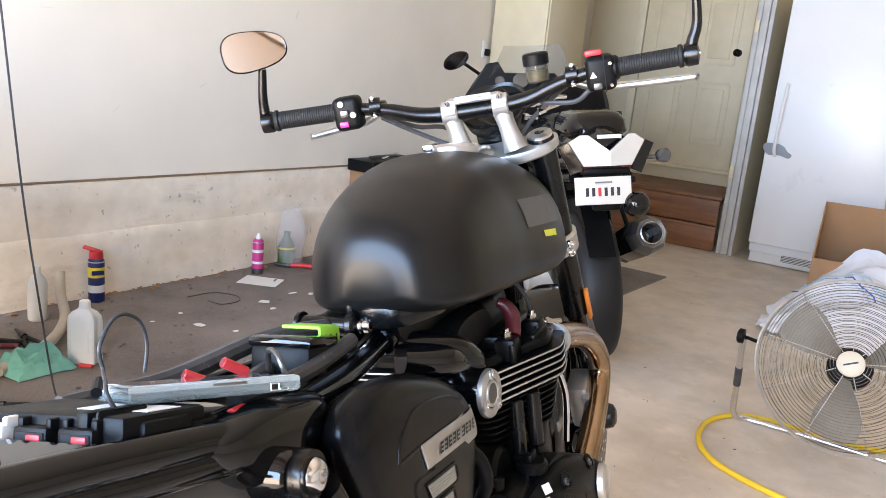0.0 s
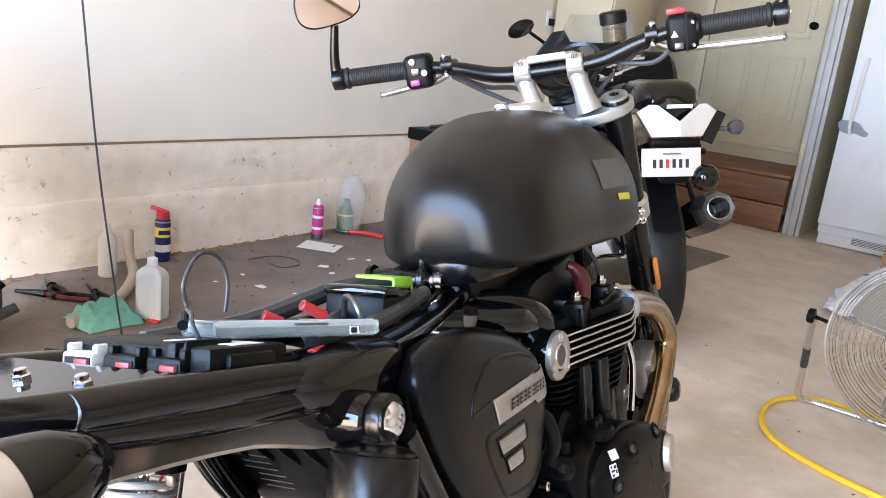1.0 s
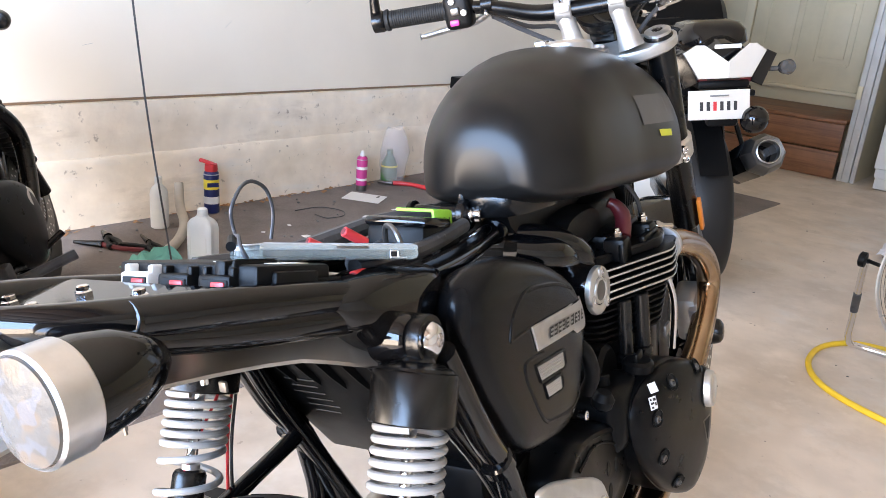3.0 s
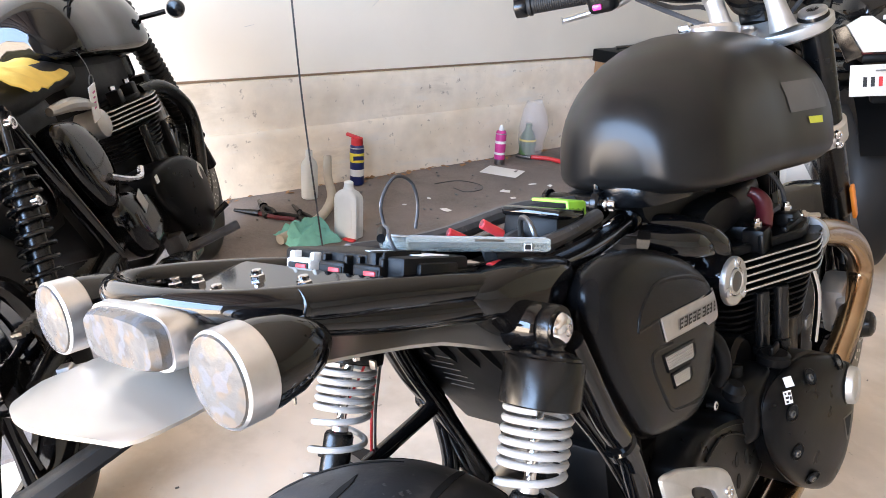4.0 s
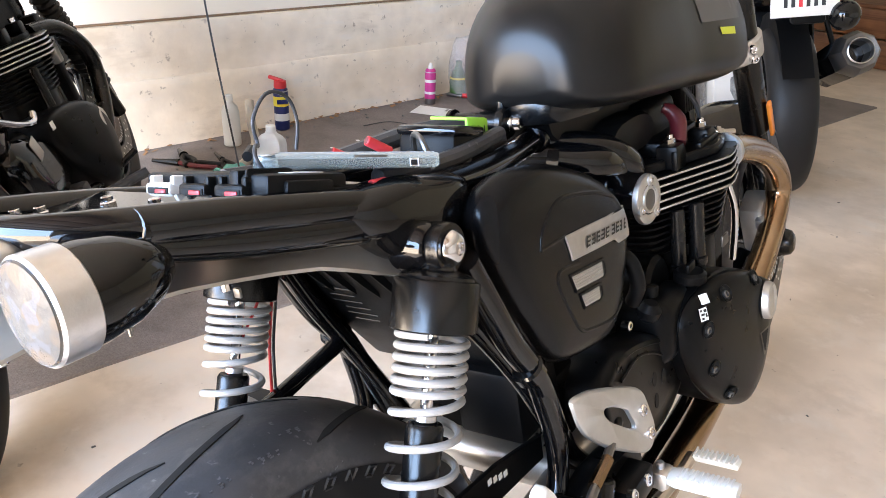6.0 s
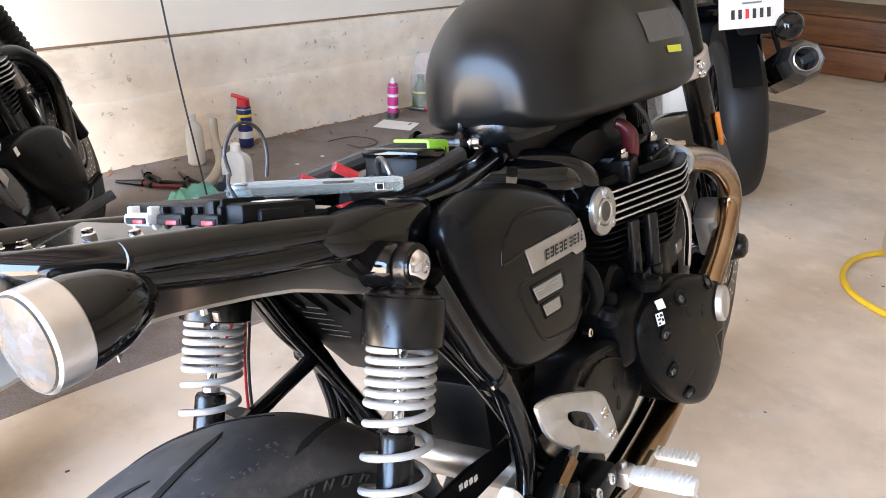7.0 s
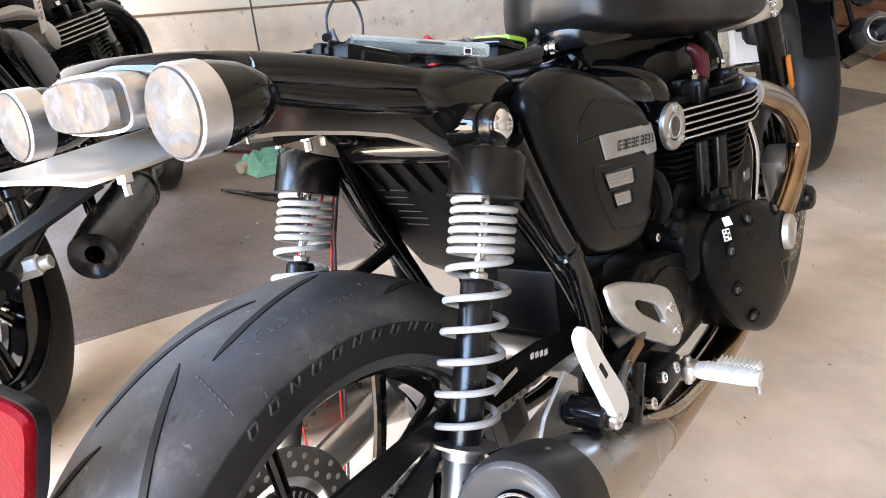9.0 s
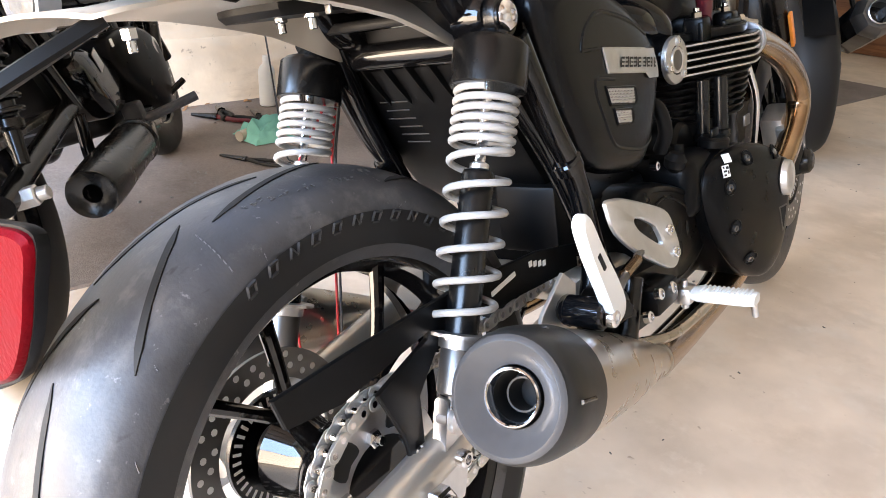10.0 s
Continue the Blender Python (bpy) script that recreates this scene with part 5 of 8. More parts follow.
# ---- exhaust ----
HP = [(0.150, 0.800, 0.640), (0.152, 0.850, 0.634), (0.153, 0.930, 0.614), (0.154, 1.030, 0.580), (0.155, 1.115, 0.530), (0.155, 1.148, 0.480), (0.154, 1.120, 0.432), (0.154, 1.050, 0.388), (0.153, 0.960, 0.348), (0.150, 0.850, 0.292), (0.149, 0.75, 0.250), (0.150, 0.62, 0.233), (0.155, 0.47, 0.236), (0.165, 0.35, 0.249), (0.178, 0.265, 0.268)]
ex = part("exhaust_header", tube(HP, 0.0250, 22, 7), BRONZE, bike, "heat-bronzed exhaust header pipe")
part("exhaust_flange", lathe([(0, 0.031), (0.014, 0.031), (0.018, 0.026)], (0.150, 0.795, 0.641), (0.02, 1, -0.1), 24), ALU, ex)
part("left_header", tube([(-x, y, z) for x, y, z in HP], 0.0250, 14, 5), BRONZE, bike)
CAPBODY = material("satin_charcoal_metal", (0.016, 0.0155, 0.015), 0.42, spec=0.32)
BORESTEEL = material("dark_bore_steel", (0.03, 0.028, 0.026), 0.55, 0.6)
for sx in (1, -1):
    M0, M1 = Vector((sx * 0.178, 0.265, 0.268)), Vector((sx * 0.2285, -0.160, 0.437))
    ax = (M1 - M0).normalized()
    LM_ = (M1 - M0).length
    mf = part("muffler", lathe([(0, 0.023), (0.010, 0.0235), (0.10, 0.034), (0.20, 0.046), (0.30, 0.0535), (LM_ - 0.085, 0.0565), (LM_ - 0.08, 0.0565)], M0, ax, 44), STEEL, bike, "brushed stainless silencer with a black end cap")
    part("end_cap", lathe([(LM_ - 0.088, 0.0560), (LM_ - 0.084, 0.0600), (LM_ - 0.040, 0.0612), (LM_ - 0.025, 0.0608), (LM_ - 0.014, 0.0590), (LM_ - 0.007, 0.0565), (LM_ - 0.003, 0.0540), (LM_ - 0.0005, 0.0515), (LM_ + 0.0005, 0.0490), (LM_ - 0.001, 0.0465), (LM_ - 0.012, 0.034), (LM_ - 0.017, 0.0275), (LM_ - 0.07, 0.0270), (LM_ - 0.07, 0.0)], M0, ax, 48), CAPBODY, mf, "satin charcoal flared end cap")
    # Thin paler skin over the cap: light on its face, put into colour.
    part("cap_face", lathe([(LM_ - 0.0024, 0.0546), (LM_ + 0.0002, 0.0519), (LM_ + 0.0012, 0.0491), (LM_ - 0.0004, 0.0467), (LM_ - 0.0112, 0.0342), (LM_ - 0.0160, 0.0282)], M0, ax, 48, cap=False), CAPLIT, mf)
    part("tail_pipe", lathe([(LM_ - 0.060, 0.0232), (LM_ - 0.010, 0.0232), (LM_ - 0.009, 0.0245), (LM_ - 0.010, 0.0260), (LM_ - 0.060, 0.0260)], M0, ax, 32, wrap=True), CHROME, mf)
    part("inner_pipe", lathe([(LM_ - 0.068, 0.0142), (LM_ - 0.034, 0.0142), (LM_ - 0.034, 0.0160), (LM_ - 0.068, 0.0160)], M0, ax, 24, wrap=True), BORESTEEL, mf)
    # Black disc closes the bore; a black lining covers its wall.
    part("bore_end", lathe([(LM_ - 0.062, 0.0230), (LM_ - 0.0615, 0.0230), (LM_ - 0.0612, 0.0)], M0, ax, 24), GROOVE, mf)
    part("bore_lining", lathe([(LM_ - 0.060, 0.0228), (LM_ - 0.022, 0.0228), (LM_ - 0.022, 0.0231), (LM_ - 0.060, 0.0231)], M0, ax, 28, wrap=True), GROOVE, mf)
    part("weld_ring", lathe([(-0.004, 0.0242), (0.0, 0.0255), (0.006, 0.0255), (0.010, 0.0242)], M0, ax, 32, wrap=True), STEEL, mf)
    if sx > 0:
        u_, v_ = basis(ax)
        for a in (0.3, 2.4, 4.5):
            q = M0 + ax * (LM_ - 0.045) + 0.0600 * (math.cos(a) * u_ + math.sin(a) * v_)
            part("cap_screw", bolt(q, math.cos(a) * u_ + math.sin(a) * v_, 0.0034, 0.002), DARKSTEEL, mf)
            q = M0 + ax * (LM_ - 0.05) + 0.0606 * (math.cos(a + 0.8) * u_ + math.sin(a + 0.8) * v_)
            part("cap_recess", tube([q, q + ax * 0.032], 0.0022, 8), SATIN, mf)
part("muffler_hanger", plate([(0.00, 0.44), (0.05, 0.47), (0.075, 0.45), (0.07, 0.40), (0.05, 0.345), (-0.02, 0.36), (-0.035, 0.385)], 0.168, 0.173, "x", 0.001), CASTALU, bike, "bare alloy silencer bracket")

# ---- controls by the near foot ----
def on_guard(y, z, out=0.0):
    """The guard leans: its rear end tucks in towards the frame."""
    return (0.156 + 0.140 * (y - 0.189) - 0.240 * (z - 0.508) + out, y, z)


HGO = smooth_outline([(0.183, 0.501), (0.186, 0.512), (0.205, 0.511), (0.228, 0.505), (0.283, 0.482), (0.307, 0.466), (0.312, 0.440), (0.311, 0.416), (0.299, 0.401), (0.284, 0.397), (0.263, 0.406), (0.218, 0.437), (0.187, 0.471)], 3)
HGI = smooth_outline([(0.230, 0.474), (0.235, 0.478), (0.250, 0.472), (0.270, 0.459), (0.274, 0.452), (0.278, 0.436), (0.275, 0.431), (0.266, 0.436), (0.240, 0.457), (0.232, 0.467)], 3)[:39]


def grown(o, d):
    cy, cz = sum(p[0] for p in o) / len(o), sum(p[1] for p in o) / len(o)
    out = []
    for y, z in o:
        L = math.hypot(y - cy, z - cz)
        out.append((cy + (y - cy) * (L + d) / L, cz + (z - cz) * (L + d) / L))
    return out


HGI = [HGI[int(k * len(HGI) / len(HGO))] for k in range(len(HGO))]
hg = part("heel_guard", rings([[on_guard(*p, h) for p in grown(o, d)] for o, d, h in ((HGI, 0, 0.000), (HGO, -0.004, 0.000), (HGO, 0, 0.003), (HGO, -0.001, 0.007), (HGO, -0.004, 0.009), (HGI, 0.004, 0.0085), (HGI, 0.0, 0.006))], cap=False, wrap=True), CASTALU, bike, "bare cast alloy heel guard")
for y, z in ((0.295, 0.446), (0.296, 0.416)):
    part("guard_bolt", bolt(on_guard(y, z, 0.009), (1, -0.14, 0.24), 0.0075, 0.004), CHROME, hg)
hang = part("footrest_bracket", join(plate([(0.10, 0.40), (0.20, 0.42), (0.30, 0.405), (0.31, 0.37), (0.24, 0.33), (0.15, 0.34)], 0.150, 0.185, "x", 0.006), box((0.05, 0.07, 0.035), (0.19, 0.235, 0.378), 0.006), rod((0.15, 0.135, 0.40), (0.20, 0.135, 0.40), 0.02)), CASE, bike, "black cast footrest hanger")
for y, z in ((0.205, 0.392), (0.245, 0.386), (0.17, 0.375)):
    part("hanger_bolt", bolt((0.214, y, z), (1, 0, 0.2), 0.0075, 0.005), CHROME, hang)
part("brake_cylinder", join(rod((0.19, 0.15, 0.33), (0.19, 0.185, 0.42), 0.014), rod((0.19, 0.14, 0.395), (0.205, 0.132, 0.398), 0.012, 6)), SATIN, hang)
part("brake_line", tube([(0.195, 0.14, 0.40), (0.20, 0.125, 0.425), (0.195, 0.165, 0.435), (0.18, 0.24, 0.435), (0.16, 0.30, 0.42)], 0.0055, 10, 5), DARKSTEEL, hang)
part("banjo_fitting", tube([(0.196, 0.15, 0.434), (0.19, 0.20, 0.436)], 0.0075, 8), BRONZE, hang)
peg = part("footpeg", pillow(smooth_outline([(0.284, 0.353), (0.308, 0.353), (0.312, 0.361), (0.308, 0.368), (0.284, 0.368), (0.280, 0.361)], 2), [(0.222, 0.8), (0.232, 1.0), (0.292, 0.95), (0.304, 0.80)], "x"), WHITEP, bike, "bare pale alloy ribbed footpeg")
for i in range(11):
    part("peg_rib", box((0.0030, 0.024, 0.0022), (0.236 + 0.0060 * i, 0.296, 0.3685), 0.0007), WHITEP, peg)
part("peg_feeler", rod((0.295, 0.310, 0.356), (0.296, 0.318, 0.328), 0.0042), ALU, peg)
part("peg_hinge", join(box((0.026, 0.030, 0.024), (0.212, 0.295, 0.358), 0.006), rod((0.212, 0.295, 0.338), (0.212, 0.295, 0.378), 0.005)), ALU, peg)
ped = part("brake_pedal", tube([(0.165, 0.20, 0.315), (0.185, 0.30, 0.290), (0.200, 0.38, 0.296), (0.208, 0.42, 0.308)], 0.008, 10, 5), STEEL, bike, "bare steel rear brake pedal")
part("pedal_pad", box((0.062, 0.020, 0.009), (0.240, 0.42, 0.309), 0.003), WHITEP, ped)
for i in range(9):
    part("pad_rib", box((0.003, 0.020, 0.004), (0.213 + 0.0066 * i, 0.42, 0.315), 0.001), WHITEP, ped)
PO = smooth_outline([(-0.022, 0.550), (-0.012, 0.557), (-0.003, 0.548), (0.018, 0.512), (0.046, 0.470), (0.060, 0.440), (0.052, 0.425), (0.036, 0.428), (0.018, 0.462), (-0.008, 0.512)], 4)
pp = part("passenger_peg", pillow(PO, [(0.226, 0.93), (0.229, 1.0), (0.237, 1.0), (0.240, 0.94)]), WHITEP, bike, "pale alloy passenger peg folded up")
part("peg_slot", box((0.002, 0.006, 0.022), (0.2402, 0.010, 0.502), 0.001, rot=(32, 0, 0)), GROOVE, pp)
part("peg_mount", join(rod((0.185, 0.03, 0.437), (0.230, 0.03, 0.437), 0.017), tube([(0.15, 0.13, 0.37), (0.16, 0.07, 0.42), (0.19, 0.03, 0.435)], 0.016, 12, 4)), GLOSS, pp)
part("peg_bolt", bolt((0.235, 0.033, 0.433), (1, 0, 0), 0.010, 0.006), CHROME, pp)

# ---- fork, bars, controls ----
def fx(bm): return moved(bm, FRONT)
fk = part("upper_yoke", fx(pillow(smooth_outline([(-0.135, 0.03), (-0.125, 0.065), (-0.06, 0.055), (0, 0.035), (0.06, 0.055), (0.125, 0.065), (0.135, 0.03), (0.11, -0.005), (0.05, -0.03), (-0.05, -0.03), (-0.11, -0.005)], 4), [(-0.012, 0.96), (-0.008, 1.0), (0.006, 1.0), (0.010, 0.97)], "z")), CASTALU, bike, "bare cast alloy top yoke")
part("stem_nut", fx(lathe([(0.008, 0.022), (0.018, 0.022), (0.020, 0.016), (0.016, 0.012), (0.016, 0)], (0, -0.005, 0), (0, 0, 1), 24)), ALU, fk)
ly = part("lower_yoke", fx(pillow(smooth_outline([(-0.138, 0.035), (-0.12, 0.07), (-0.06, 0.05), (0, 0.03), (0.06, 0.05), (0.12, 0.07), (0.138, 0.035), (0.12, 0.0), (0.05, -0.03), (-0.05, -0.03), (-0.12, 0.0)], 4), [(-0.245, 0.95), (-0.24, 1.0), (-0.205, 1.0), (-0.20, 0.95)], "z")), CASTALU, bike, "bare alloy lower fork clamp")
for z in (-0.213, -0.233):
    part("clamp_bolt", fx(bolt((0.128, 0.004, z), (0.7, -0.7, 0), 0.0085, 0.007)), CHROME, ly)
for sx in (1, -1):
    leg = part("fork_leg", fx(lathe([(-0.42, 0.020), (-0.41, 0.0265), (0.012, 0.0265), (0.02, 0.022), (0.024, 0.012)], (sx * 0.105, 0.035, 0), (0, 0, 1), 28)), SATIN, bike, "black fork leg")
    part("slider", fx(lathe([(-0.76, 0.018), (-0.75, 0.026), (-0.60, 0.026), (-0.59, 0.0205), (-0.42, 0.0205)], (sx * 0.105, 0.035, 0), (0, 0, 1), 24)), GLOSS, leg)
    part("fork_top", fx(lathe([(0.010, 0.024), (0.022, 0.024), (0.026, 0.016), (0.024, 0.010), (0.024, 0)], (sx * 0.105, 0.035, 0), (0, 0, 1), 24)), ALU, leg)
    part("fork_reflector", fx(box((0.008, 0.018, 0.075), (sx * 0.136, 0.03, -0.385), 0.003)), ORANGE, leg, "amber side reflector")
    part("caliper", fx(join(box((0.050, 0.075, 0.12), (sx * 0.098, -0.035, -0.60), 0.012), box((0.02, 0.05, 0.03), (sx * 0.118, -0.06, -0.57), 0.005), rod((sx * 0.118, -0.035, -0.575), (sx * 0.128, -0.035, -0.575), 0.016), rod((sx * 0.118, -0.035, -0.625), (sx * 0.128, -0.035, -0.625), 0.016))), CASTALU, leg, "bare alloy brake caliper")
part("front_axle", fx(join(rod((-0.14, 0.045, -0.735), (0.14, 0.045, -0.735), 0.012), lathe([(0.118, 0.030), (0.126, 0.031), (0.140, 0.027), (0.146, 0.018), (0.146, 0.0)], (0, 0.045, -0.735), (1, 0, 0), 24))), SATIN, bike, "black front axle end")
ff = []
for i in range(21):
    a = radians(-70 + 150 * i / 20)
    loop = []
    for k in range(11):
        u = -1 + 2 * k / 10
        r_ = 0.322 - 0.03 * u ** 4
        loop.append(FRONT @ Vector((0.068 * u, 0.045 - r_ * math.sin(a), -0.735 + r_ * math.cos(a))))
    ff.append(loop)
part("front_fender", rings(ff, closed=False, cap=False), GLOSS, bike, "gloss black front mudguard")
hl = part("headlight", fx(lathe([(0, 0.03), (0.02, 0.06), (0.05, 0.078), (0.09, 0.085), (0.11, 0.087), (0.115, 0.082), (0.122, 0.05), (0.124, 0)], (0, 0.09, -0.12), (0, 1, 0.25), 32)), GLOSS, bike, "round black headlamp")
part("instrument", fx(join(lathe([(0, 0.03), (0.01, 0.05), (0.04, 0.052), (0.046, 0.048)], (0, 0.09, 0.04), (0, -0.6, 1), 32), box((0.05, 0.06, 0.03), (0, 0.07, 0.02), 0.008))), SATIN, bike, "small round black instrument")
for sx in (1, -1):
    part("headlight_bracket", fx(tube([(sx * 0.11, 0.055, -0.05), (sx * 0.10, 0.11, -0.10)], 0.010, 10)), CASTALU, hl)
def bx(bm): return moved(bm, BARS)


# handlebar
BP = [(0.388, -0.045, 0.135), (0.30, -0.032, 0.133), (0.225, -0.020, 0.130), (0.165, -0.010, 0.118), (0.105, 0.0, 0.098), (0.05, 0.003, 0.092)]
BP = BP + [(-x, y, z) for x, y, z in BP[::-1]]
bars_ = part("handlebar", bx(tube(BP, lambda t: 0.0118 + 0.0035 * math.exp(-((t - 0.5) / 0.22) ** 4), 18, 6)), SATIN, bike, "black tapered handlebar")
for sx in (1, -1):
    r_ = part("bar_riser", bx(join(lathe([(0.0, 0.024), (0.012, 0.0215), (0.035, 0.0175), (0.055, 0.0165), (0.078, 0.0185)], (sx * 0.048 + 0.018, -0.006, 0.008), (-0.23, 0.12, 1), 24), lathe([(-0.015, 0.0205), (-0.013, 0.0225), (0.013, 0.0225), (0.015, 0.0205)], (sx * 0.048, 0.003, 0.093), (1, 0, 0), 24), box((0.028, 0.050, 0.014), (sx * 0.048, 0.003, 0.096), 0.004))), CASTALU, bars_, "bare alloy riser")
    part("riser_bolt", bx(join(bolt((sx * 0.048, -0.012, 0.113), (0, -0.2, 1), 0.006, 0.004), bolt((sx * 0.048, 0.014, 0.112), (0, 0.2, 1), 0.006, 0.004))), CHROME, r_)
part("riser_bridge", bx(join(box((0.10, 0.038, 0.011), (0, 0.003, 0.113), 0.0045, 3), box((0.070, 0.008, 0.006), (0, -0.010, 0.119), 0.002))), CASTALU, bars_, "bare alloy clamp bridge")


def along(sx, s):
    """A point and direction on the straight grip, s metres in from its end."""
    a, b = Vector((sx * 0.388, -0.045, 0.135)), Vector((sx * 0.225, -0.020, 0.130))
    d = (b - a).normalized()
    return a + d * s, d


for sx in (1, -1):
    a, d = along(sx, 0.012)
    g_ = part("grip", bx(lathe([(0, 0.0175), (0.003, 0.020), (0.008, 0.020), (0.010, 0.0165), (0.112, 0.0165), (0.115, 0.0195), (0.120, 0.0195), (0.122, 0.016)], a, d, 24)), GRIP, bars_, "black ribbed rubber grip")
    tagged(part("grip_ribs", bx(join(*[lathe([(0.014 + 0.0042 * i, 0.0163), (0.0155 + 0.0042 * i, 0.0172), (0.017 + 0.0042 * i, 0.0163)], a, d, 20, cap=False) for i in range(23)])), GRIP, g_), kind="stuff")
    e_, _ = along(sx, -0.014)
    be = part("bar_end", bx(lathe([(0, 0.010), (0.003, 0.0195), (0.020, 0.0205), (0.025, 0.0185)], e_, d, 24)), SATIN, bars_)
    part("bar_end_screw", bx(bolt(e_ + d * 0.001, -d, 0.006, 0.003)), CHROME, be)
    # bar-end mirror
    base_ = e_ + d * 0.011
    up = Vector((0, -0.02, 1)).normalized()
    stem_top = base_ + Vector((0.017, -0.005, 0.098)) if sx < 0 else base_ + Vector((0.012, 0.0, 0.098))
    mi = part("mirror_arm", bx(tube([base_, base_ + Vector((0, 0, 0.02)), base_.lerp(stem_top, 0.5) + Vector((sx * 0.004, 0, 0)), stem_top], lambda t: 0.0115 - 0.004 * t, 12, 4)), SATIN, bars_, "black bar-end mirror arm")
    ctr = stem_top + Vector((-0.004 if sx < 0 else -0.034, -0.008, 0.034))
    nrm = (Vector((0.42, -1.0, 0.265)) if sx < 0 else Vector((-0.05, -1.0, 0.05))).normalized()
    u_ = nrm.cross(Vector((0, 0, 1))).normalized()
    v_ = u_.cross(nrm)
    def shape(s, h):
        out = []
        for k in range(40):
            w_ = 2 * math.pi * k / 40
            px, pz = math.cos(w_), math.sin(w_)
            px = math.copysign(abs(px) ** 0.75, px) * 0.060
            pz = math.copysign(abs(pz) ** 0.75, pz) * (0.036 + 0.007 * px / 0.06 * (-sx))
            out.append(ctr + u_ * px * s + v_ * pz * s + nrm * h)
        return out
    sh_ = part("mirror_shell", bx(rings([shape(0.55, -0.018), shape(0.9, -0.010), shape(1.0, 0.0), shape(1.0, 0.004), shape(0.96, 0.006), shape(0.94, 0.003)])), SATIN, mi, "black oval mirror housing")
    part("mirror_glass", bx(rings([shape(0.955, 0.0032), shape(0.95, 0.0045)])), GLASS, sh_, "clear mirror glass")
    # switch cluster and lever
    c_, _ = along(sx, 0.155)
    sw = part("switch_pod", bx(box((0.052, 0.046, 0.062), c_ + Vector((0, -0.004, -0.004)), 0.011, 3)), PLASTIC, bars_, "black handlebar switch pod")
    f_ = c_ + Vector((0, -0.028, 0))
    if sx < 0:
        part("button", bx(box((0.018, 0.008, 0.011), f_ + Vector((-0.006, 0, -0.022)), 0.003)), PINK, sw, "red rocker button")
        part("button", bx(box((0.016, 0.012, 0.014), f_ + Vector((-0.002, 0, -0.002)), 0.003)), DARKSTEEL, sw)
        part("button", bx(rod(f_ + Vector((-0.006, 0.004, 0.016)), f_ + Vector((-0.006, -0.004, 0.016)), 0.006)), CASTALU, sw)
        part("button", bx(rod(f_ + Vector((0.014, 0.004, -0.006)), f_ + Vector((0.014, -0.004, -0.006)), 0.006)), CASTALU, sw)
    else:
        part("kill_switch", bx(box((0.030, 0.012, 0.010), c_ + Vector((-0.010, -0.014, 0.033)), 0.003)), RED, sw, "red stop switch")
        part("hazard_button", bx(moved(plate([(-0.006, -0.005), (0.006, -0.005), (0, 0.006)], -0.002, 0.002, "y", 0.0004), Matrix.Translation(f_ + Vector((-0.014, -0.001, -0.004))))), PAPER, sw)
        part("pod_seam", bx(box((0.0016, 0.050, 0.064), c_ + Vector((0.006, -0.004, -0.004)), 0.0004)), GROOVE, sw)
        part("start_button", bx(box((0.016, 0.008, 0.012), f_ + Vector((-0.008, 0, -0.024)), 0.003)), DARKSTEEL, sw)
        for q5 in (0.012, -0.026):
            part("pod_screw", bx(bolt(f_ + Vector((0.016, 0.0, q5)), (0, -1, 0), 0.0035, 0.002)), CHROME, sw)
        part("throttle_cable", bx(tube([c_ + Vector((-0.02, 0.0, -0.03)), c_ + Vector((-0.05, 0.012, -0.05)), c_ + Vector((-0.11, 0.03, -0.045))], 0.0045, 8, 4)), RUBBER, sw)
        part("throttle_collar", bx(lathe([(0.122, 0.019), (0.126, 0.022), (0.134, 0.022)], along(sx, 0.0)[0], d, 24)), PLASTIC, sw)
    k_, _ = along(sx, 0.205)
    pc = part("lever_perch", bx(join(lathe([(-0.010, 0.017), (0.010, 0.017)], k_, d, 20), box((0.03, 0.036, 0.022), k_ + Vector((0, 0.024, -0.004)), 0.005))), SATIN, bars_)
    part("perch_bolt", bx(join(bolt(k_ + Vector((0, -0.010, 0.016)), (0, -0.6, 0.8), 0.005, 0.005), bolt(k_ + Vector((0, -0.012, -0.014)), (0, -0.8, -0.6), 0.005, 0.005))), CHROME, pc)
    t_, _ = along(sx, 0.0 if sx > 0 else 0.075)
    q_, _ = along(sx, 0.11)
    s_, _ = along(sx, 0.17)
    part("lever", bx(tube([k_ + Vector((0, 0.030, -0.014)), s_ + Vector((0, 0.036, -0.030)), q_ + Vector((0, 0.036, -0.038)), t_ + Vector((0, 0.030, -0.042)), t_ + Vector((sx * 0.012, 0.026, -0.042))], lambda t: 0.0085 - 0.003 * t + (0.003 if t > 0.96 else 0), 12, 5)), ALU, pc, "polished alloy lever")
for p_, q_ in (((0.10, 0.02, 0.085), (0.135, 0.045, 0.078)), ((0.115, 0.035, 0.066), (0.16, 0.05, 0.074)), ((0.14, 0.03, 0.090), (0.17, 0.045, 0.085)), ((0.085, 0.045, 0.06), (0.11, 0.06, 0.05))):
    part("cable_adjuster", bx(join(rod(p_, q_, 0.0045), rod(p_, Vector(p_).lerp(Vector(q_), 0.3), 0.007, 6))), CHROME, bars_, "bright cable adjuster")
part("instrument_rim", fx(lathe([(0.044, 0.047), (0.050, 0.052), (0.053, 0.050), (0.050, 0.044)], (0.035, 0.09, 0.035), (0, -0.6, 1), 32, wrap=True)), SATIN, bike)
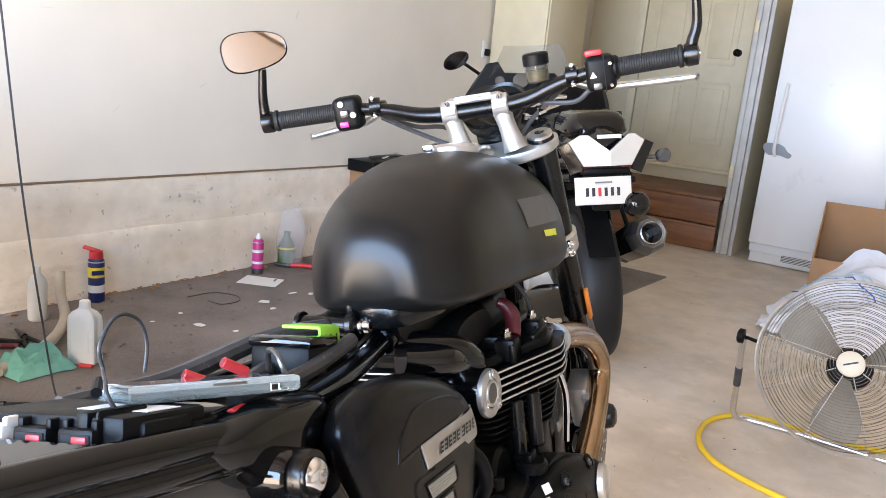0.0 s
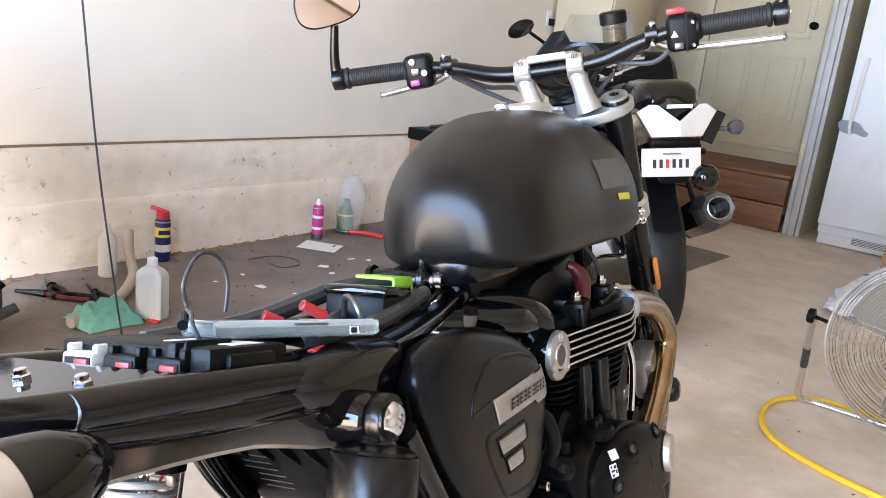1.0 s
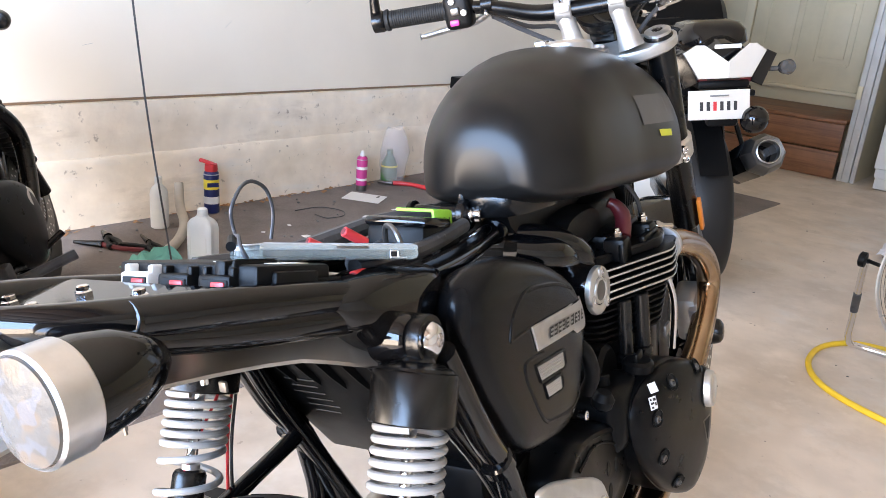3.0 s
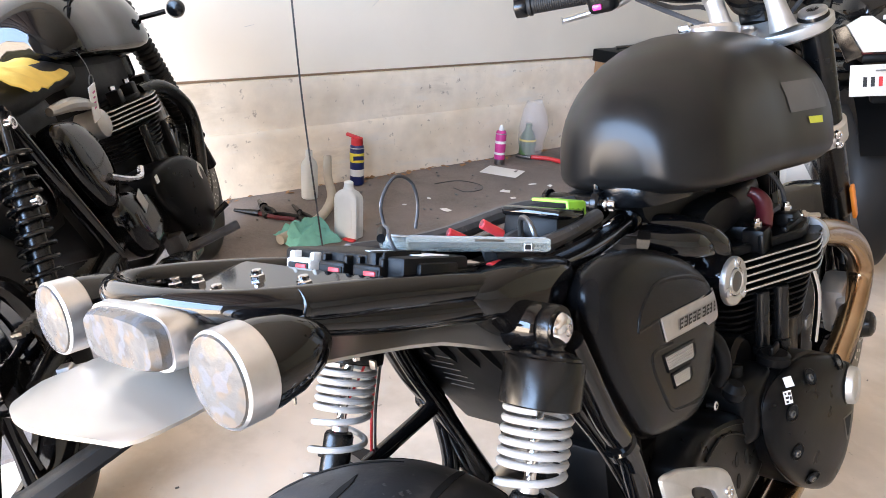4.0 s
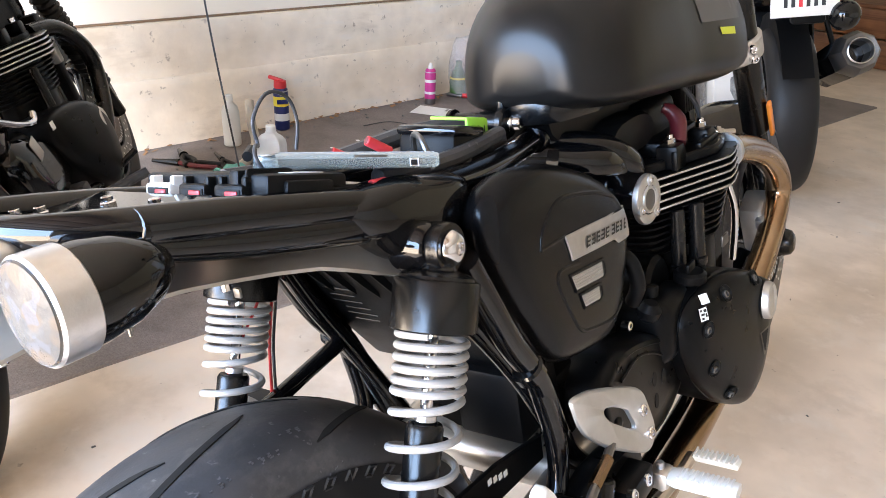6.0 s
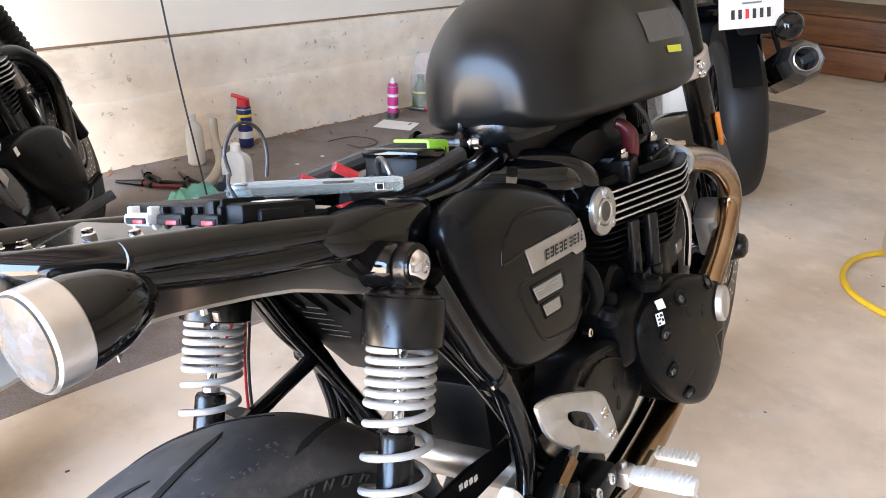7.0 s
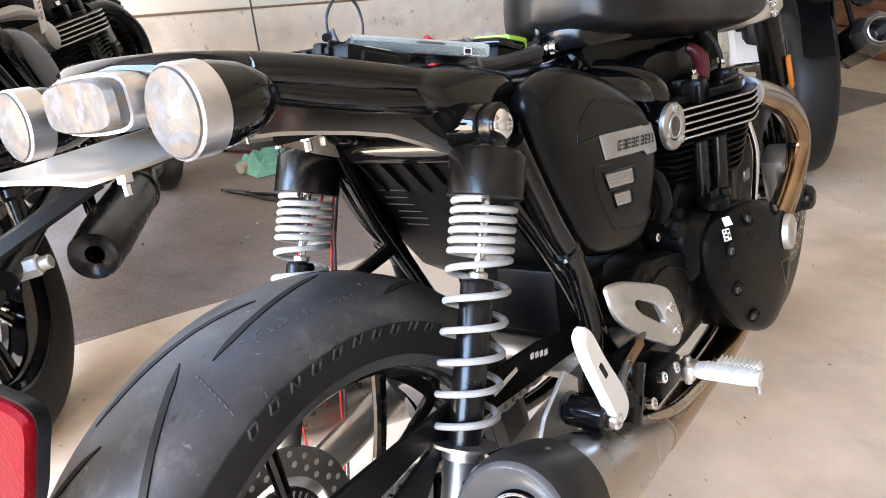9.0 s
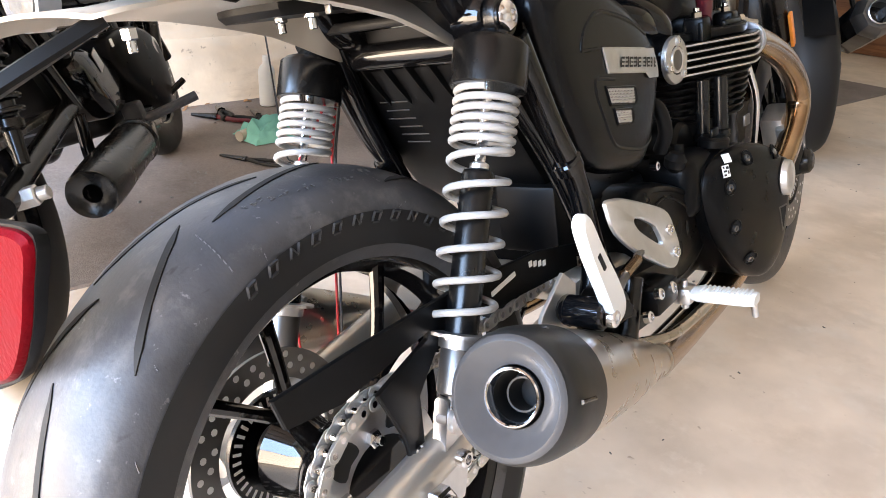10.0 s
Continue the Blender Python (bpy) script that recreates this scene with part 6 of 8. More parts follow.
# fluid reservoir and hoses
rs = part("brake_reservoir", bx(lathe([(0, 0.018), (0.004, 0.0215), (0.032, 0.0215), (0.034, 0.0235), (0.050, 0.0235), (0.053, 0.021)], (0.122, 0.040, 0.120), (0, 0, 1), 28)), SMOKE, bike, "smoked brake fluid reservoir with a black lid")
part("lid", bx(lathe([(0.033, 0.0245), (0.052, 0.0245), (0.055, 0.021), (0.055, 0.0)], (0.122, 0.040, 0.120), (0, 0, 1), 28)), PLASTIC, rs, "black ribbed lid")
part("fluid", bx(lathe([(0.003, 0.019), (0.024, 0.020)], (0.122, 0.040, 0.120), (0, 0, 1), 24)), FLUID, rs)
part("reservoir_stem", bx(tube([(0.122, 0.040, 0.120), (0.145, 0.035, 0.10), (0.175, 0.0, 0.11)], 0.006, 10, 4)), SATIN, rs)
for pts in ([(0.195, 0.03, 0.11), (0.15, 0.08, 0.10), (0.08, 0.10, 0.06), (0.05, 0.08, -0.05), (0.04, 0.06, -0.2)], [(-0.195, 0.03, 0.11), (-0.13, 0.06, 0.07), (-0.06, 0.09, 0.04), (-0.03, 0.06, -0.1)], [(0.17, 0.0, 0.11), (0.10, 0.05, 0.05), (0.04, 0.06, -0.02)], [(-0.18, 0.0, 0.105), (-0.12, 0.03, 0.06), (-0.04, 0.05, 0.01)]):
    part("control_cable", bx(tube(pts, 0.0045, 8, 6)), RUBBER, bars_)

# ---- bared electrics in the seat bay ----
tray = part("battery_case", join(pillow([(0.05, 0.745), (0.27, 0.725), (0.275, 0.705), (0.245, 0.49), (0.205, 0.515), (0.055, 0.712)], [(-0.138, 0.98), (-0.133, 1.0), (0.07, 1.0), (0.075, 0.98)]), box((0.15, 0.20, 0.02), (0, 0.16, 0.735), 0.004)), PLASTIC, bike, "black plastic battery case with moulded print")
SLOPE = math.degrees(math.atan2(0.197, 0.150))
part("case_roll", rod((-0.112, 0.060, 0.716), (0.075, 0.060, 0.716), 0.0175, 20), GLOSS, tray, "rounded gloss top edge of the case")
for i in range(5):
    part("case_web", plate([(0.046, 0.706), (0.060, 0.730), (0.085, 0.722), (0.096, 0.652), (0.075, 0.673)], -0.078 + 0.034 * i, -0.0762 + 0.034 * i, "x", 0.0004), PLASTIC, tray)
for i in range(6):
    q = 0.28 + 0.06 * i
    part("case_print", box((0.045 - 0.008 * (i % 2), 0.0016, 0.0008), (-0.072 - 0.003 * (i % 3), 0.055 + 0.150 * q - 0.0014, 0.712 - 0.197 * q), rot=(-SLOPE, 0, 0)), DECAL, tray)
part("relay_box", box((0.09, 0.07, 0.09), (0.05, 0.215, 0.485), 0.006), PLASTIC, bike)
part("inner_fender", pillow(smooth_outline([(0.12, 0.72), (0.23, 0.62), (0.27, 0.45), (0.25, 0.42), (0.21, 0.56), (0.11, 0.66)], 3), [(-0.10, 0.95), (-0.09, 1.0), (0.09, 1.0), (0.10, 0.95)]), PLASTIC, bike)
# control unit with its three plugs
TILT_ = pose(0, -0.104, 0.835, -14, 0, 0) @ pose(0, 0.104, -0.829)
ecu = part("control_unit", moved(box((0.155, 0.085, 0.020), (0.010, -0.058, 0.829), 0.004), TILT_), PLASTIC, bike, "black engine control unit")
for k_, (sz_, at_) in enumerate((((0.036, 0.050, 0.018), (0.074, -0.060, 0.825)), ((0.012, 0.052, 0.024), (0.052, -0.078, 0.830)), ((0.004, 0.046, 0.026), (0.066, -0.080, 0.830)), ((0.030, 0.10, 0.016), (0.076, 0.005, 0.820)), ((0.10, 0.10, 0.014), (0.02, 0.03, 0.818)))):
    part("unit_plug", moved(box(sz_, at_, 0.003), TILT_), PLASTIC, ecu)
part("unit_label", moved(box((0.070, 0.034, 0.0006), (0.048, -0.056, 0.8394), 0), TILT_), PAPER, ecu, "pale paper label")
CREAM = material("cream_connector", (0.70, 0.66, 0.60), 0.5)
PURPLE = material("purple_wire", (0.25, 0.03, 0.30), 0.4)
ORW = material("orange_wire", (0.75, 0.25, 0.03), 0.4)
TEALW = material("green_wire", (0.03, 0.30, 0.20), 0.4)
BLW = material("blue_wire", (0.05, 0.12, 0.5), 0.4)
PLUG_ = Matrix.Translation((0, 0.004, -0.0135)) @ TILT_
for i, (x, mt) in enumerate(((-0.032, CREAM), (0.010, PLASTIC), (0.052, PLASTIC))):
    y = -0.104 + 0.002 * i
    cn = part("connector", moved(join(box((0.034, 0.034, 0.020), (x, y, 0.833), 0.003), box((0.024, 0.018, 0.006), (x, y + 0.004, 0.836), 0.002), box((0.006, 0.026, 0.010), (x - 0.014, y, 0.844), 0.002), box((0.006, 0.026, 0.010), (x + 0.014, y, 0.844), 0.002)), PLUG_), mt, bike, "multi-pin wiring connector")
    part("red_lock", moved(box((0.014, 0.003, 0.008), (x + 0.006, y - 0.0175, 0.834), 0.001), PLUG_), RED, cn, "red locking tab")
    part("socket", moved(box((0.028, 0.002, 0.013), (x + 0.001, y - 0.0168, 0.833), 0.001), PLUG_), GROOVE, cn)
    for k, wm in enumerate((PURPLE, TEALW, ORW, RED, BLW, PAPER, RED)):
        xx = x - 0.011 + 0.0024 * k
        part("wire", moved(tube([(xx, y - 0.015, 0.8330), (xx, y - 0.020, 0.8320), (xx, y - 0.023, 0.8280)], 0.0008, 6, 3), PLUG_), wm, cn)
# fuse box under the lime tape, fuel tap and relays
FB_ = pose(0.020, 0.222, 0.803, -12, 3, 0)
fb = part("fuse_box", moved(box((0.075, 0.085, 0.045), (0.0, 0.0, -0.022), 0.006), FB_), PLASTIC, bike, "black fuse box")
part("fuse_lid", moved(box((0.080, 0.060, 0.012), (0.0, -0.015, 0.004), 0.005), FB_), GLOSS, fb)
part("tape", moved(box((0.050, 0.042, 0.004), (-0.008, 0.030, 0.017), 0.0015), FB_), GREEN, fb, "lime green tape flap")
part("tape_side", moved(box((0.004, 0.042, 0.032), (0.019, 0.030, 0.002), 0.0012, rot=(0, -8, 0)), FB_), GREEN, fb)
for k_ in range(3):
    part("tape_mark", moved(box((0.0006, 0.0014, 0.014), (0.0216, 0.018 + 0.012 * k_, 0.003), 0, rot=(0, -8, 0)), FB_), GROOVE, fb)
part("wire_loop", tube([(0.070, 0.120, 0.790), (0.066, 0.118, 0.812), (0.055, 0.125, 0.822), (0.040, 0.135, 0.820), (0.034, 0.14, 0.800)], 0.0032, 8, 5), DARKSTEEL, fb)
part("rubber_strap", tube([(0.03, 0.205, 0.800), (0.052, 0.200, 0.792), (0.062, 0.195, 0.770)], 0.005, 8, 5), RUBBER, fb)
for a, b in (((0.062, 0.096, 0.804), (0.045, 0.060, 0.833)), ((0.03, 0.07, 0.806), (0.012, 0.045, 0.826)), ((0.085, 0.045, 0.800), (0.092, 0.005, 0.806))):
    a = Vector(a).lerp(Vector(b), 0.45)
    tb_ = part("terminal_boot", rod(a, b, 0.0050, 16), RED, bike, "red battery terminal boot")
    part("boot_hole", rod(Vector(a).lerp(Vector(b), 0.9), Vector(b) + (Vector(b) - Vector(a)).normalized() * 0.0006, 0.0037, 14), DKRED, tb_)
part("harness", join(tube([(-0.07, -0.02, 0.815), (-0.06, 0.10, 0.80), (-0.05, 0.25, 0.80), (-0.02, 0.34, 0.79)], 0.011, 10, 5), tube([(0.06, 0.05, 0.80), (0.062, 0.16, 0.79), (0.05, 0.28, 0.79)], 0.009, 10, 5), tube([(0.02, 0.10, 0.79), (0.0, 0.22, 0.785), (0.02, 0.33, 0.77)], 0.010, 10, 5)), RUBBER, bike, "taped wiring harness")
part("bay_floor", box((0.13, 0.33, 0.012), (-0.01, 0.165, 0.752), 0.004), PLASTIC, bike)
lead = part("charger_lead", tube([(-0.125, 0.045, 0.75), (-0.125, 0.050, 0.68), (-0.128, 0.028, 0.60), (-0.13, 0.010, 0.50), (-0.16, 0.0, 0.30), (-0.2, -0.02, 0.06)], 0.0018, 8, 6), RED, bike, "thin red charging lead")
part("charger_lead", tube([(-0.119, 0.047, 0.75), (-0.120, 0.052, 0.68), (-0.124, 0.030, 0.60), (-0.126, 0.013, 0.50), (-0.156, 0.003, 0.30), (-0.195, -0.02, 0.06)], 0.0018, 8, 6), RUBBER, bike)
part("charger_lead", tube([(-0.122, 0.030, 0.75), (-0.122, 0.034, 0.68), (-0.130, -0.03, 0.60), (-0.14, -0.06, 0.50), (-0.17, -0.05, 0.30)], 0.0016, 8, 6), RED, bike)
part("side_stand", tube([(-0.13, 0.42, 0.25), (-0.19, 0.40, 0.12), (-0.262, 0.37, 0.063)], 0.010, 10, 4), GLOSS, bike)
# phone lying on the seat bay, with its loop of cable
# the near long edge runs from (0.045, -0.07, 0.857) down to (0.115, 0.07, 0.812)
ex_ = Vector((0.070, 0.140, -0.034)).normalized()
ez_ = Vector((-0.04, 0.25, 1.0))
ez_ = (ez_ - ex_ * ez_.dot(ex_)).normalized()
ey_ = ez_.cross(ex_)
pm_ = Matrix.Identity(4)
pc_ = Vector((0.083, 0.008, 0.831)) + ey_ * 0.034 - ez_ * 0.003
for k_ in range(3):
    pm_[k_][0], pm_[k_][1], pm_[k_][2], pm_[k_][3] = -ey_[k_], ex_[k_], ez_[k_], pc_[k_]
phone = thing("phone", BIKE @ pm_ @ Matrix.Diagonal((0.93, 0.85, 0.95, 1)), "phone in a clear case lying on the bare frame", "phone")
ol = smooth_outline([(-0.032, -0.080), (0.032, -0.080), (0.038, -0.074), (0.038, 0.074), (0.032, 0.080), (-0.032, 0.080), (-0.038, 0.074), (-0.038, -0.074)], 3)
part("body", pillow(ol, [(-0.0048, 0.95), (-0.0035, 0.975), (0.0035, 0.975), (0.0048, 0.95)], "z"), PHONEGREY, phone, "pale grey phone body")
part("case", pillow(ol, [(-0.0080, 0.95), (-0.0068, 0.99), (-0.0050, 1.006), (0.0030, 1.006), (0.0060, 0.985), (0.0062, 0.955)], "z"), CLEARCASE, phone, "clear protective case")
# Upper edge strip: the case's reflection as a pale colour.
part("band", pillow(ol, [(0.0008, 0.99), (0.0012, 1.004), (0.0050, 1.004), (0.0062, 0.98)], "z"), PHONEBAND, phone)
part("screen", pillow(ol, [(0.0050, 0.95), (0.0070, 0.95)], "z"), PHONESCREEN, phone, "glossy screen with mirrored daylight put into its pale colour")
part("key_slot", box((0.0012, 0.036, 0.0026), (0.0386, 0.01, 0.0030), 0.0005), DARKSTEEL, phone)
for i in range(2):
    part("port_cutout", tube([(0.0389 - 0.004 * i, 0.058 + 0.013 * i + dy * 0.0045, -0.0030 + dz * 0.0030) for dy, dz in ((-1, -1), (1, -1), (1, 1), (-1, 1))], 0.0008, 6, loop=True), ALU, phone)
    part("port", box((0.001, 0.008, 0.005), (0.0385 - 0.004 * i, 0.058 + 0.013 * i, -0.0030), 0.0004), GROOVE, phone)
cord = thing("usb_cable", BIKE, "black cable looped up beside the phone", "cable")
part("cord", tube([(0.054, -0.073, 0.838), (0.050, -0.075, 0.851), (0.034, -0.060, 0.856), (0.004, -0.034, 0.850), (-0.018, -0.014, 0.848), (-0.018, -0.014, 0.868), (-0.018, 0.002, 0.886), (-0.018, 0.018, 0.889), (-0.018, 0.034, 0.878), (-0.018, 0.038, 0.856), (-0.018, 0.030, 0.832)], 0.0018, 8, 8), RUBBER, cord)
part("plug", tube([(0.034, -0.07, 0.850), (0.010, -0.045, 0.850)], 0.0042, 10), PLASTIC, cord)

# ---- the all-black roadster beside the wall ----
BK2 = pose(-1.32, 0.51, 0.004, 0, 0, 57.3) @ pose(0, 0, 0, 0, -17.2, 0)
b2 = thing("motorcycle", BK2, "gloss black retro motorcycle with a yellow cloth on its seat", "motorcycle")
rear2, RB2 = wheel(b2, (0, RAX, RAZ), 0.315, 0.070, "rear_wheel", "black rear tyre", spokes=8)
front2, FB2 = wheel(b2, (0, 1.235, 0.31), 0.31, 0.052, "front_wheel", "black front tyre", spokes=8)
for w_ in (rear2, front2):
    w_.data.materials[0] = BAND
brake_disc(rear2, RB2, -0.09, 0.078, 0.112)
part("fuel_tank", moved(rings([[p.copy() for p in row] for row in dense]), pose(0, 0.05, 0.0)), GLOSS, b2, "gloss black fuel tank")
seat = []
for i in range(25):
    t = i / 24
    y = 0.52 - 0.72 * t
    w = 0.085 + 0.045 * math.sin(math.pi * min(1, t * 0.8 + 0.1)) - 0.06 * max(0, (t - 0.85) / 0.15) ** 2
    zt = 0.805 + 0.012 * math.cos(2 * math.pi * (t - 0.05)) + 0.03 * t
    seat.append([(w * math.copysign(abs(math.cos(a)) ** 0.7, math.cos(a)), y, zt - 0.045 + (0.05 if math.sin(a) > 0 else 0.04) * math.copysign(abs(math.sin(a)) ** 0.7, math.sin(a))) for a in [2 * math.pi * k / 28 for k in range(28)]])
part("seat", rings(seat), GRIP, b2, "black padded seat")
rag = thing("cloth", BK2 @ pose(0.03, 0.27, 0.828, 0, 6, 8), "yellow microfibre cloth draped over the seat", "cloth")
gx = []
for i in range(17):
    gx.append([Vector((-0.12 + 0.24 * i / 16, -0.16 + 0.30 * j / 16, 0.010 * noise.noise((i * 0.4, j * 0.4, 5)) + 0.004 - 0.05 * max(0, (i - 10) / 6) ** 2)) for j in range(17)])
part("cloth", rings(gx + [[p + Vector((0, 0, -0.003)) for p in row] for row in gx[::-1]], closed=False, cap=False), YRAG, rag)


def fin(z, hw, y0, y1, th):
    """A cooling fin with a rounded plan that widens to the front."""
    o = smooth_outline([(-hw, y0 + 0.03), (-hw + 0.02, y0), (0, y0 - 0.006), (hw - 0.02, y0), (hw, y0 + 0.03), (hw + 0.012, y1 - 0.03), (hw - 0.01, y1), (0, y1 + 0.006), (-hw + 0.01, y1), (-hw - 0.012, y1 - 0.03)], 3)
    return plate(o, z - th / 2, z + th / 2, "z", 0.001)


eng2 = part("engine", join(box((0.25, 0.36, 0.22), (0, 0.62, 0.37), 0.04, 3), box((0.17, 0.16, 0.18), (0, 0.69, 0.56), 0.012), box((0.20, 0.2, 0.16), (0, 0.36, 0.42), 0.03)), CASE, b2, "black air-cooled engine")
part("barrel", barrel(0.80, 0.44, 0.665), CASE, eng2)
for i in range(5):
    z = 0.605 + 0.0115 * i
    f = part("cooling_fin", barrel(1.0, z - 0.0026, z + 0.0026), CASE, eng2)
    part("polished_edge", barrel(1.0035, z - 0.0018, z + 0.0018, 0.0004), ALU, f, "machined bright fin edge")
for i in range(7):
    z = 0.522 + 0.0115 * i
    part("cooling_fin", barrel(0.93 - 0.012 * (6 - i), z - 0.0017, z + 0.0017, 0.0007), CASE, eng2)
for y in (0.620, 0.735):
    hs_ = part("head_stud", box((0.034, 0.036, 0.036), (0.128, y, 0.676), 0.005), CASE, eng2)
    part("head_nut", rod((0.128, y, 0.694), (0.128, y, 0.706), 0.008, 6), CHROME, hs_)
part("push_rod_tube", rod((0.150, 0.645, 0.43), (0.150, 0.649, 0.59), 0.0125, 16), SATIN, eng2)
# Added dark block; keeps the bright wall from showing before the engine.
part("front_filler", box((0.22, 0.05, 0.26), (0, 0.965, 0.56), 0.012), PLASTIC, eng2, "black filler block before the engine")
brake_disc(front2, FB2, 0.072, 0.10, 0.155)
part("caliper_glint", box((0.03, 0.035, 0.06), (0.115, 0.93, 0.58), 0.008), CASTALU, eng2, "bright alloy fitting before the barrels")
part("throttle_cover", lathe([(0, 0.034), (0.045, 0.036), (0.058, 0.034), (0.064, 0.026), (0.065, 0)], (0.075, 0.478, 0.640), (1, -0.05, 0), 32), CASTALU, eng2, "round alloy throttle cover")
part("clutch_cover", swell(pillow(co, [(0.08, 0.97), (0.170, 1.0), (0.182, 0.985), (0.192, 0.93), (0.199, 0.8), (0.203, 0.45), (0.204, 0.2)])), CASE, eng2, "black clutch cover")
part("cover_cap", lathe([(0, 0.031), (0.01, 0.031), (0.016, 0.024), (0.016, 0)], (0.212, 0.735, 0.410), CN, 28), CASTALU, eng2, "bare alloy round cap")
part("cover_label", box((0.002, 0.02, 0.02), (0.188, 0.50, 0.47), 0.0005), PAPER, eng2)
part("sprocket_cover", pillow(so, [(0.09, 0.97), (0.140, 1.0), (0.156, 0.95), (0.166, 0.8), (0.169, 0.4)]), GLOSS, eng2, "gloss black sprocket cover")
part("heel_plate", box((0.003, 0.035, 0.05), (0.171, 0.40, 0.45), 0.001, rot=(20, 0, 0)), CASTALU, eng2)
part("bright_link", tube([(0.165, 0.30, 0.545), (0.175, 0.37, 0.515), (0.175, 0.44, 0.50), (0.172, 0.47, 0.515)], 0.008, 10, 5), CHROME, eng2)
part("side_panel", pillow(smooth_outline([(0.186, 0.640), (0.195, 0.690), (0.250, 0.694), (0.310, 0.676), (0.365, 0.630), (0.388, 0.575), (0.380, 0.515), (0.345, 0.478), (0.300, 0.465), (0.255, 0.500), (0.215, 0.560)], 5), [(0.060, 0.80), (0.110, 0.96), (0.130, 1.0), (0.146, 0.95), (0.153, 0.84), (0.156, 0.6), (0.157, 0.3)]), GLOSS, b2, "gloss black side panel", sharp=60)
part("tool_cover", pillow(smooth_outline([(0.03, 0.700), (0.10, 0.706), (0.175, 0.690), (0.185, 0.620), (0.150, 0.545), (0.08, 0.530), (0.04, 0.600)], 4), [(0.06, 0.9), (0.100, 1.0), (0.112, 0.95), (0.118, 0.6)]), GLOSS, b2, "gloss black cover behind the shock")
part("frame_loop", join(tube([(0.09, -0.30, 0.80), (0.10, -0.1, 0.79), (0.095, 0.15, 0.79), (0.06, 0.40, 0.81), (0.03, 0.9, 0.9)], 0.016, 12, 5), tube([(-0.09, -0.30, 0.80), (-0.10, -0.1, 0.79), (-0.095, 0.15, 0.79), (-0.06, 0.40, 0.81), (-0.03, 0.9, 0.9)], 0.016, 12, 5),
                        tube([(0.13, 0.05, 0.76), (0.138, 0.13, 0.58), (0.13, 0.25, 0.38)], 0.016, 12, 4), tube([(0.03, 0.93, 0.85), (0.07, 0.92, 0.6), (0.09, 0.88, 0.33), (0.10, 0.7, 0.22), (0.10, 0.3, 0.22), (0.12, 0.27, 0.36)], 0.015, 12, 5)), GLOSS, b2)
part("swing_arm", join(tube([(0.12, 0.34, 0.40), (0.12, -0.22, 0.322)], 0.022), tube([(-0.12, 0.34, 0.40), (-0.12, -0.22, 0.322)], 0.022)), SATIN, b2)
part("axle_nut", join(rod((0.12, RAX, RAZ), (0.165, RAX, RAZ), 0.020, 6), rod((0.165, RAX, RAZ), (0.185, RAX, RAZ), 0.013)), CASTALU, b2, "large bare axle nut")
for sx in (1, -1):
    T, Bt = Vector((sx * 0.140, 0.030, 0.735)), Vector((sx * 0.140, -0.120, 0.365))
    D = (T - Bt).normalized()
    s2 = part("shock_absorber", lathe([(0, 0.014), (0.06, 0.016), (0.065, 0.026), (0.08, 0.026), (0.085, 0.021), (0.26, 0.021), (0.33, 0.008), (0.40, 0.008), (0.42, 0.018)], Bt, D, 20), SATIN, b2, "black rear shock")
    part("coil_spring", coil(Bt + D * 0.08, T - D * 0.05, 0.0310, 0.0046, 11, n=18, k=8), SATIN, s2)
    part("mount_bolt", bolt(T + Vector((sx * 0.012, 0, 0)), (sx, 0, 0), 0.013, 0.008), CHROME, s2)
    part("collar_bolt", bolt(Bt + D * 0.255 + Vector((sx * 0.030, -0.02, 0)), (sx, 0, 0), 0.010, 0.008), CHROME, s2)
part("chain_run", join(*[rod((0.075, RAX + 0.03 + 0.0159 * i, RAZ + 0.085 - 0.0006 * i), (0.097, RAX + 0.03 + 0.0159 * i, RAZ + 0.085 - 0.0006 * i), 0.0075, 8) for i in range(34)]), DARKSTEEL, b2, "oily drive chain")
for sx in (1, -1):
    A, B_ = Vector((sx * 0.165, 0.56, 0.235)), Vector((sx * 0.183, -0.015, 0.247))
    ax = (B_ - A).normalized()
    L_ = (B_ - A).length
    m2 = part("muffler", lathe([(0, 0.022), (0.03, 0.026), (0.10, 0.046), (0.20, 0.056), (L_ - 0.10, 0.057), (L_ - 0.01, 0.053), (L_, 0.050), (L_ - 0.006, 0.042), (L_ - 0.01, 0.020), (L_ - 0.08, 0.018), (L_ - 0.08, 0)], A, ax, 32), SATIN, b2, "satin black peashooter silencer")
    part("clamp", lathe([(0.155, 0.053), (0.157, 0.058), (0.170, 0.059), (0.172, 0.054)], A, ax, 28, wrap=True), SATIN, m2)
    if sx > 0:
        # Dark blocks added to fill bright gaps inside the frame.
        part("battery_box", box((0.20, 0.30, 0.26), (0, 0.20, 0.62), 0.03), PLASTIC, b2)
        part("backbone_filler", box((0.15, 0.46, 0.17), (0, 0.72, 0.745), 0.03), PLASTIC, b2)
        part("steering_head", box((0.15, 0.10, 0.26), (0, 0.97, 0.80), 0.03), SATIN, b2)
    part("header", tube([(sx * 0.118, 0.815, 0.655), (sx * 0.15, 0.93, 0.64), (sx * 0.17, 1.02, 0.56), (sx * 0.165, 1.02, 0.46), (sx * 0.155, 0.90, 0.32), (sx * 0.15, 0.7, 0.225), (sx * 0.16, 0.62, 0.225), (sx * 0.165, 0.56, 0.235)], 0.023, 14, 6), SATIN, b2, "black wrapped header pipe")
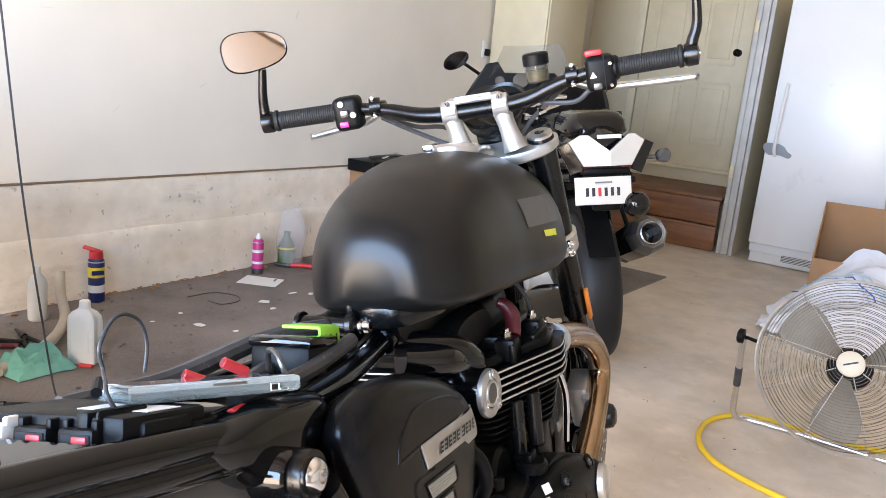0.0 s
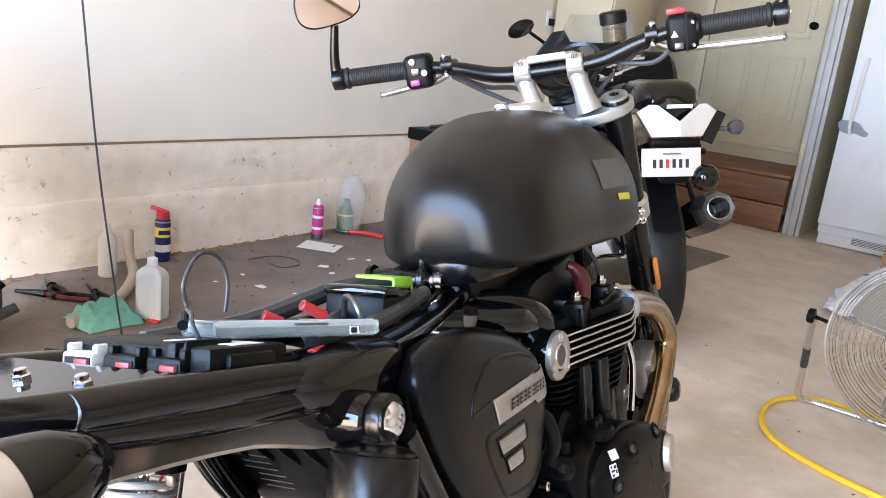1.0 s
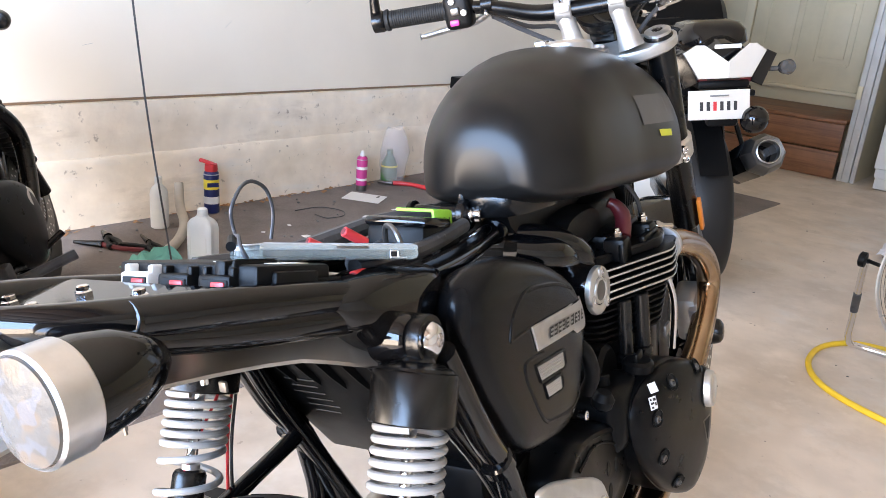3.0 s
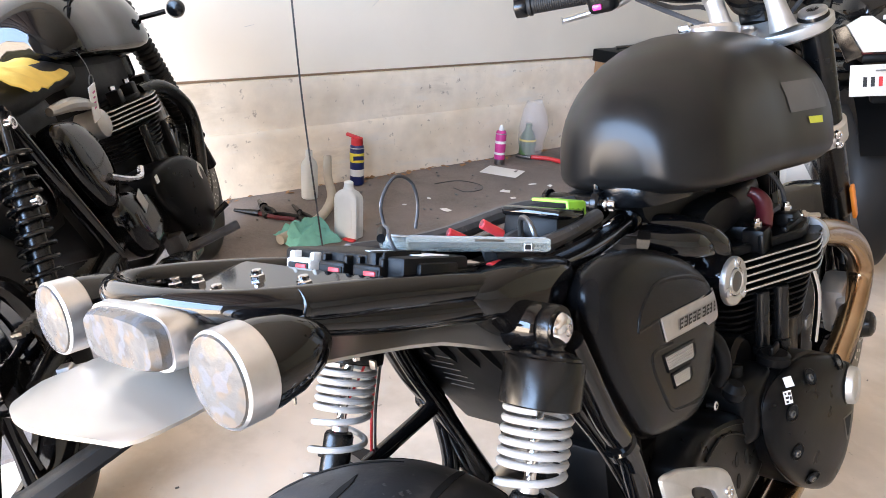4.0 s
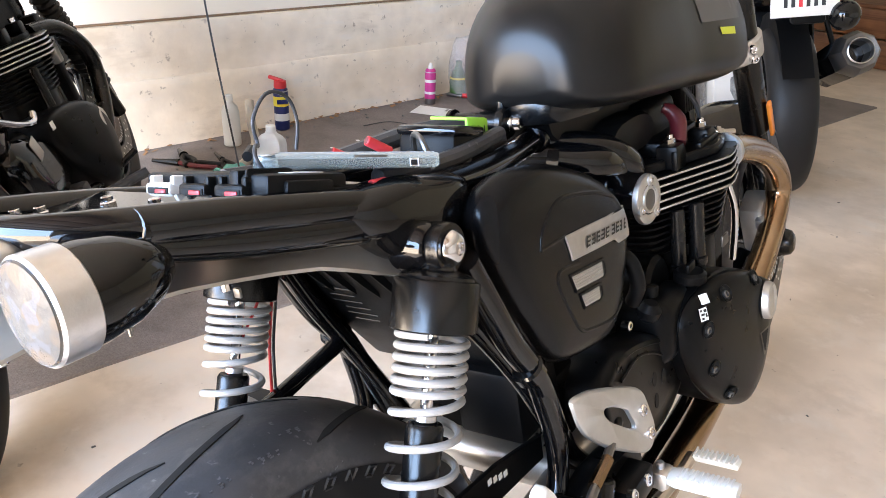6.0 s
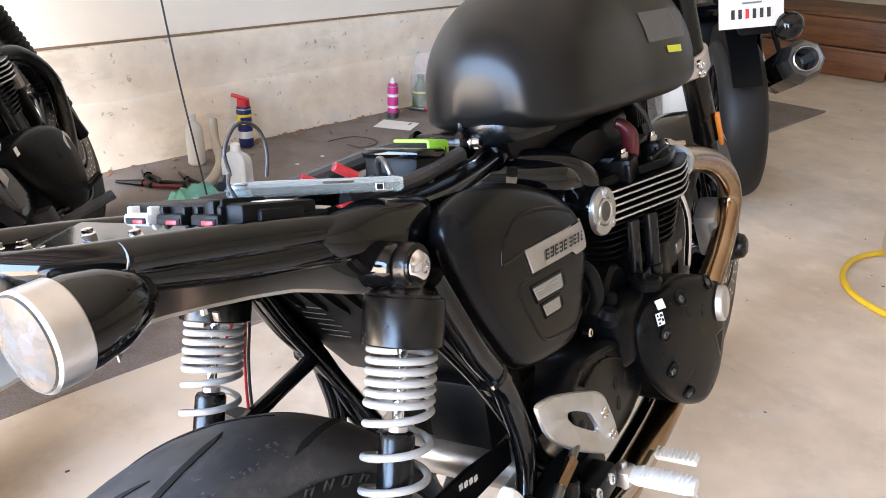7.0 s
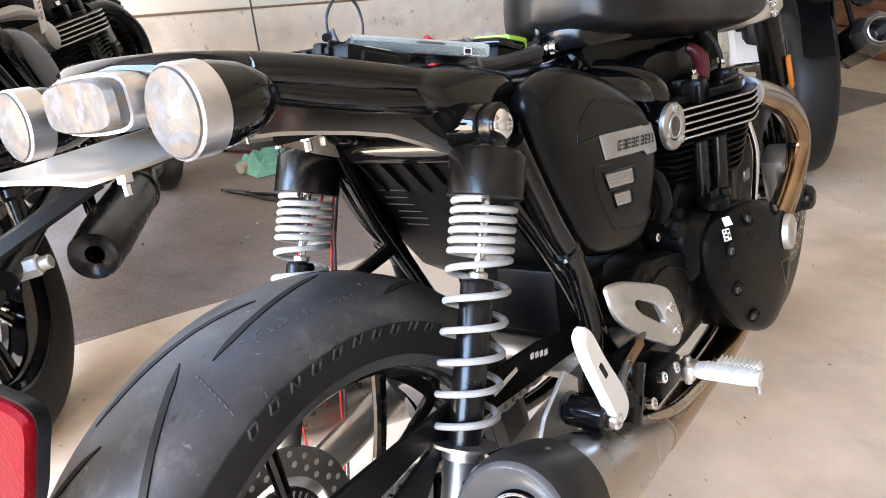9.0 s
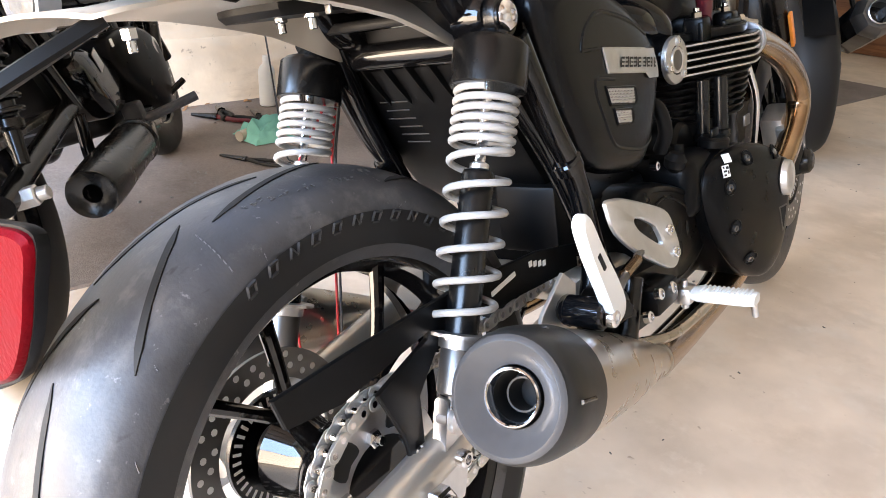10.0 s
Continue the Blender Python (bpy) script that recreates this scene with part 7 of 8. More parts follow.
# fork with rubber gaiters, bars, mirror
D2 = Vector((0, 0.42, -0.907))
for sx in (1, -1):
    a = Vector((sx * 0.10, 0.965, 0.98))
    l2 = part("fork_leg", tube([a, a + D2 * 0.74], 0.022, 16), SATIN, b2, "black fork leg")
    part("fork_gaiter", lathe([(0.10 + 0.009 * i, 0.036 if i % 2 else 0.028) for i in range(58)], a, D2, 20), GRIP, l2, "ribbed black rubber gaiter")
    part("fork_reflector", rod(a + D2 * 0.47 + Vector((sx * 0.024, 0, 0)), a + D2 * 0.53 + Vector((sx * 0.028, 0, 0)), 0.014), ORANGE, l2)
ff2 = []
for i in range(19):
    a = radians(-60 + 130 * i / 18)
    ff2.append([Vector((0.06 * u, 1.235 - (0.330 - 0.03 * u ** 4) * math.sin(a), 0.31 + (0.330 - 0.03 * u ** 4) * math.cos(a))) for u in [-1 + 0.2 * k for k in range(11)]])
part("front_fender", rings(ff2, closed=False, cap=False), GLOSS, b2)
part("headlight", lathe([(0, 0.04), (0.03, 0.075), (0.09, 0.09), (0.11, 0.09), (0.12, 0.05), (0.122, 0)], (0, 1.02, 0.93), (0, 1, 0), 28), GLOSS, b2)
hb2 = part("handlebar", tube([(0.36, 0.80, 1.02), (0.22, 0.86, 1.04), (0.10, 0.93, 1.02), (-0.10, 0.93, 1.02), (-0.22, 0.86, 1.04), (-0.36, 0.80, 1.02)], 0.012, 12, 5), SATIN, b2)
for sx in (1, -1):
    part("grip", rod((sx * 0.36, 0.80, 1.02), (sx * 0.25, 0.848, 1.036), 0.017), GRIP, hb2)
    part("mirror_stem", tube([(sx * 0.24, 0.85, 1.04), (sx * 0.30, 0.87, 1.09), (sx * 0.36, 0.88, 1.11)], 0.006, 8, 4), SATIN, hb2)
part("reservoir", lathe([(0, 0.02), (0.02, 0.022), (0.03, 0.02), (0.032, 0)], (0.20, 0.87, 1.05), (0, 0, 1), 20), PLASTIC, hb2)
part("indicator", join(tube([(0.05, 1.03, 0.84), (0.21, 1.05, 0.838)], 0.008, 10), lathe([(0, 0.012), (0.012, 0.024), (0.035, 0.028), (0.05, 0.022), (0.055, 0)], (0.240, 1.09, 0.838), (0, -1, 0), 20)), SATIN, b2, "black front turn signal on a stalk")
# tail: mudguard, plate bracket, red reflector
rf = []
for i in range(23):
    a = radians(-25 + 120 * i / 22)
    rf.append([Vector((0.085 * u, RAX - (0.345 - 0.03 * u ** 4) * math.sin(a), RAZ + 0.03 + (0.345 - 0.03 * u ** 4) * math.cos(a))) for u in [-1 + 0.2 * k for k in range(11)]])
part("rear_fender", rings(rf + [[p + (Vector((0, RAX, RAZ)) - p).normalized() * 0.003 for p in row] for row in rf[::-1]], closed=False, cap=False), GLOSS, b2, "gloss black rear mudguard")
br = part("plate_bracket", join(box((0.17, 0.006, 0.30), (0.0, -0.50, 0.36), 0.02), box((0.03, 0.25, 0.02), (0.0, -0.40, 0.50), 0.004)), PLASTIC, b2, "black plate bracket")
part("bracket_bolt", bolt((0.085, -0.495, 0.45), (0, -1, 0), 0.008, 0.012), RUBBER, br)
part("footpeg", join(tube([(0.16, 0.53, 0.265), (0.20, 0.55, 0.262), (0.31, 0.60, 0.272)], 0.013, 10, 3), box((0.05, 0.05, 0.05), (0.16, 0.52, 0.29), 0.01)), RUBBER, b2, "black rubber footpeg")
part("brake_pedal", tube([(0.165, 0.56, 0.28), (0.19, 0.68, 0.27), (0.26, 0.74, 0.30)], 0.009, 10, 4), SATIN, b2)
tg = thing("price_tag", BK2 @ pose(0.145, 0.43, 0.700, 0, 17, 0), "pale paper tag hanging from the seat by a wire", "tag")
part("tag", box((0.003, 0.042, 0.085), (0.005, 0, -0.005), 0.001, rot=(8, 0, 0)), PAPER, tg)
part("tag_print", join(*[box((0.0006, 0.016 - 0.004 * (i % 2), 0.004), (0.0068, 0.0, 0.02 - 0.012 * i), rot=(8, 0, 0)) for i in range(4)]), PINK, tg)
part("ring", tube([Vector((0.004, 0.014 * math.cos(a), 0.045 + 0.014 * math.sin(a))) for a in [2 * math.pi * k / 20 for k in range(20)]], 0.0014, 6, loop=True), DARKSTEEL, tg)
part("wire", tube([(0.004, 0.0, 0.058), (0.0, -0.01, 0.085), (-0.012, -0.02, 0.112)], 0.001, 6, 3), DARKSTEEL, tg)

# ---- the white and black sports bike ahead ----
BK3 = pose(-1.05, 3.20, 0.0, 0, 0, 35) @ pose(0, 0, 0, 0, -8, 0) @ pose(0.03, 0, 0)
part("side_trim", tube([(0.120, 0.26, 0.715), (0.135, 0.34, 0.712), (0.140, 0.44, 0.690)], lambda t: 0.010 + 0.006 * math.sin(math.pi * t), 10, 5), CASTALU, b2)
part("inner_mudguard", pillow(smooth_outline([(0.12, 0.72), (0.23, 0.62), (0.27, 0.42), (0.22, 0.40), (0.16, 0.52), (0.08, 0.64)], 3), [(-0.10, 0.95), (-0.09, 1.0), (0.09, 1.0), (0.10, 0.95)]), PLASTIC, b2)
b3 = thing("motorcycle", BK3, "white and black sports motorcycle with a tall screen", "motorcycle")
rear3, RB3 = wheel(b3, (0, 0, 0.315), 0.315, 0.095, "rear_wheel", "fat black rear tyre", spokes=5)
front3, FB3 = wheel(b3, (0, 1.40, 0.30), 0.30, 0.06, "front_wheel", "black front tyre", spokes=5)
for w_ in (rear3, front3):
    w_.data.materials[0] = BAND
tl3 = []
for i in range(21):
    t = i / 20
    y = -0.40 + 0.60 * t
    w = 0.075 + 0.085 * t ** 0.7
    z0, z1 = 0.845 - 0.03 * t, 0.945 + 0.05 * math.sin(math.pi * (0.15 + 0.75 * t))
    tl3.append([(w * c, y + (0.05 * abs(c) if t < 0.2 else 0), z0 if s < 0 else z1 - (z1 - z0) * 0.45 * abs(c) ** 2) for c, s in ((-0.6, -1), (-1, -1), (-1, 1), (-0.6, 1), (-0.25, 1), (0, 1), (0.25, 1), (0.6, 1), (1, 1), (1, -1), (0.6, -1))])
part("tail_fairing", rings(tl3), GLOSS, b3, "gloss black tail fairing")


def tail_panel(points, y0, y1, sweep):
    """A panel that folds back from the tail's centre line."""
    bm = plate(points, y0, y1, "y", 0.003)
    for v in bm.verts:
        v.co.y += sweep * abs(v.co.x)
    return bm


for sx in (1, -1):
    part("tail_wing", tail_panel([(0.0, 0.908), (sx * 0.070, 0.962), (sx * 0.096, 0.962), (sx * 0.134, 0.936), (sx * 0.085, 0.852), (0.0, 0.856)], -0.425, -0.405, 0.45), KWHITE, b3, "white swept tail panel")
    part("tail_edge", tail_panel([(sx * 0.137, 0.938), (sx * 0.172, 0.922), (sx * 0.125, 0.820), (sx * 0.085, 0.838), (sx * 0.088, 0.850)], -0.420, -0.39, 0.45), GLOSS, b3)
    part("indicator", join(rod((sx * 0.14, -0.33, 0.872), (sx * 0.18, -0.335, 0.872), 0.008), lathe([(0, 0.010), (0.015, 0.022), (0.045, 0.026), (0.06, 0.018), (0.063, 0)], (sx * 0.20, -0.30, 0.872), (sx * 0.25, -1, 0.1), 16)), LENS, b3, "clear turn signal")
part("name_mark", box((0.085, 0.004, 0.013), (0, -0.405, 0.957), 0.001), WHITEP, b3)
part("tail_light", tail_panel([(-0.10, 0.835), (0.10, 0.835), (0.09, 0.852), (-0.09, 0.852)], -0.40, -0.37, 0.4), DKRED, b3, "dark red tail lamp strip")
part("under_tail", box((0.17, 0.20, 0.03), (0, -0.27, 0.83), 0.01), PLASTIC, b3)
part("seat", pillow(smooth_outline([(-0.13, 0.15), (0.13, 0.15), (0.15, 0.45), (0.08, 0.62), (-0.08, 0.62), (-0.15, 0.45)], 4), [(0.78, 0.9), (0.80, 1.0), (0.85, 0.98), (0.868, 0.8)], "z"), GRIP, b3, "black stepped seat")
part("pillion_seat", pillow(smooth_outline([(-0.09, -0.25), (0.09, -0.25), (0.12, 0.0), (0.10, 0.16), (-0.10, 0.16), (-0.12, 0.0)], 4), [(0.945, 0.9), (0.96, 1.0), (1.00, 0.95), (1.025, 0.78), (1.034, 0.5)], "z"), GLOSS, b3, "gloss black seat cowl", sharp=70)
part("fuel_tank", moved(rings([[p.copy() for p in row] for row in dense]), pose(0, 0.02, 0.01)), GLOSS, b3, "gloss black fuel tank")
part("fairing", pillow(smooth_outline([(0.55, 0.60), (0.62, 0.80), (0.85, 0.93), (1.10, 1.02), (1.32, 0.90), (1.40, 0.72), (1.15, 0.52), (0.95, 0.32), (0.65, 0.30)], 4), [(-0.21, 0.80), (-0.19, 0.97), (-0.10, 1.0), (0.10, 1.0), (0.19, 0.97), (0.21, 0.80)]), GLOSS, b3, "black side fairing")
part("nose_panel", pillow(smooth_outline([(0.90, 0.88), (1.02, 1.07), (1.20, 1.13), (1.40, 0.98), (1.20, 0.82)], 4), [(-0.30, 0.7), (-0.27, 0.95), (-0.15, 1.0), (0.15, 1.0), (0.27, 0.95), (0.30, 0.7)]), PLASTIC, b3)
sc3 = []
for i in range(11):
    t = i / 10
    sc3.append([Vector((0.26 * u * (1 - 0.45 * t) - 0.11, 1.26 - 0.20 * t - 0.14 * u * u, 1.08 + 0.245 * t)) for u in [-1 + 0.2 * k for k in range(11)]])
part("windscreen", rings(sc3, closed=False, cap=False), SCREEN, b3, "clear smoked windscreen")
for sx in (-1,):
    ms = part("mirror_stem", tube([(sx * 0.22, 1.20, 1.08), (sx * 0.34, 1.15, 1.17), (sx * 0.45, 1.11, 1.25)], 0.009, 10, 4), PLASTIC, b3)
    msh = part("mirror_shell", moved(lathe([(-0.03, 0.02), (-0.02, 0.045), (0, 0.052), (0.006, 0.050)], (0, 0, 0), (0, -1, 0), 28), pose(sx * 0.495, 1.10, 1.268, 24, 22 * sx, -15 * sx) @ Matrix.Diagonal((1.45, 1, 0.85, 1))), PLASTIC, b3, "black mirror housing")
    part("mirror_glass", moved(lathe([(0.004, 0.047), (0.0065, 0.047)], (0, 0, 0), (0, -1, 0), 28), pose(sx * 0.495, 1.10, 1.268, 24, 22 * sx, -15 * sx) @ Matrix.Diagonal((1.45, 1, 0.85, 1))), GLASS, msh)
part("cockpit_fairing", pillow([(-0.47, 1.065), (-0.41, 1.15), (-0.335, 1.245), (-0.275, 1.252), (-0.245, 1.195), (-0.12, 1.185), (0.02, 1.180), (0.10, 1.10), (0.16, 1.00), (-0.05, 0.95), (-0.34, 0.98)], [(1.05, 0.96), (1.06, 1.0), (1.16, 0.98), (1.24, 0.80), (1.27, 0.5)], "y"), PLASTIC, b3, "matt black cockpit fairing")
part("instrument", join(lathe([(0, 0.036), (0.012, 0.042), (0.020, 0.040), (0.021, 0.034), (0.018, 0.0)], (-0.16, 1.045, 1.145), (0, -1, 0.35), 28), lathe([(0, 0.022), (0.010, 0.027), (0.014, 0.022), (0.012, 0.0)], (-0.27, 1.045, 1.15), (0, -1, 0.35), 20)), DARKSTEEL, b3, "round black-faced dials")
part("clip_on_bar", join(tube([(-0.34, 0.90, 0.96), (-0.15, 1.0, 0.97), (0.15, 1.0, 0.97), (0.34, 0.90, 0.96)], 0.013, 10, 4), box((0.2, 0.12, 0.05), (0, 1.02, 1.0), 0.02)), SATIN, b3)
part("plate_hanger", join(box((0.10, 0.05, 0.12), (0, -0.36, 0.75), 0.01), box((0.20, 0.03, 0.02), (0.0, -0.37, 0.80), 0.005)), PLASTIC, b3)
lp = part("number_plate", box((0.200, 0.003, 0.098), (-0.018, -0.392, 0.766), 0.0012, rot=(-12, 0, 0)), KWHITE, b3, "white number plate with dark bars")
for i in range(6):
    part("plate_bar", box((0.011, 0.002, 0.030), (-0.074 + 0.022 * i, -0.3945, 0.762), rot=(-12, 0, 0)), RED if i in (2,) else DARKLET, lp)
part("plate_line", box((0.06, 0.002, 0.005), (-0.018, -0.4005, 0.797), rot=(-12, 0, 0)), LETTER, lp)
part("rear_lamp", lathe([(0, 0.02), (0.02, 0.042), (0.045, 0.047), (0.066, 0.042), (0.082, 0.028), (0.088, 0.012), (0.089, 0)], (0.10, -0.35, 0.712), (0, -1, 0), 24), GLOSS, b3, "round dark rear lamp")
MO, MA = (0.185, 0.30, 0.385), (0.10, -0.93, 0.36)
m3 = part("muffler", lathe([(0, 0.03), (0.05, 0.058), (0.10, 0.074), (0.34, 0.080), (0.37, 0.078)], MO, MA, 8), GLOSS, b3, "short angular black silencer with bright tip")
part("end_piece", lathe([(0.36, 0.079), (0.375, 0.082), (0.42, 0.076), (0.445, 0.062), (0.44, 0.046), (0.40, 0.040), (0.34, 0.038), (0.34, 0)], MO, MA, 8), DARKSTEEL, m3, "brushed angular end piece")
part("tip_ring", lathe([(0.425, 0.040), (0.449, 0.046), (0.452, 0.042)], MO, MA, 28, wrap=True), ALU, m3)
part("silencer_strap", tube([(0.20, 0.16, 0.52), (0.16, 0.20, 0.66), (0.13, 0.24, 0.74)], 0.010, 10, 3), PLASTIC, m3)
part("belly_fairing", pillow(smooth_outline([(0.40, 0.26), (0.46, 0.42), (0.70, 0.50), (0.98, 0.44), (1.04, 0.26), (0.90, 0.14), (0.58, 0.13)], 4), [(-0.222, 0.88), (-0.20, 0.98), (-0.10, 1.0), (0.10, 1.0), (0.20, 0.98), (0.222, 0.88)]), KWHITE, b3, "white belly fairing")
part("swing_arm", join(box((0.03, 0.55, 0.07), (0.12, 0.24, 0.33), 0.012), box((0.03, 0.55, 0.07), (-0.12, 0.24, 0.33), 0.012)), SATIN, b3)
part("tyre_hugger", pillow(smooth_outline([(-0.30, 0.50), (-0.1, 0.66), (0.2, 0.64), (0.35, 0.45), (0.2, 0.58), (-0.1, 0.61)], 3), [(-0.05, 1), (0.05, 1)]), PLASTIC, b3)
part("engine", box((0.34, 0.5, 0.42), (0, 0.72, 0.42), 0.05), CASE, b3)
part("subframe", join(tube([(0.10, -0.25, 0.80), (0.12, 0.2, 0.74), (0.13, 0.5, 0.62)], 0.018), tube([(-0.10, -0.25, 0.80), (-0.12, 0.2, 0.74), (-0.13, 0.5, 0.62)], 0.018), tube([(0.16, 0.32, 0.46), (0.14, 0.30, 0.62), (0.12, 0.2, 0.74)], 0.012)), SATIN, b3)
part("side_stand", tube([(-0.15, 0.62, 0.25), (-0.25, 0.58, 0.037)], 0.012), SATIN, b3)

# ---- things along the wall ----


def bottle(name, at, r, h, mat, label, cap=None, turn=0.0):
    """A shouldered bottle: body, neck and cap."""
    t = thing(name, pose(*at, 0, 0, turn), label, "bottle")
    part("body", lathe([(0, r * 0.9), (0.004, r), (h * 0.66, r), (h * 0.76, r * 0.86), (h * 0.83, r * 0.5), (h * 0.87, r * 0.36), (h * 0.90, r * 0.36)], (0, 0, 0), (0, 0, 1), 28), mat, t)
    part("cap", lathe([(h * 0.88, r * 0.42), (h * 0.99, r * 0.40), (h, r * 0.34)], (0, 0, 0), (0, 0, 1), 20), cap or WHITEP, t)
    return t


bottle("spray_bottle", (-2.77, 1.79, 0.008), 0.037, 0.22, BOTTLE, "slim white plastic bottle by the concrete wall")
wb = thing("alcohol_bottle", pose(-2.26, 1.69, 0.008, 0, 0, 25), "square white plastic bottle on the carpet", "bottle")
part("body", pillow(smooth_outline([(-0.044, -0.03), (0.044, -0.03), (0.048, 0), (0.044, 0.03), (-0.044, 0.03), (-0.048, 0)], 4), [(0, 0.94), (0.006, 1.0), (0.15, 1.0), (0.17, 0.94), (0.185, 0.72), (0.195, 0.40), (0.20, 0.36)], "z"), BOTTLE, wb)
part("cap", lathe([(0.198, 0.019), (0.222, 0.018), (0.225, 0.015)], (0, 0, 0), (0, 0, 1), 20), WHITEP, wb)
part("label", box((0.07, 0.001, 0.075), (0, -0.0315, 0.085), 0), WHITEP, wb)
part("red_base", box((0.05, 0.02, 0.008), (0.03, -0.04, 0.004), 0.002), RED, wb)


def spray_can(at, r, h, body, cap, label, turn=0):
    t = thing("spray_can", pose(*at, 0, 0, turn), label, "spray can", "cans by the wall")
    part("body", lathe([(0, r * 0.88), (0.004, r), (h * 0.76, r), (h * 0.80, r * 0.93), (h * 0.84, r * 0.70)], (0, 0, 0), (0, 0, 1), 28), body, t)
    part("rim", lathe([(h * 0.755, r), (h * 0.757, r * 1.03), (h * 0.775, r * 1.03), (h * 0.777, r)], (0, 0, 0), (0, 0, 1), 28, wrap=True), ALU, t)
    return t


bl = spray_can((-2.85, 2.085, 0.008), 0.034, 0.235, BLUE, RED, "tall blue and yellow lubricant can with red cap", 20)
part("cap", join(lathe([(0.184, 0.026), (0.20, 0.029), (0.225, 0.027), (0.228, 0.0)], (0, 0, 0), (0, 0, 1), 20), box((0.07, 0.018, 0.016), (-0.015, -0.01, 0.233), 0.005, rot=(0, 14, 20))), RED, bl, "red flip nozzle")
part("label", lathe([(0.112, 0.0346), (0.157, 0.0346)], (0, 0, 0), (0, 0, 1), 28, cap=False), YLABEL, bl, "yellow label band")
part("label_mark", moved(box((0.05, 0.001, 0.02), (0, -0.0352, 0.135), 0), pose(0, 0, 0, 0, 0, 50)), BLUE, bl)
part("label_mark", lathe([(0.045, 0.0345), (0.078, 0.0345)], (0, 0, 0), (0, 0, 1), 28, cap=False), WHITEP, bl)
pk = spray_can((-2.80, 2.95, 0.008), 0.029, 0.22, PINK, WHITEP, "pink cleaner can with a white nozzle", 60)
part("nozzle", lathe([(0.18, 0.014), (0.195, 0.014), (0.205, 0.009), (0.212, 0.008)], (0, 0, 0), (0, 0, 1), 16), WHITEP, pk)
part("label_bar", lathe([(0.115, 0.0296), (0.130, 0.0296)], (0, 0, 0), (0, 0, 1), 28, cap=False), WHITEP, pk)
part("label_bar", lathe([(0.055, 0.0296), (0.068, 0.0296)], (0, 0, 0), (0, 0, 1), 28, cap=False), WHITEP, pk)
part("base_ring", lathe([(0.0, 0.0295), (0.03, 0.0297)], (0, 0, 0), (0, 0, 1), 28, cap=False), DARKSTEEL, pk)
gb = thing("oil_bottle", pose(-2.84, 3.19, 0.008), "green and yellow bottle in a clear plastic bag", "bottle")
part("body", lathe([(0, 0.04), (0.005, 0.046), (0.10, 0.046), (0.14, 0.03), (0.16, 0.018), (0.19, 0.018)], (0, 0, 0), (0, 0, 1), 24), GREENCAN, gb)
part("label", lathe([(0.095, 0.0465), (0.105, 0.0465)], (0, 0, 0), (0, 0, 1), 24, cap=False), YLABEL, gb)
BAG = material("clear_bag", (0.7, 0.66, 0.68), 0.2, alpha=0.28, bump=0.5, bump_scale=40)
part("bag", wobble(lathe([(0.0, 0.06), (0.10, 0.07), (0.18, 0.075), (0.26, 0.07), (0.31, 0.05)], (0.01, 0.02, 0), (0, 0, 1), 20, cap=False), 0.022, 14), BAG, gb, "crumpled clear bag")
pp_ = thing("paper_slip", pose(-2.665, 2.855, 0.0105, 0, 0, 28), "small white printed paper slip on the carpet", "paper")
part("sheet", wobble(box((0.20, 0.15, 0.001), (0, 0, 0.001), 0), 0.0008, 6), PAPER, pp_)
part("print", join(*[box((0.012, 0.02, 0.0006), (0.06, 0.03 + 0.02 * k, 0.0025)) for k in range(2)]), LETTER, pp_)
rd = thing("red_tool", pose(-2.70, 3.22, 0.02, 0, 0, 25), "red and black hand tool lying flat", "tool")
part("handle", tube([(-0.10, 0.0, 0.0), (0, 0.012, 0.004), (0.10, 0.0, 0.0)], 0.012, 10, 4), RED, rd)
part("jaw", box((0.09, 0.05, 0.016), (-0.14, 0.0, 0.0), 0.005), DARKSTEEL, rd)
wl = thing("wire_offcut", pose(-2.56, 2.49, 0.012), "thin black wire offcut curled on the carpet", "wire")
part("wire", tube([(-0.10, -0.08, 0), (-0.08, 0.05, 0.002), (0.02, 0.10, 0.003), (0.09, 0.06, 0.002), (0.08, -0.03, 0.001), (0.0, -0.04, 0)], 0.0025, 6, 6), RUBBER, wl)
random.seed(5)
for i, (x, y, w, d) in enumerate(((-2.32, 2.22, 0.05, 0.03), (-2.40, 2.64, 0.05, 0.035), (-2.30, 2.60, 0.03, 0.02), (-2.36, 2.90, 0.035, 0.02), (-2.49, 2.25, 0.02, 0.015), (-2.17, 2.28, 0.02, 0.02), (-2.47, 2.10, 0.02, 0.01), (-2.42, 2.84, 0.05, 0.012), (-2.1, 2.4, 0.015, 0.012), (-2.0, 2.2, 0.02, 0.01), (-1.95, 2.55, 0.02, 0.012), (-2.2, 3.05, 0.02, 0.012))):
    sc_ = thing("scrap", pose(x, y, 0.0105, 0, 0, 37 * i), "torn pale paper scrap on the carpet", "scrap", "scraps on the carpet")
    part("scrap", wobble(plate([(-w / 2, -d / 2), (0, -d / 2 - 0.003), (w / 2, -d / 3), (w / 2.4, d / 2), (-w / 3, d / 2.2)], 0, 0.002, "z", 0.0003), 0.001, 20, i), PAPER, sc_)
crumbs = []
for i in range(240):
    x, y = random.uniform(-2.9, -1.5), random.uniform(0.6, 4.6)
    r = random.uniform(0.002, 0.006)
    crumbs.append(box((r * 2, r * 1.4, r), (x, y, 0.009 + r / 2), 0, rot=(0, 0, random.uniform(0, 180))))
tagged(part("debris", join(*crumbs), LETTER), "fine pale crumbs scattered on the carpet", "debris", kind="stuff")
dirt = []
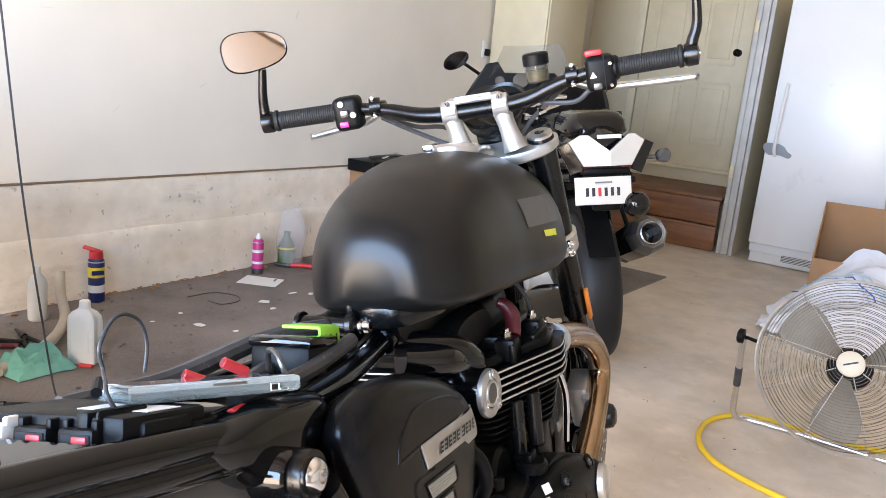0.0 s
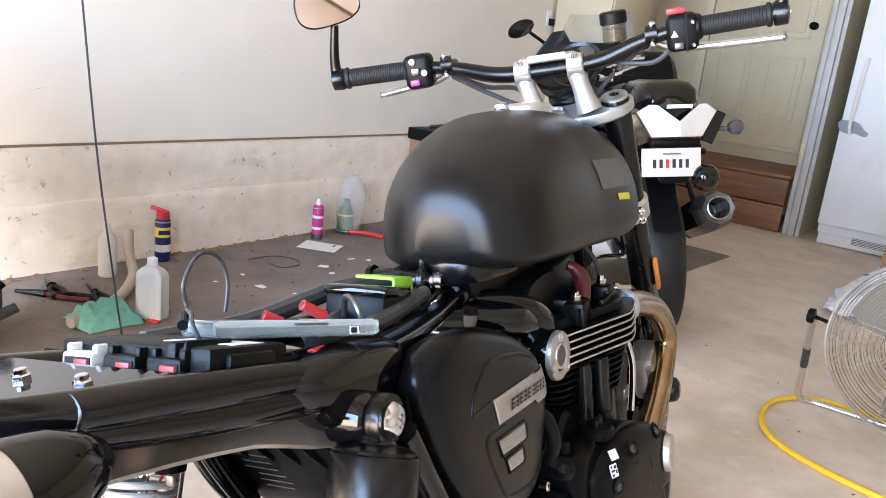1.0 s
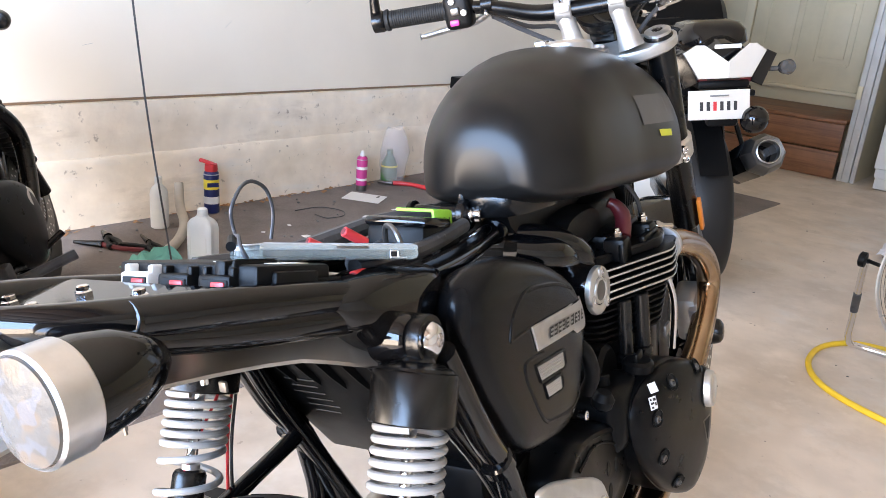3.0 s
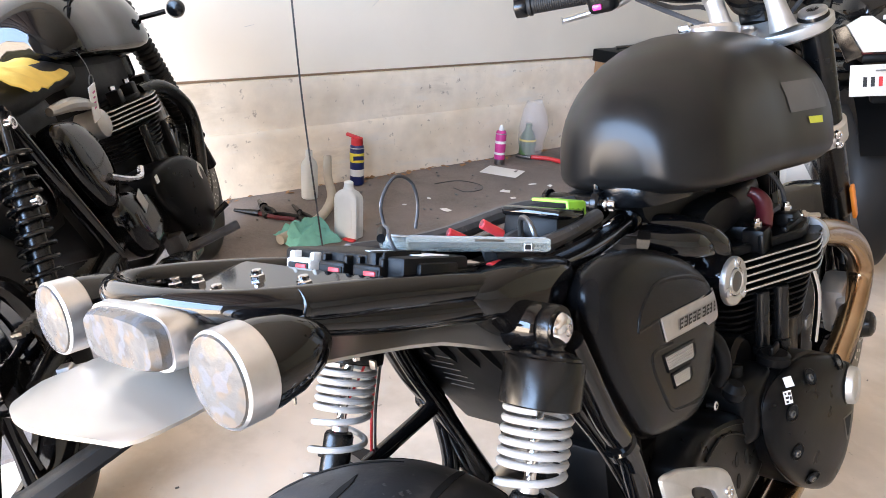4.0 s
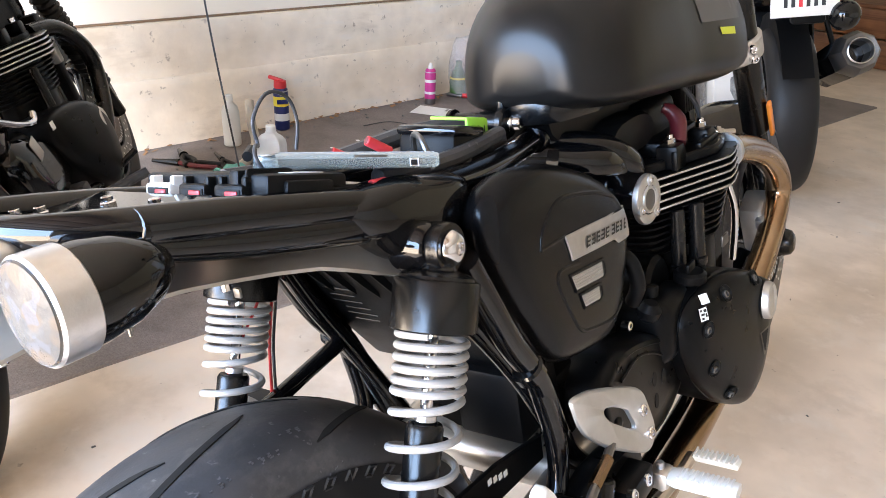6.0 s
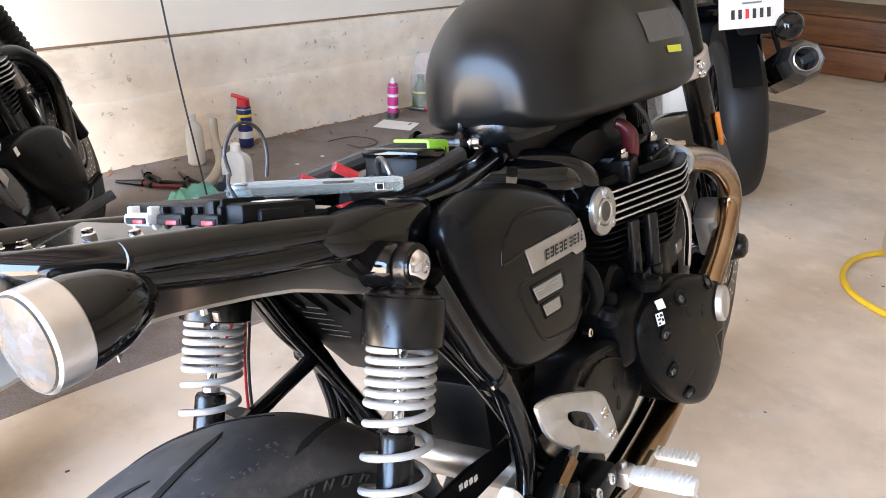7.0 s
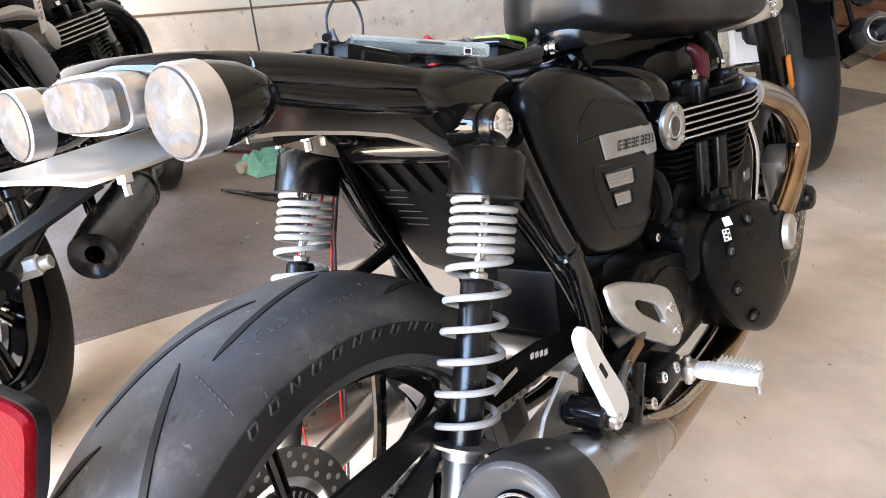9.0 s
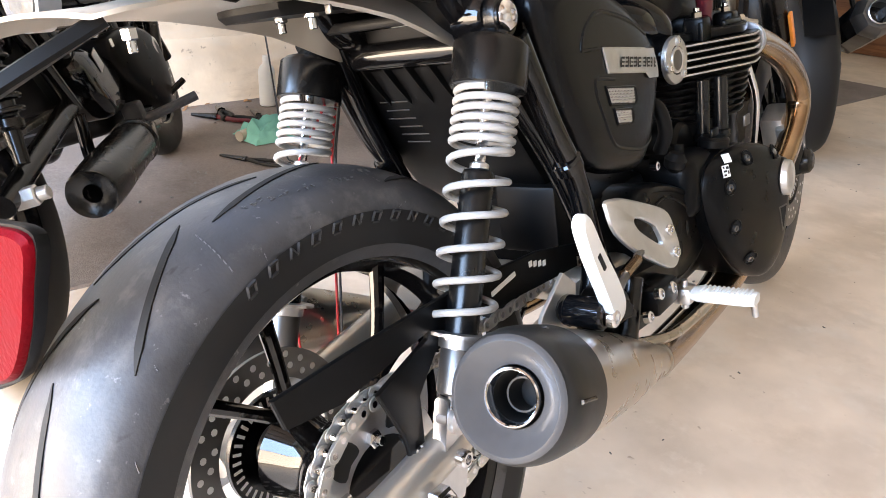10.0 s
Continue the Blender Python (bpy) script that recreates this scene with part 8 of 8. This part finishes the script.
for i in range(130):
    x, y = random.uniform(-1.2, 0.9), random.uniform(0.4, 5.8)
    r = random.uniform(0.0012, 0.0042)
    dirt.append(box((r * 2.2, r, r * 0.6), (x, y, r * 0.3), 0, rot=(0, 0, random.uniform(0, 180))))
tagged(part("floor_grit", join(*dirt), DARKSTEEL), "specks of dirt and leaf bits on the concrete", "grit", kind="stuff")
leaves = []
for i in range(90):
    y = random.uniform(0.3, 3.4)
    leaves.append(wobble(box((random.uniform(0.01, 0.03), random.uniform(0.008, 0.02), 0.002), (WALL_X + 0.045 + abs(random.gauss(0, 0.03)), y, 0.012), 0, rot=(random.uniform(-20, 20), random.uniform(-20, 20), random.uniform(0, 180))), 0.002, 60))
tagged(part("dead_leaves", join(*leaves), CARD), "dry leaf litter along the foot of the wall", "leaves", kind="stuff")
tc = thing("teal_rag", pose(-2.32, 1.54, 0.008), "crumpled teal shop rag on the carpet", "cloth")
rg = []
for i in range(19):
    row = []
    for j in range(19):
        u, v = i / 9 - 1, j / 9 - 1
        f = max(0, 1 - u * u) * max(0, 1 - v * v)
        row.append(Vector((0.095 * u + 0.02 * noise.noise((u * 2, v * 2, 1)), 0.10 * v + 0.02 * noise.noise((u * 2, v * 2, 4)), 0.003 + 0.10 * f ** 0.6 * (0.5 + 0.7 * abs(noise.noise((u * 2.6, v * 2.6, 9)))))))
    rg.append(row)
part("cloth", rings(rg, closed=False, cap=False), TEAL, tc)
pi = thing("bent_hose", pose(0, 0, 0), "beige bent radiator hose lying on the carpet", "hose")
part("hose", tube([(-2.86, 1.93, 0.16), (-2.80, 1.90, 0.08), (-2.66, 1.84, 0.04), (-2.50, 1.72, 0.035), (-2.38, 1.58, 0.035), (-2.31, 1.42, 0.03)], 0.020, 14, 6), material("beige_hose", (0.42, 0.38, 0.32), 0.6), pi)
for i, (p, q, r) in enumerate((((-2.74, 1.42, 0.02), (-2.52, 1.60, 0.02), 0.012), ((-2.68, 1.66, 0.02), (-2.44, 1.62, 0.02), 0.010), ((-2.80, 1.56, 0.02), (-2.60, 1.52, 0.02), 0.015), ((-2.18, 1.28, 0.015), (-1.95, 1.42, 0.015), 0.008))):
    pl = thing("pliers", Matrix.Identity(4), "dark steel hand tool with black grips", "tool", "tools on the carpet")
    a, b = Vector(p), Vector(q)
    part("jaw", tube([a, a.lerp(b, 0.4)], lambda t: r * (0.6 + 0.7 * t), 8), SATIN, pl)
    n_ = (b - a).cross(Vector((0, 0, 1))).normalized() * 0.022
    part("grip", tube([a.lerp(b, 0.4), a.lerp(b, 0.7) + n_, b + n_ * 0.8], r * 0.8, 8, 3), GRIP if i else DKRED, pl)
    part("grip", tube([a.lerp(b, 0.4), a.lerp(b, 0.7) - n_, b - n_ * 0.8], r * 0.8, 8, 3), GRIP, pl)
cd = thing("hanging_cord", Matrix.Identity(4), "thin black cord hanging from the ceiling", "cord")
part("cord", tube([(-2.0, 1.22, CEIL), (-2.0, 1.25, 2.0), (-2.0, 1.318, 1.19), (-2.0, 1.36, 0.69), (-2.0, 1.40, 0.35), (-2.0, 1.44, 0.06), (-1.98, 1.46, 0.013), (-1.90, 1.50, 0.012)], 0.0031, 8, 6), RUBBER, cd)
part("hook", tube([(-2.0, 1.22, CEIL), (-2.0, 1.23, CEIL - 0.03), (-2.0, 1.215, CEIL - 0.04)], 0.004, 8, 4), DARKSTEEL, cd)
sb = thing("work_box", pose(-2.80, 3.93, 0), "small wooden box holding black tools", "box")
part("box", box((0.22, 0.36, 0.50), (0, 0, 0.258), 0.004), CARD, sb)
tl_ = thing("tool_tray", pose(-2.80, 3.92, 0.508), "black tray of loose hand tools on a box", "tray")
part("tray", box((0.2, 0.42, 0.07), (0, 0, 0.035), 0.008), PLASTIC, tl_)
part("tool", tube([(-0.02, -0.1, 0.08), (0.02, 0.12, 0.09), (0.03, 0.22, 0.07)], 0.010, 8, 3), DARKSTEEL, tl_)
part("tool", tube([(0.03, -0.05, 0.075), (-0.02, 0.16, 0.10)], 0.008, 8), CHROME, tl_)
# ---- fan, hose, carton ----
CREAMB = material("cream_badge", (0.52, 0.46, 0.36), 0.5, vary=0.06)
fan = thing("floor_fan", pose(-0.035, 2.80, 0), "round metal floor fan with a chrome stand", "fan")
fl = Matrix.Translation((0.0, 0.0, 0.365)) @ pose(0, 0, 0, 0, 0, 4) @ pose(0, 0, 0, -22, 0, 0)
FRr = 0.262


def ring_wire(r, y, wire, n=64):
    return tube([Vector((r * math.cos(a), y, r * math.sin(a))) for a in [2 * math.pi * k / n for k in range(n)]], wire, 6, loop=True)


def dome(r, s):
    return s * 0.085 * math.sqrt(max(0, 1 - (r / FRr) ** 2)) + s * 0.005


part("front_grille", moved(join(*[ring_wire(0.045 + 0.0090 * i, dome(0.045 + 0.0090 * i, -1), 0.0010, 56) for i in range(24)]), fl), WIRE, fan, "concentric wire front grille")
part("rear_grille", moved(join(*[ring_wire(0.045 + 0.018 * i, dome(0.045 + 0.018 * i, 1), 0.0010, 48) for i in range(12)]), fl), WIRE, fan)
part("rim", moved(ring_wire(FRr, 0, 0.006, 72), fl), ALU, fan, "bright rim hoop")
for k in range(9):
    a = 2 * math.pi * k / 9 + 0.2
    for s in (-1, 1):
        part("grille_rib", moved(tube([Vector((r * math.cos(a), dome(r, s) - 0.001 * s, r * math.sin(a))) for r in [0.04 + 0.0277 * i for i in range(9)]], 0.0016, 6), fl), ALU, fan)
hubp = part("badge_disc", moved(lathe([(0, 0.038), (0.010, 0.037), (0.014, 0.030), (0.015, 0)], (0, -0.085, 0), (0, -1, 0), 28), fl), CREAMB, fan, "cream centre badge")
part("badge_mark", moved(box((0.04, 0.001, 0.005), (0, -0.1006, 0), 0, rot=(0, -25, 0)), fl), DARKLET, hubp)
part("motor", moved(join(lathe([(0, 0.05), (0.02, 0.065), (0.10, 0.065), (0.12, 0.04)], (0, 0.03, 0), (0, 1, 0), 24), rod((0, -0.05, 0), (0, 0.05, 0), 0.02)), fl), PLASTIC, fan)
for k in range(3):
    a = 2 * math.pi * k / 3 + 0.5
    blade = []
    for i in range(7):
        r = 0.04 + 0.185 * i / 6
        w = 0.28 + 0.30 * math.sin(math.pi * i / 6) * 0.5
        blade.append([Vector((r * math.cos(a + w * u), 0.025 * u, r * math.sin(a + w * u))) for u in (-1, -0.5, 0, 0.5, 1)])
    part("blade", moved(rings(blade, closed=False, cap=False), fl), BLADE, fan, "dull metal blade")
stand = part("stand", tube([(-0.31, 0.02, 0.37), (-0.32, 0.05, 0.33), (-0.335, 0.16, 0.14), (-0.335, 0.20, 0.035), (-0.29, 0.24, 0.012), (-0.10, 0.25, 0.012), (0.12, 0.25, 0.012), (0.30, 0.24, 0.012), (0.335, 0.20, 0.035), (0.335, 0.16, 0.14), (0.32, 0.05, 0.33), (0.31, 0.02, 0.37)], 0.011, 12, 6), CHROME, fan, "bent chrome tube stand")
part("stand_sleeve", tube([(-0.328, 0.105, 0.235), (-0.334, 0.15, 0.16)], 0.0125, 12), RUBBER, stand)
for sx in (-1, 1):
    part("tilt_knob", join(lathe([(0, 0.008), (0.004, 0.024), (0.02, 0.024), (0.024, 0.018)], (sx * 0.31, 0.02, 0.37), (sx, 0, 0), 20), rod((sx * 0.27, 0.0, 0.37), (sx * 0.31, 0.02, 0.37), 0.006)), PLASTIC, fan)
hs = thing("air_hose", Matrix.Identity(4), "yellow air hose lying on the floor", "hose")
part("hose", tube([(0.9, 3.35, 0.009), (0.45, 3.25, 0.009), (0.06, 3.12, 0.009), (-0.10, 3.08, 0.009), (-0.23, 3.10, 0.009), (-0.36, 3.06, 0.009), (-0.43, 2.93, 0.009), (-0.42, 2.76, 0.009), (-0.34, 2.63, 0.009), (-0.20, 2.56, 0.009), (0.0, 2.52, 0.009), (0.3, 2.50, 0.009), (0.8, 2.60, 0.009)], 0.0095, 12, 8), YELLOW, hs)
cb = thing("cardboard_box", pose(-0.02, 5.05, 0, 0, 0, 6), "open brown cardboard box with a bent lid flap", "box")
part("front", box((0.92, 0.008, 0.34), (0, -0.25, 0.17), 0.001), CARD, cb)
part("back", box((0.92, 0.008, 0.60), (0, 0.25, 0.30), 0.001), CARD, cb)
for sx in (-0.46, 0.46):
    part("side", plate([(-0.25, 0.0), (0.25, 0.0), (0.25, 0.60), (-0.25, 0.34)], sx - 0.004, sx + 0.004, "x", 0.001), CARD, cb)
part("flap", moved(box((0.60, 0.40, 0.008), (0, 0, 0), 0.001), pose(0.22, -0.02, 0.50, 28, -22, 8)), CARD, cb, "bent lid flap")
part("flap_crease", moved(box((0.60, 0.004, 0.010), (0, -0.06, 0.001), 0.001), pose(0.22, -0.02, 0.50, 28, -22, 8)), CARD, cb)
sht = thing("sheet", pose(-0.05, 4.50, 0, 0, 0, 0), "white and pale blue bedsheet slumped over the box", "cloth")
rows_ = []
for i in range(33):
    row = []
    for j in range(33):
        u, v = i / 32, j / 32
        x = -0.55 + 1.1 * u + 0.06 * noise.noise((u * 4, v * 4, 2))
        ridge = min(1.0, max(0.0, (u - 0.02) / 0.32)) ** 0.8
        z = 0.40 * ridge * (1 - v) ** 0.7 + 0.045 * noise.noise((u * 7, v * 6, 7)) + 0.02 * noise.noise((u * 18, v * 15, 1)) + 0.02
        y = 0.28 - 0.52 * v + 0.05 * noise.noise((u * 5, v * 5, 3))
        row.append(Vector((x, y, max(0.006, z))))
    rows_.append(row)
part("cloth", rings(rows_, closed=False, cap=False), LINEN, sht)
part("blue_cloth", moved(rings([[p * 0.55 for p in row] for row in rows_], closed=False, cap=False), pose(0.26, 0.12, 0.26)), LBLUE, sht)
for k in range(4):
    q = [rows_[2 + k + int(0.8 * j)][3 + j] + Vector((0, -0.004, 0.004)) for j in range(0, 24, 2)]
    part("printed_line", tube(q, 0.004, 6), (PINK, BLW, LBLUE, PINK)[k] if k in (1,) else LBLUE, sht)
dk = thing("loudspeaker", pose(0.06, 4.84, 0.47, 0, 0, 20), "black round object resting on the carton", "speaker")
part("body", lathe([(0, 0.05), (0.01, 0.09), (0.08, 0.10), (0.10, 0.06), (0.102, 0)], (0, 0, 0), (-0.3, -1, 0.4), 24), PLASTIC, dk)
